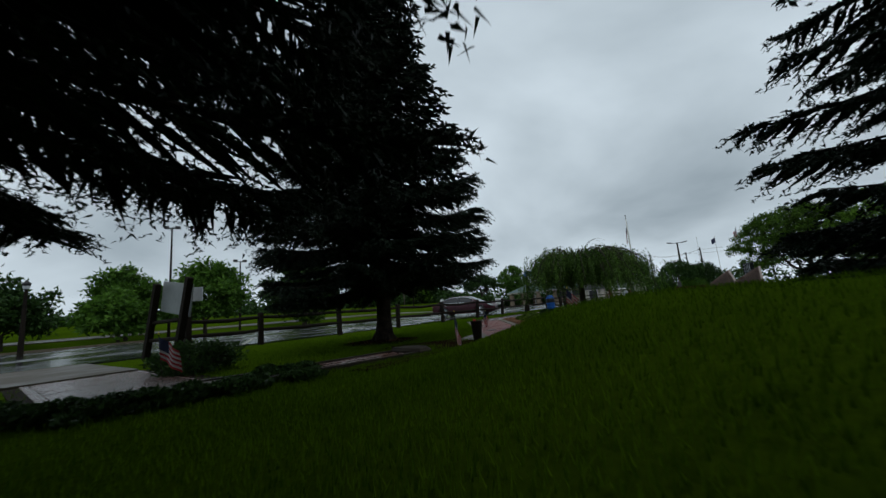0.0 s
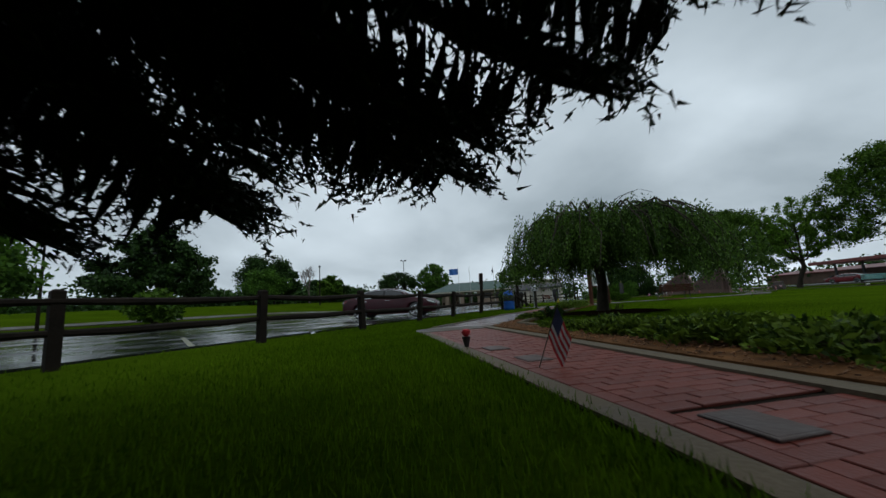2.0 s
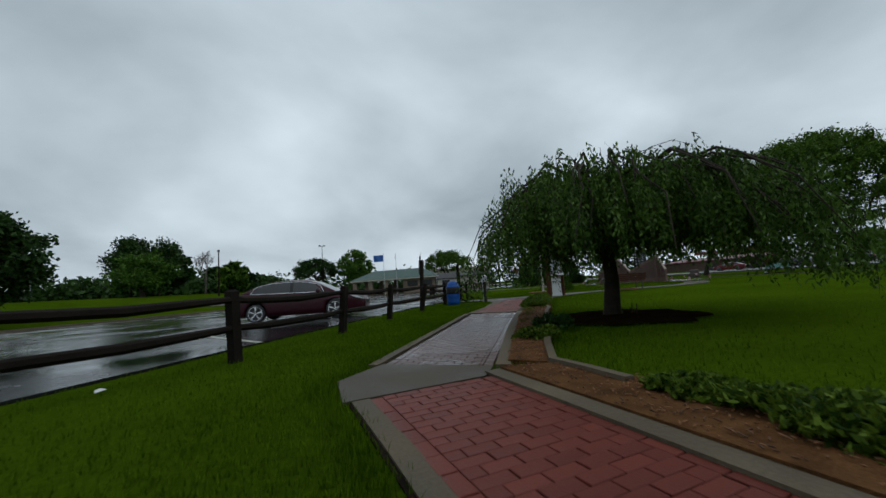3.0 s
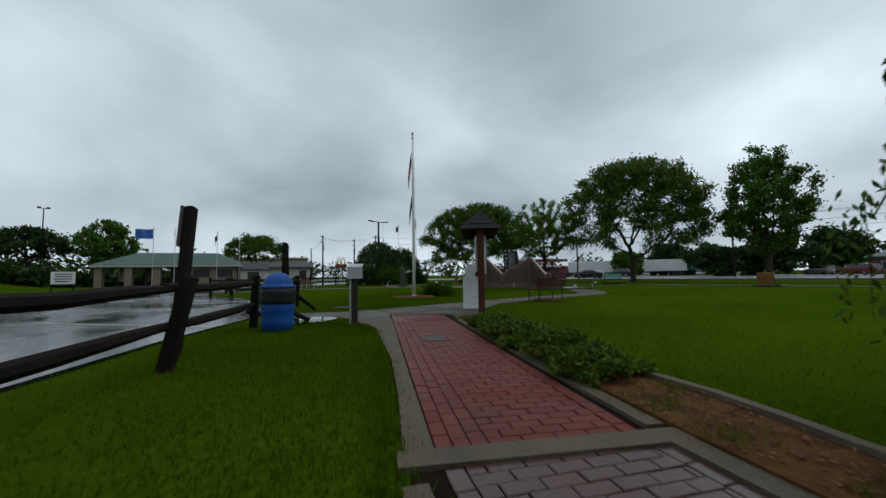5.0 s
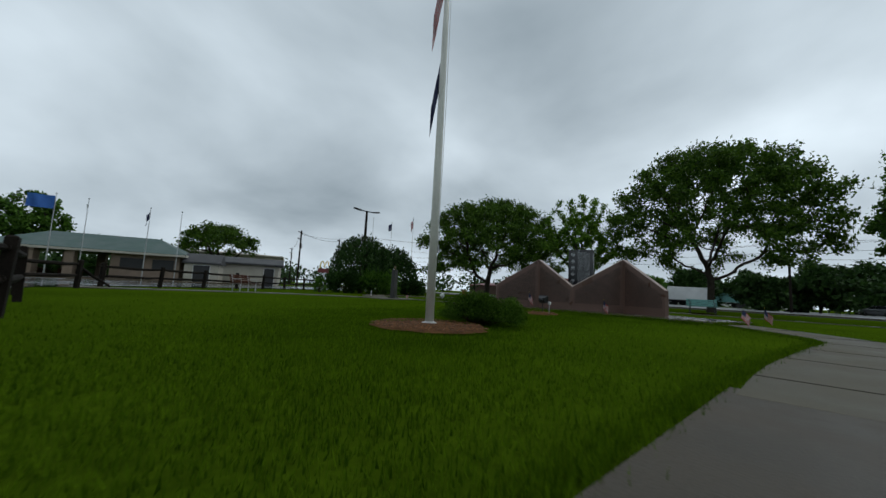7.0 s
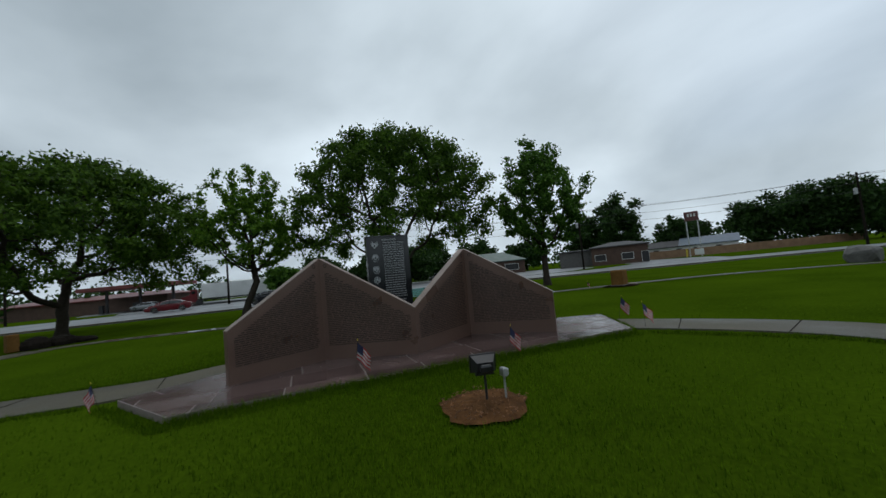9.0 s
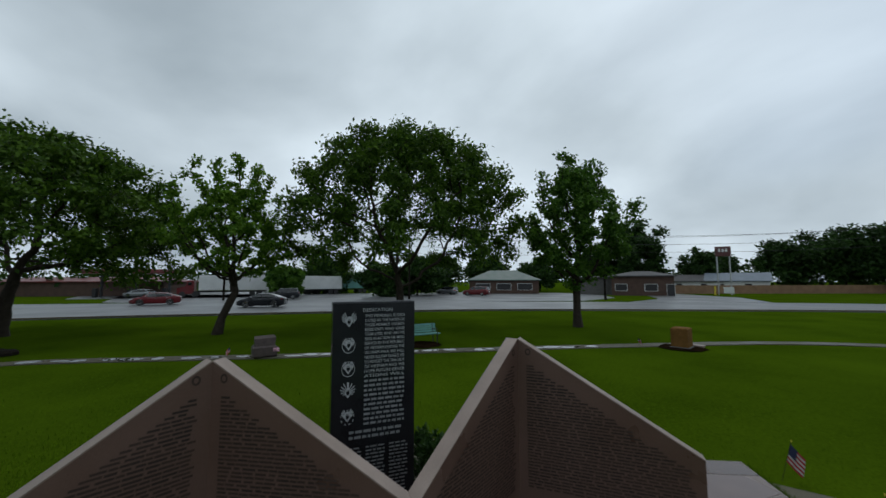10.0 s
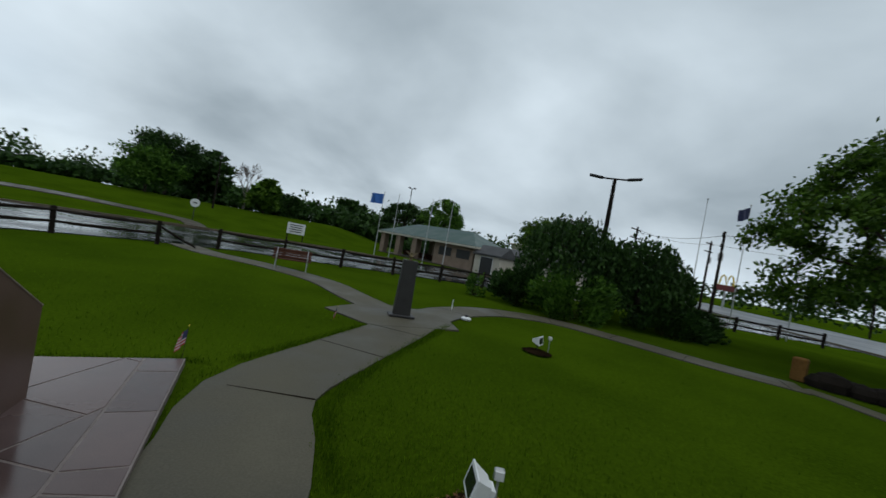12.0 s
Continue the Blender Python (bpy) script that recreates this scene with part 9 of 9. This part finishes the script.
def blade_quads(p, size):
    n = len(p)
    z = height(p[:, 0], p[:, 1]) - 0.02
    a = rng.uniform(0, 2 * math.pi, n)
    side = np.stack([np.cos(a), np.sin(a), np.zeros(n)], 1)
    lean = np.stack([-np.sin(a), np.cos(a), np.zeros(n)], 1) * rng.normal(0, 0.45, n)[:, None]
    hgt = (size * rng.uniform(0.55, 1.4, n))[:, None]
    w = (rng.uniform(0.0022, 0.0042, n) * (1 + size * 4))[:, None]
    base = np.stack([p[:, 0], p[:, 1], z], 1)
    tip = base + np.array([0, 0, 1.0]) * hgt + lean * hgt
    return np.stack([base - side * w * 1.25, base + side * w * 1.25, tip], 1)


pa, sa = blades(360000, 1.4, 0.042)
pb, sb_ = blades(130000, 4.0, 0.048)
Q = np.concatenate([blade_quads(pa, sa), blade_quads(pb, sb_)])
gr = part("grass_blades", quad_mesh("grass_blades", Q, M_blade), None, None)
tagged(gr, "short wet green grass blades on the lawn", "grass", kind="stuff")
# shaggier rims where lawn meets path
edge = []
for line, off in ((smooth_line([(-2.32, 3.9), (-2.1, 5.4), (-1.87, 8.3), (-1.66, 11.2), (-1.62, 12.1), (-0.95, 12.65), (1.2, 15.2), (3.3, 17.6), (5.36, 19.68), (7.1, 21.75), (7.3, 22.4), (6.9, 24.3)], 0.5), 1), (smooth_line([(8.9, 24.95), (9.9, 24.42), (11.5, 24.07), (13.8, 23.5), (15.4, 23.1), (18.2, 22.2), (20.5, 21.6), (23.0, 22.8)], 0.5), 1), ([(23.05, 23.0), (23.2, 30.9), (25.0, 32.1)], 1), (smooth_line([(25.25, 32.4), (25.6, 33.7), (26.1, 36.0)], 0.5), 1), (smooth_line([(27.6, 30.3), (26.95, 31.6), (27.1, 33.4), (27.6, 36.0), (28.0, 37.8)], 0.5), 1)):
    line = np.array(line)
    n = int(650 * np.linalg.norm(np.diff(line, axis=0), axis=1).sum())
    lens = np.linalg.norm(np.diff(line, axis=0), axis=1)
    s = rng.choice(len(lens), n, p=lens / lens.sum())
    t = rng.uniform(0, 1, n)[:, None]
    edge.append(line[s] * (1 - t) + line[s + 1] * t + rng.normal(size=(n, 2)) * 0.07)
for name, poly in BEDS:
    if name in ("spruce", "corner", "curb_side"):
        line = np.array(poly + poly[:1])
        lens = np.linalg.norm(np.diff(line, axis=0), axis=1)
        n = int(420 * lens.sum())
        s = rng.choice(len(lens), n, p=lens / lens.sum())
        t = rng.uniform(0, 1, n)[:, None]
        edge.append(line[s] * (1 - t) + line[s + 1] * t + rng.normal(size=(n, 2)) * 0.13)
eq = part("grass_rim", quad_mesh("grass_rim", blade_quads(np.concatenate(edge), 0.056), M_blade), None, None)
tagged(eq, "longer shaggy grass along the path edges", "grass", kind="stuff")
# weeds in the bark beds and tall grass along the memorial paving
tuft = [np.array(c) + rng.normal(size=(n, 2)) * r for c, n, r in (((4.75, 16.35), 160, 0.09), ((5.15, 16.75), 220, 0.12), ((4.35, 15.85), 120, 0.08), ((3.9, 15.45), 140, 0.1), ((5.6, 16.75), 120, 0.07), ((2.9, 14.35), 90, 0.07), ((1.6, 12.7), 70, 0.06), ((9.0, 20.75), 160, 0.12))]
for a, b in ((SLAB[0], SLAB[5]), (SLAB[5], SLAB[4])):
    d = np.array(b) - np.array(a)
    n = int(520 * np.linalg.norm(d))
    out = np.array([d[1], -d[0]]) / np.linalg.norm(d)
    tuft.append(np.array(a) + d * rng.uniform(0, 1, (n, 1)) - out * np.sign(out[0]) * rng.uniform(0.0, 0.1, (n, 1)))
wq = part("tall_grass", quad_mesh("tall_grass", blade_quads(np.concatenate(tuft), 0.105), M_blade), None, None)
tagged(wq, "taller grass and weeds in beds and along the memorial paving", "grass", kind="stuff")
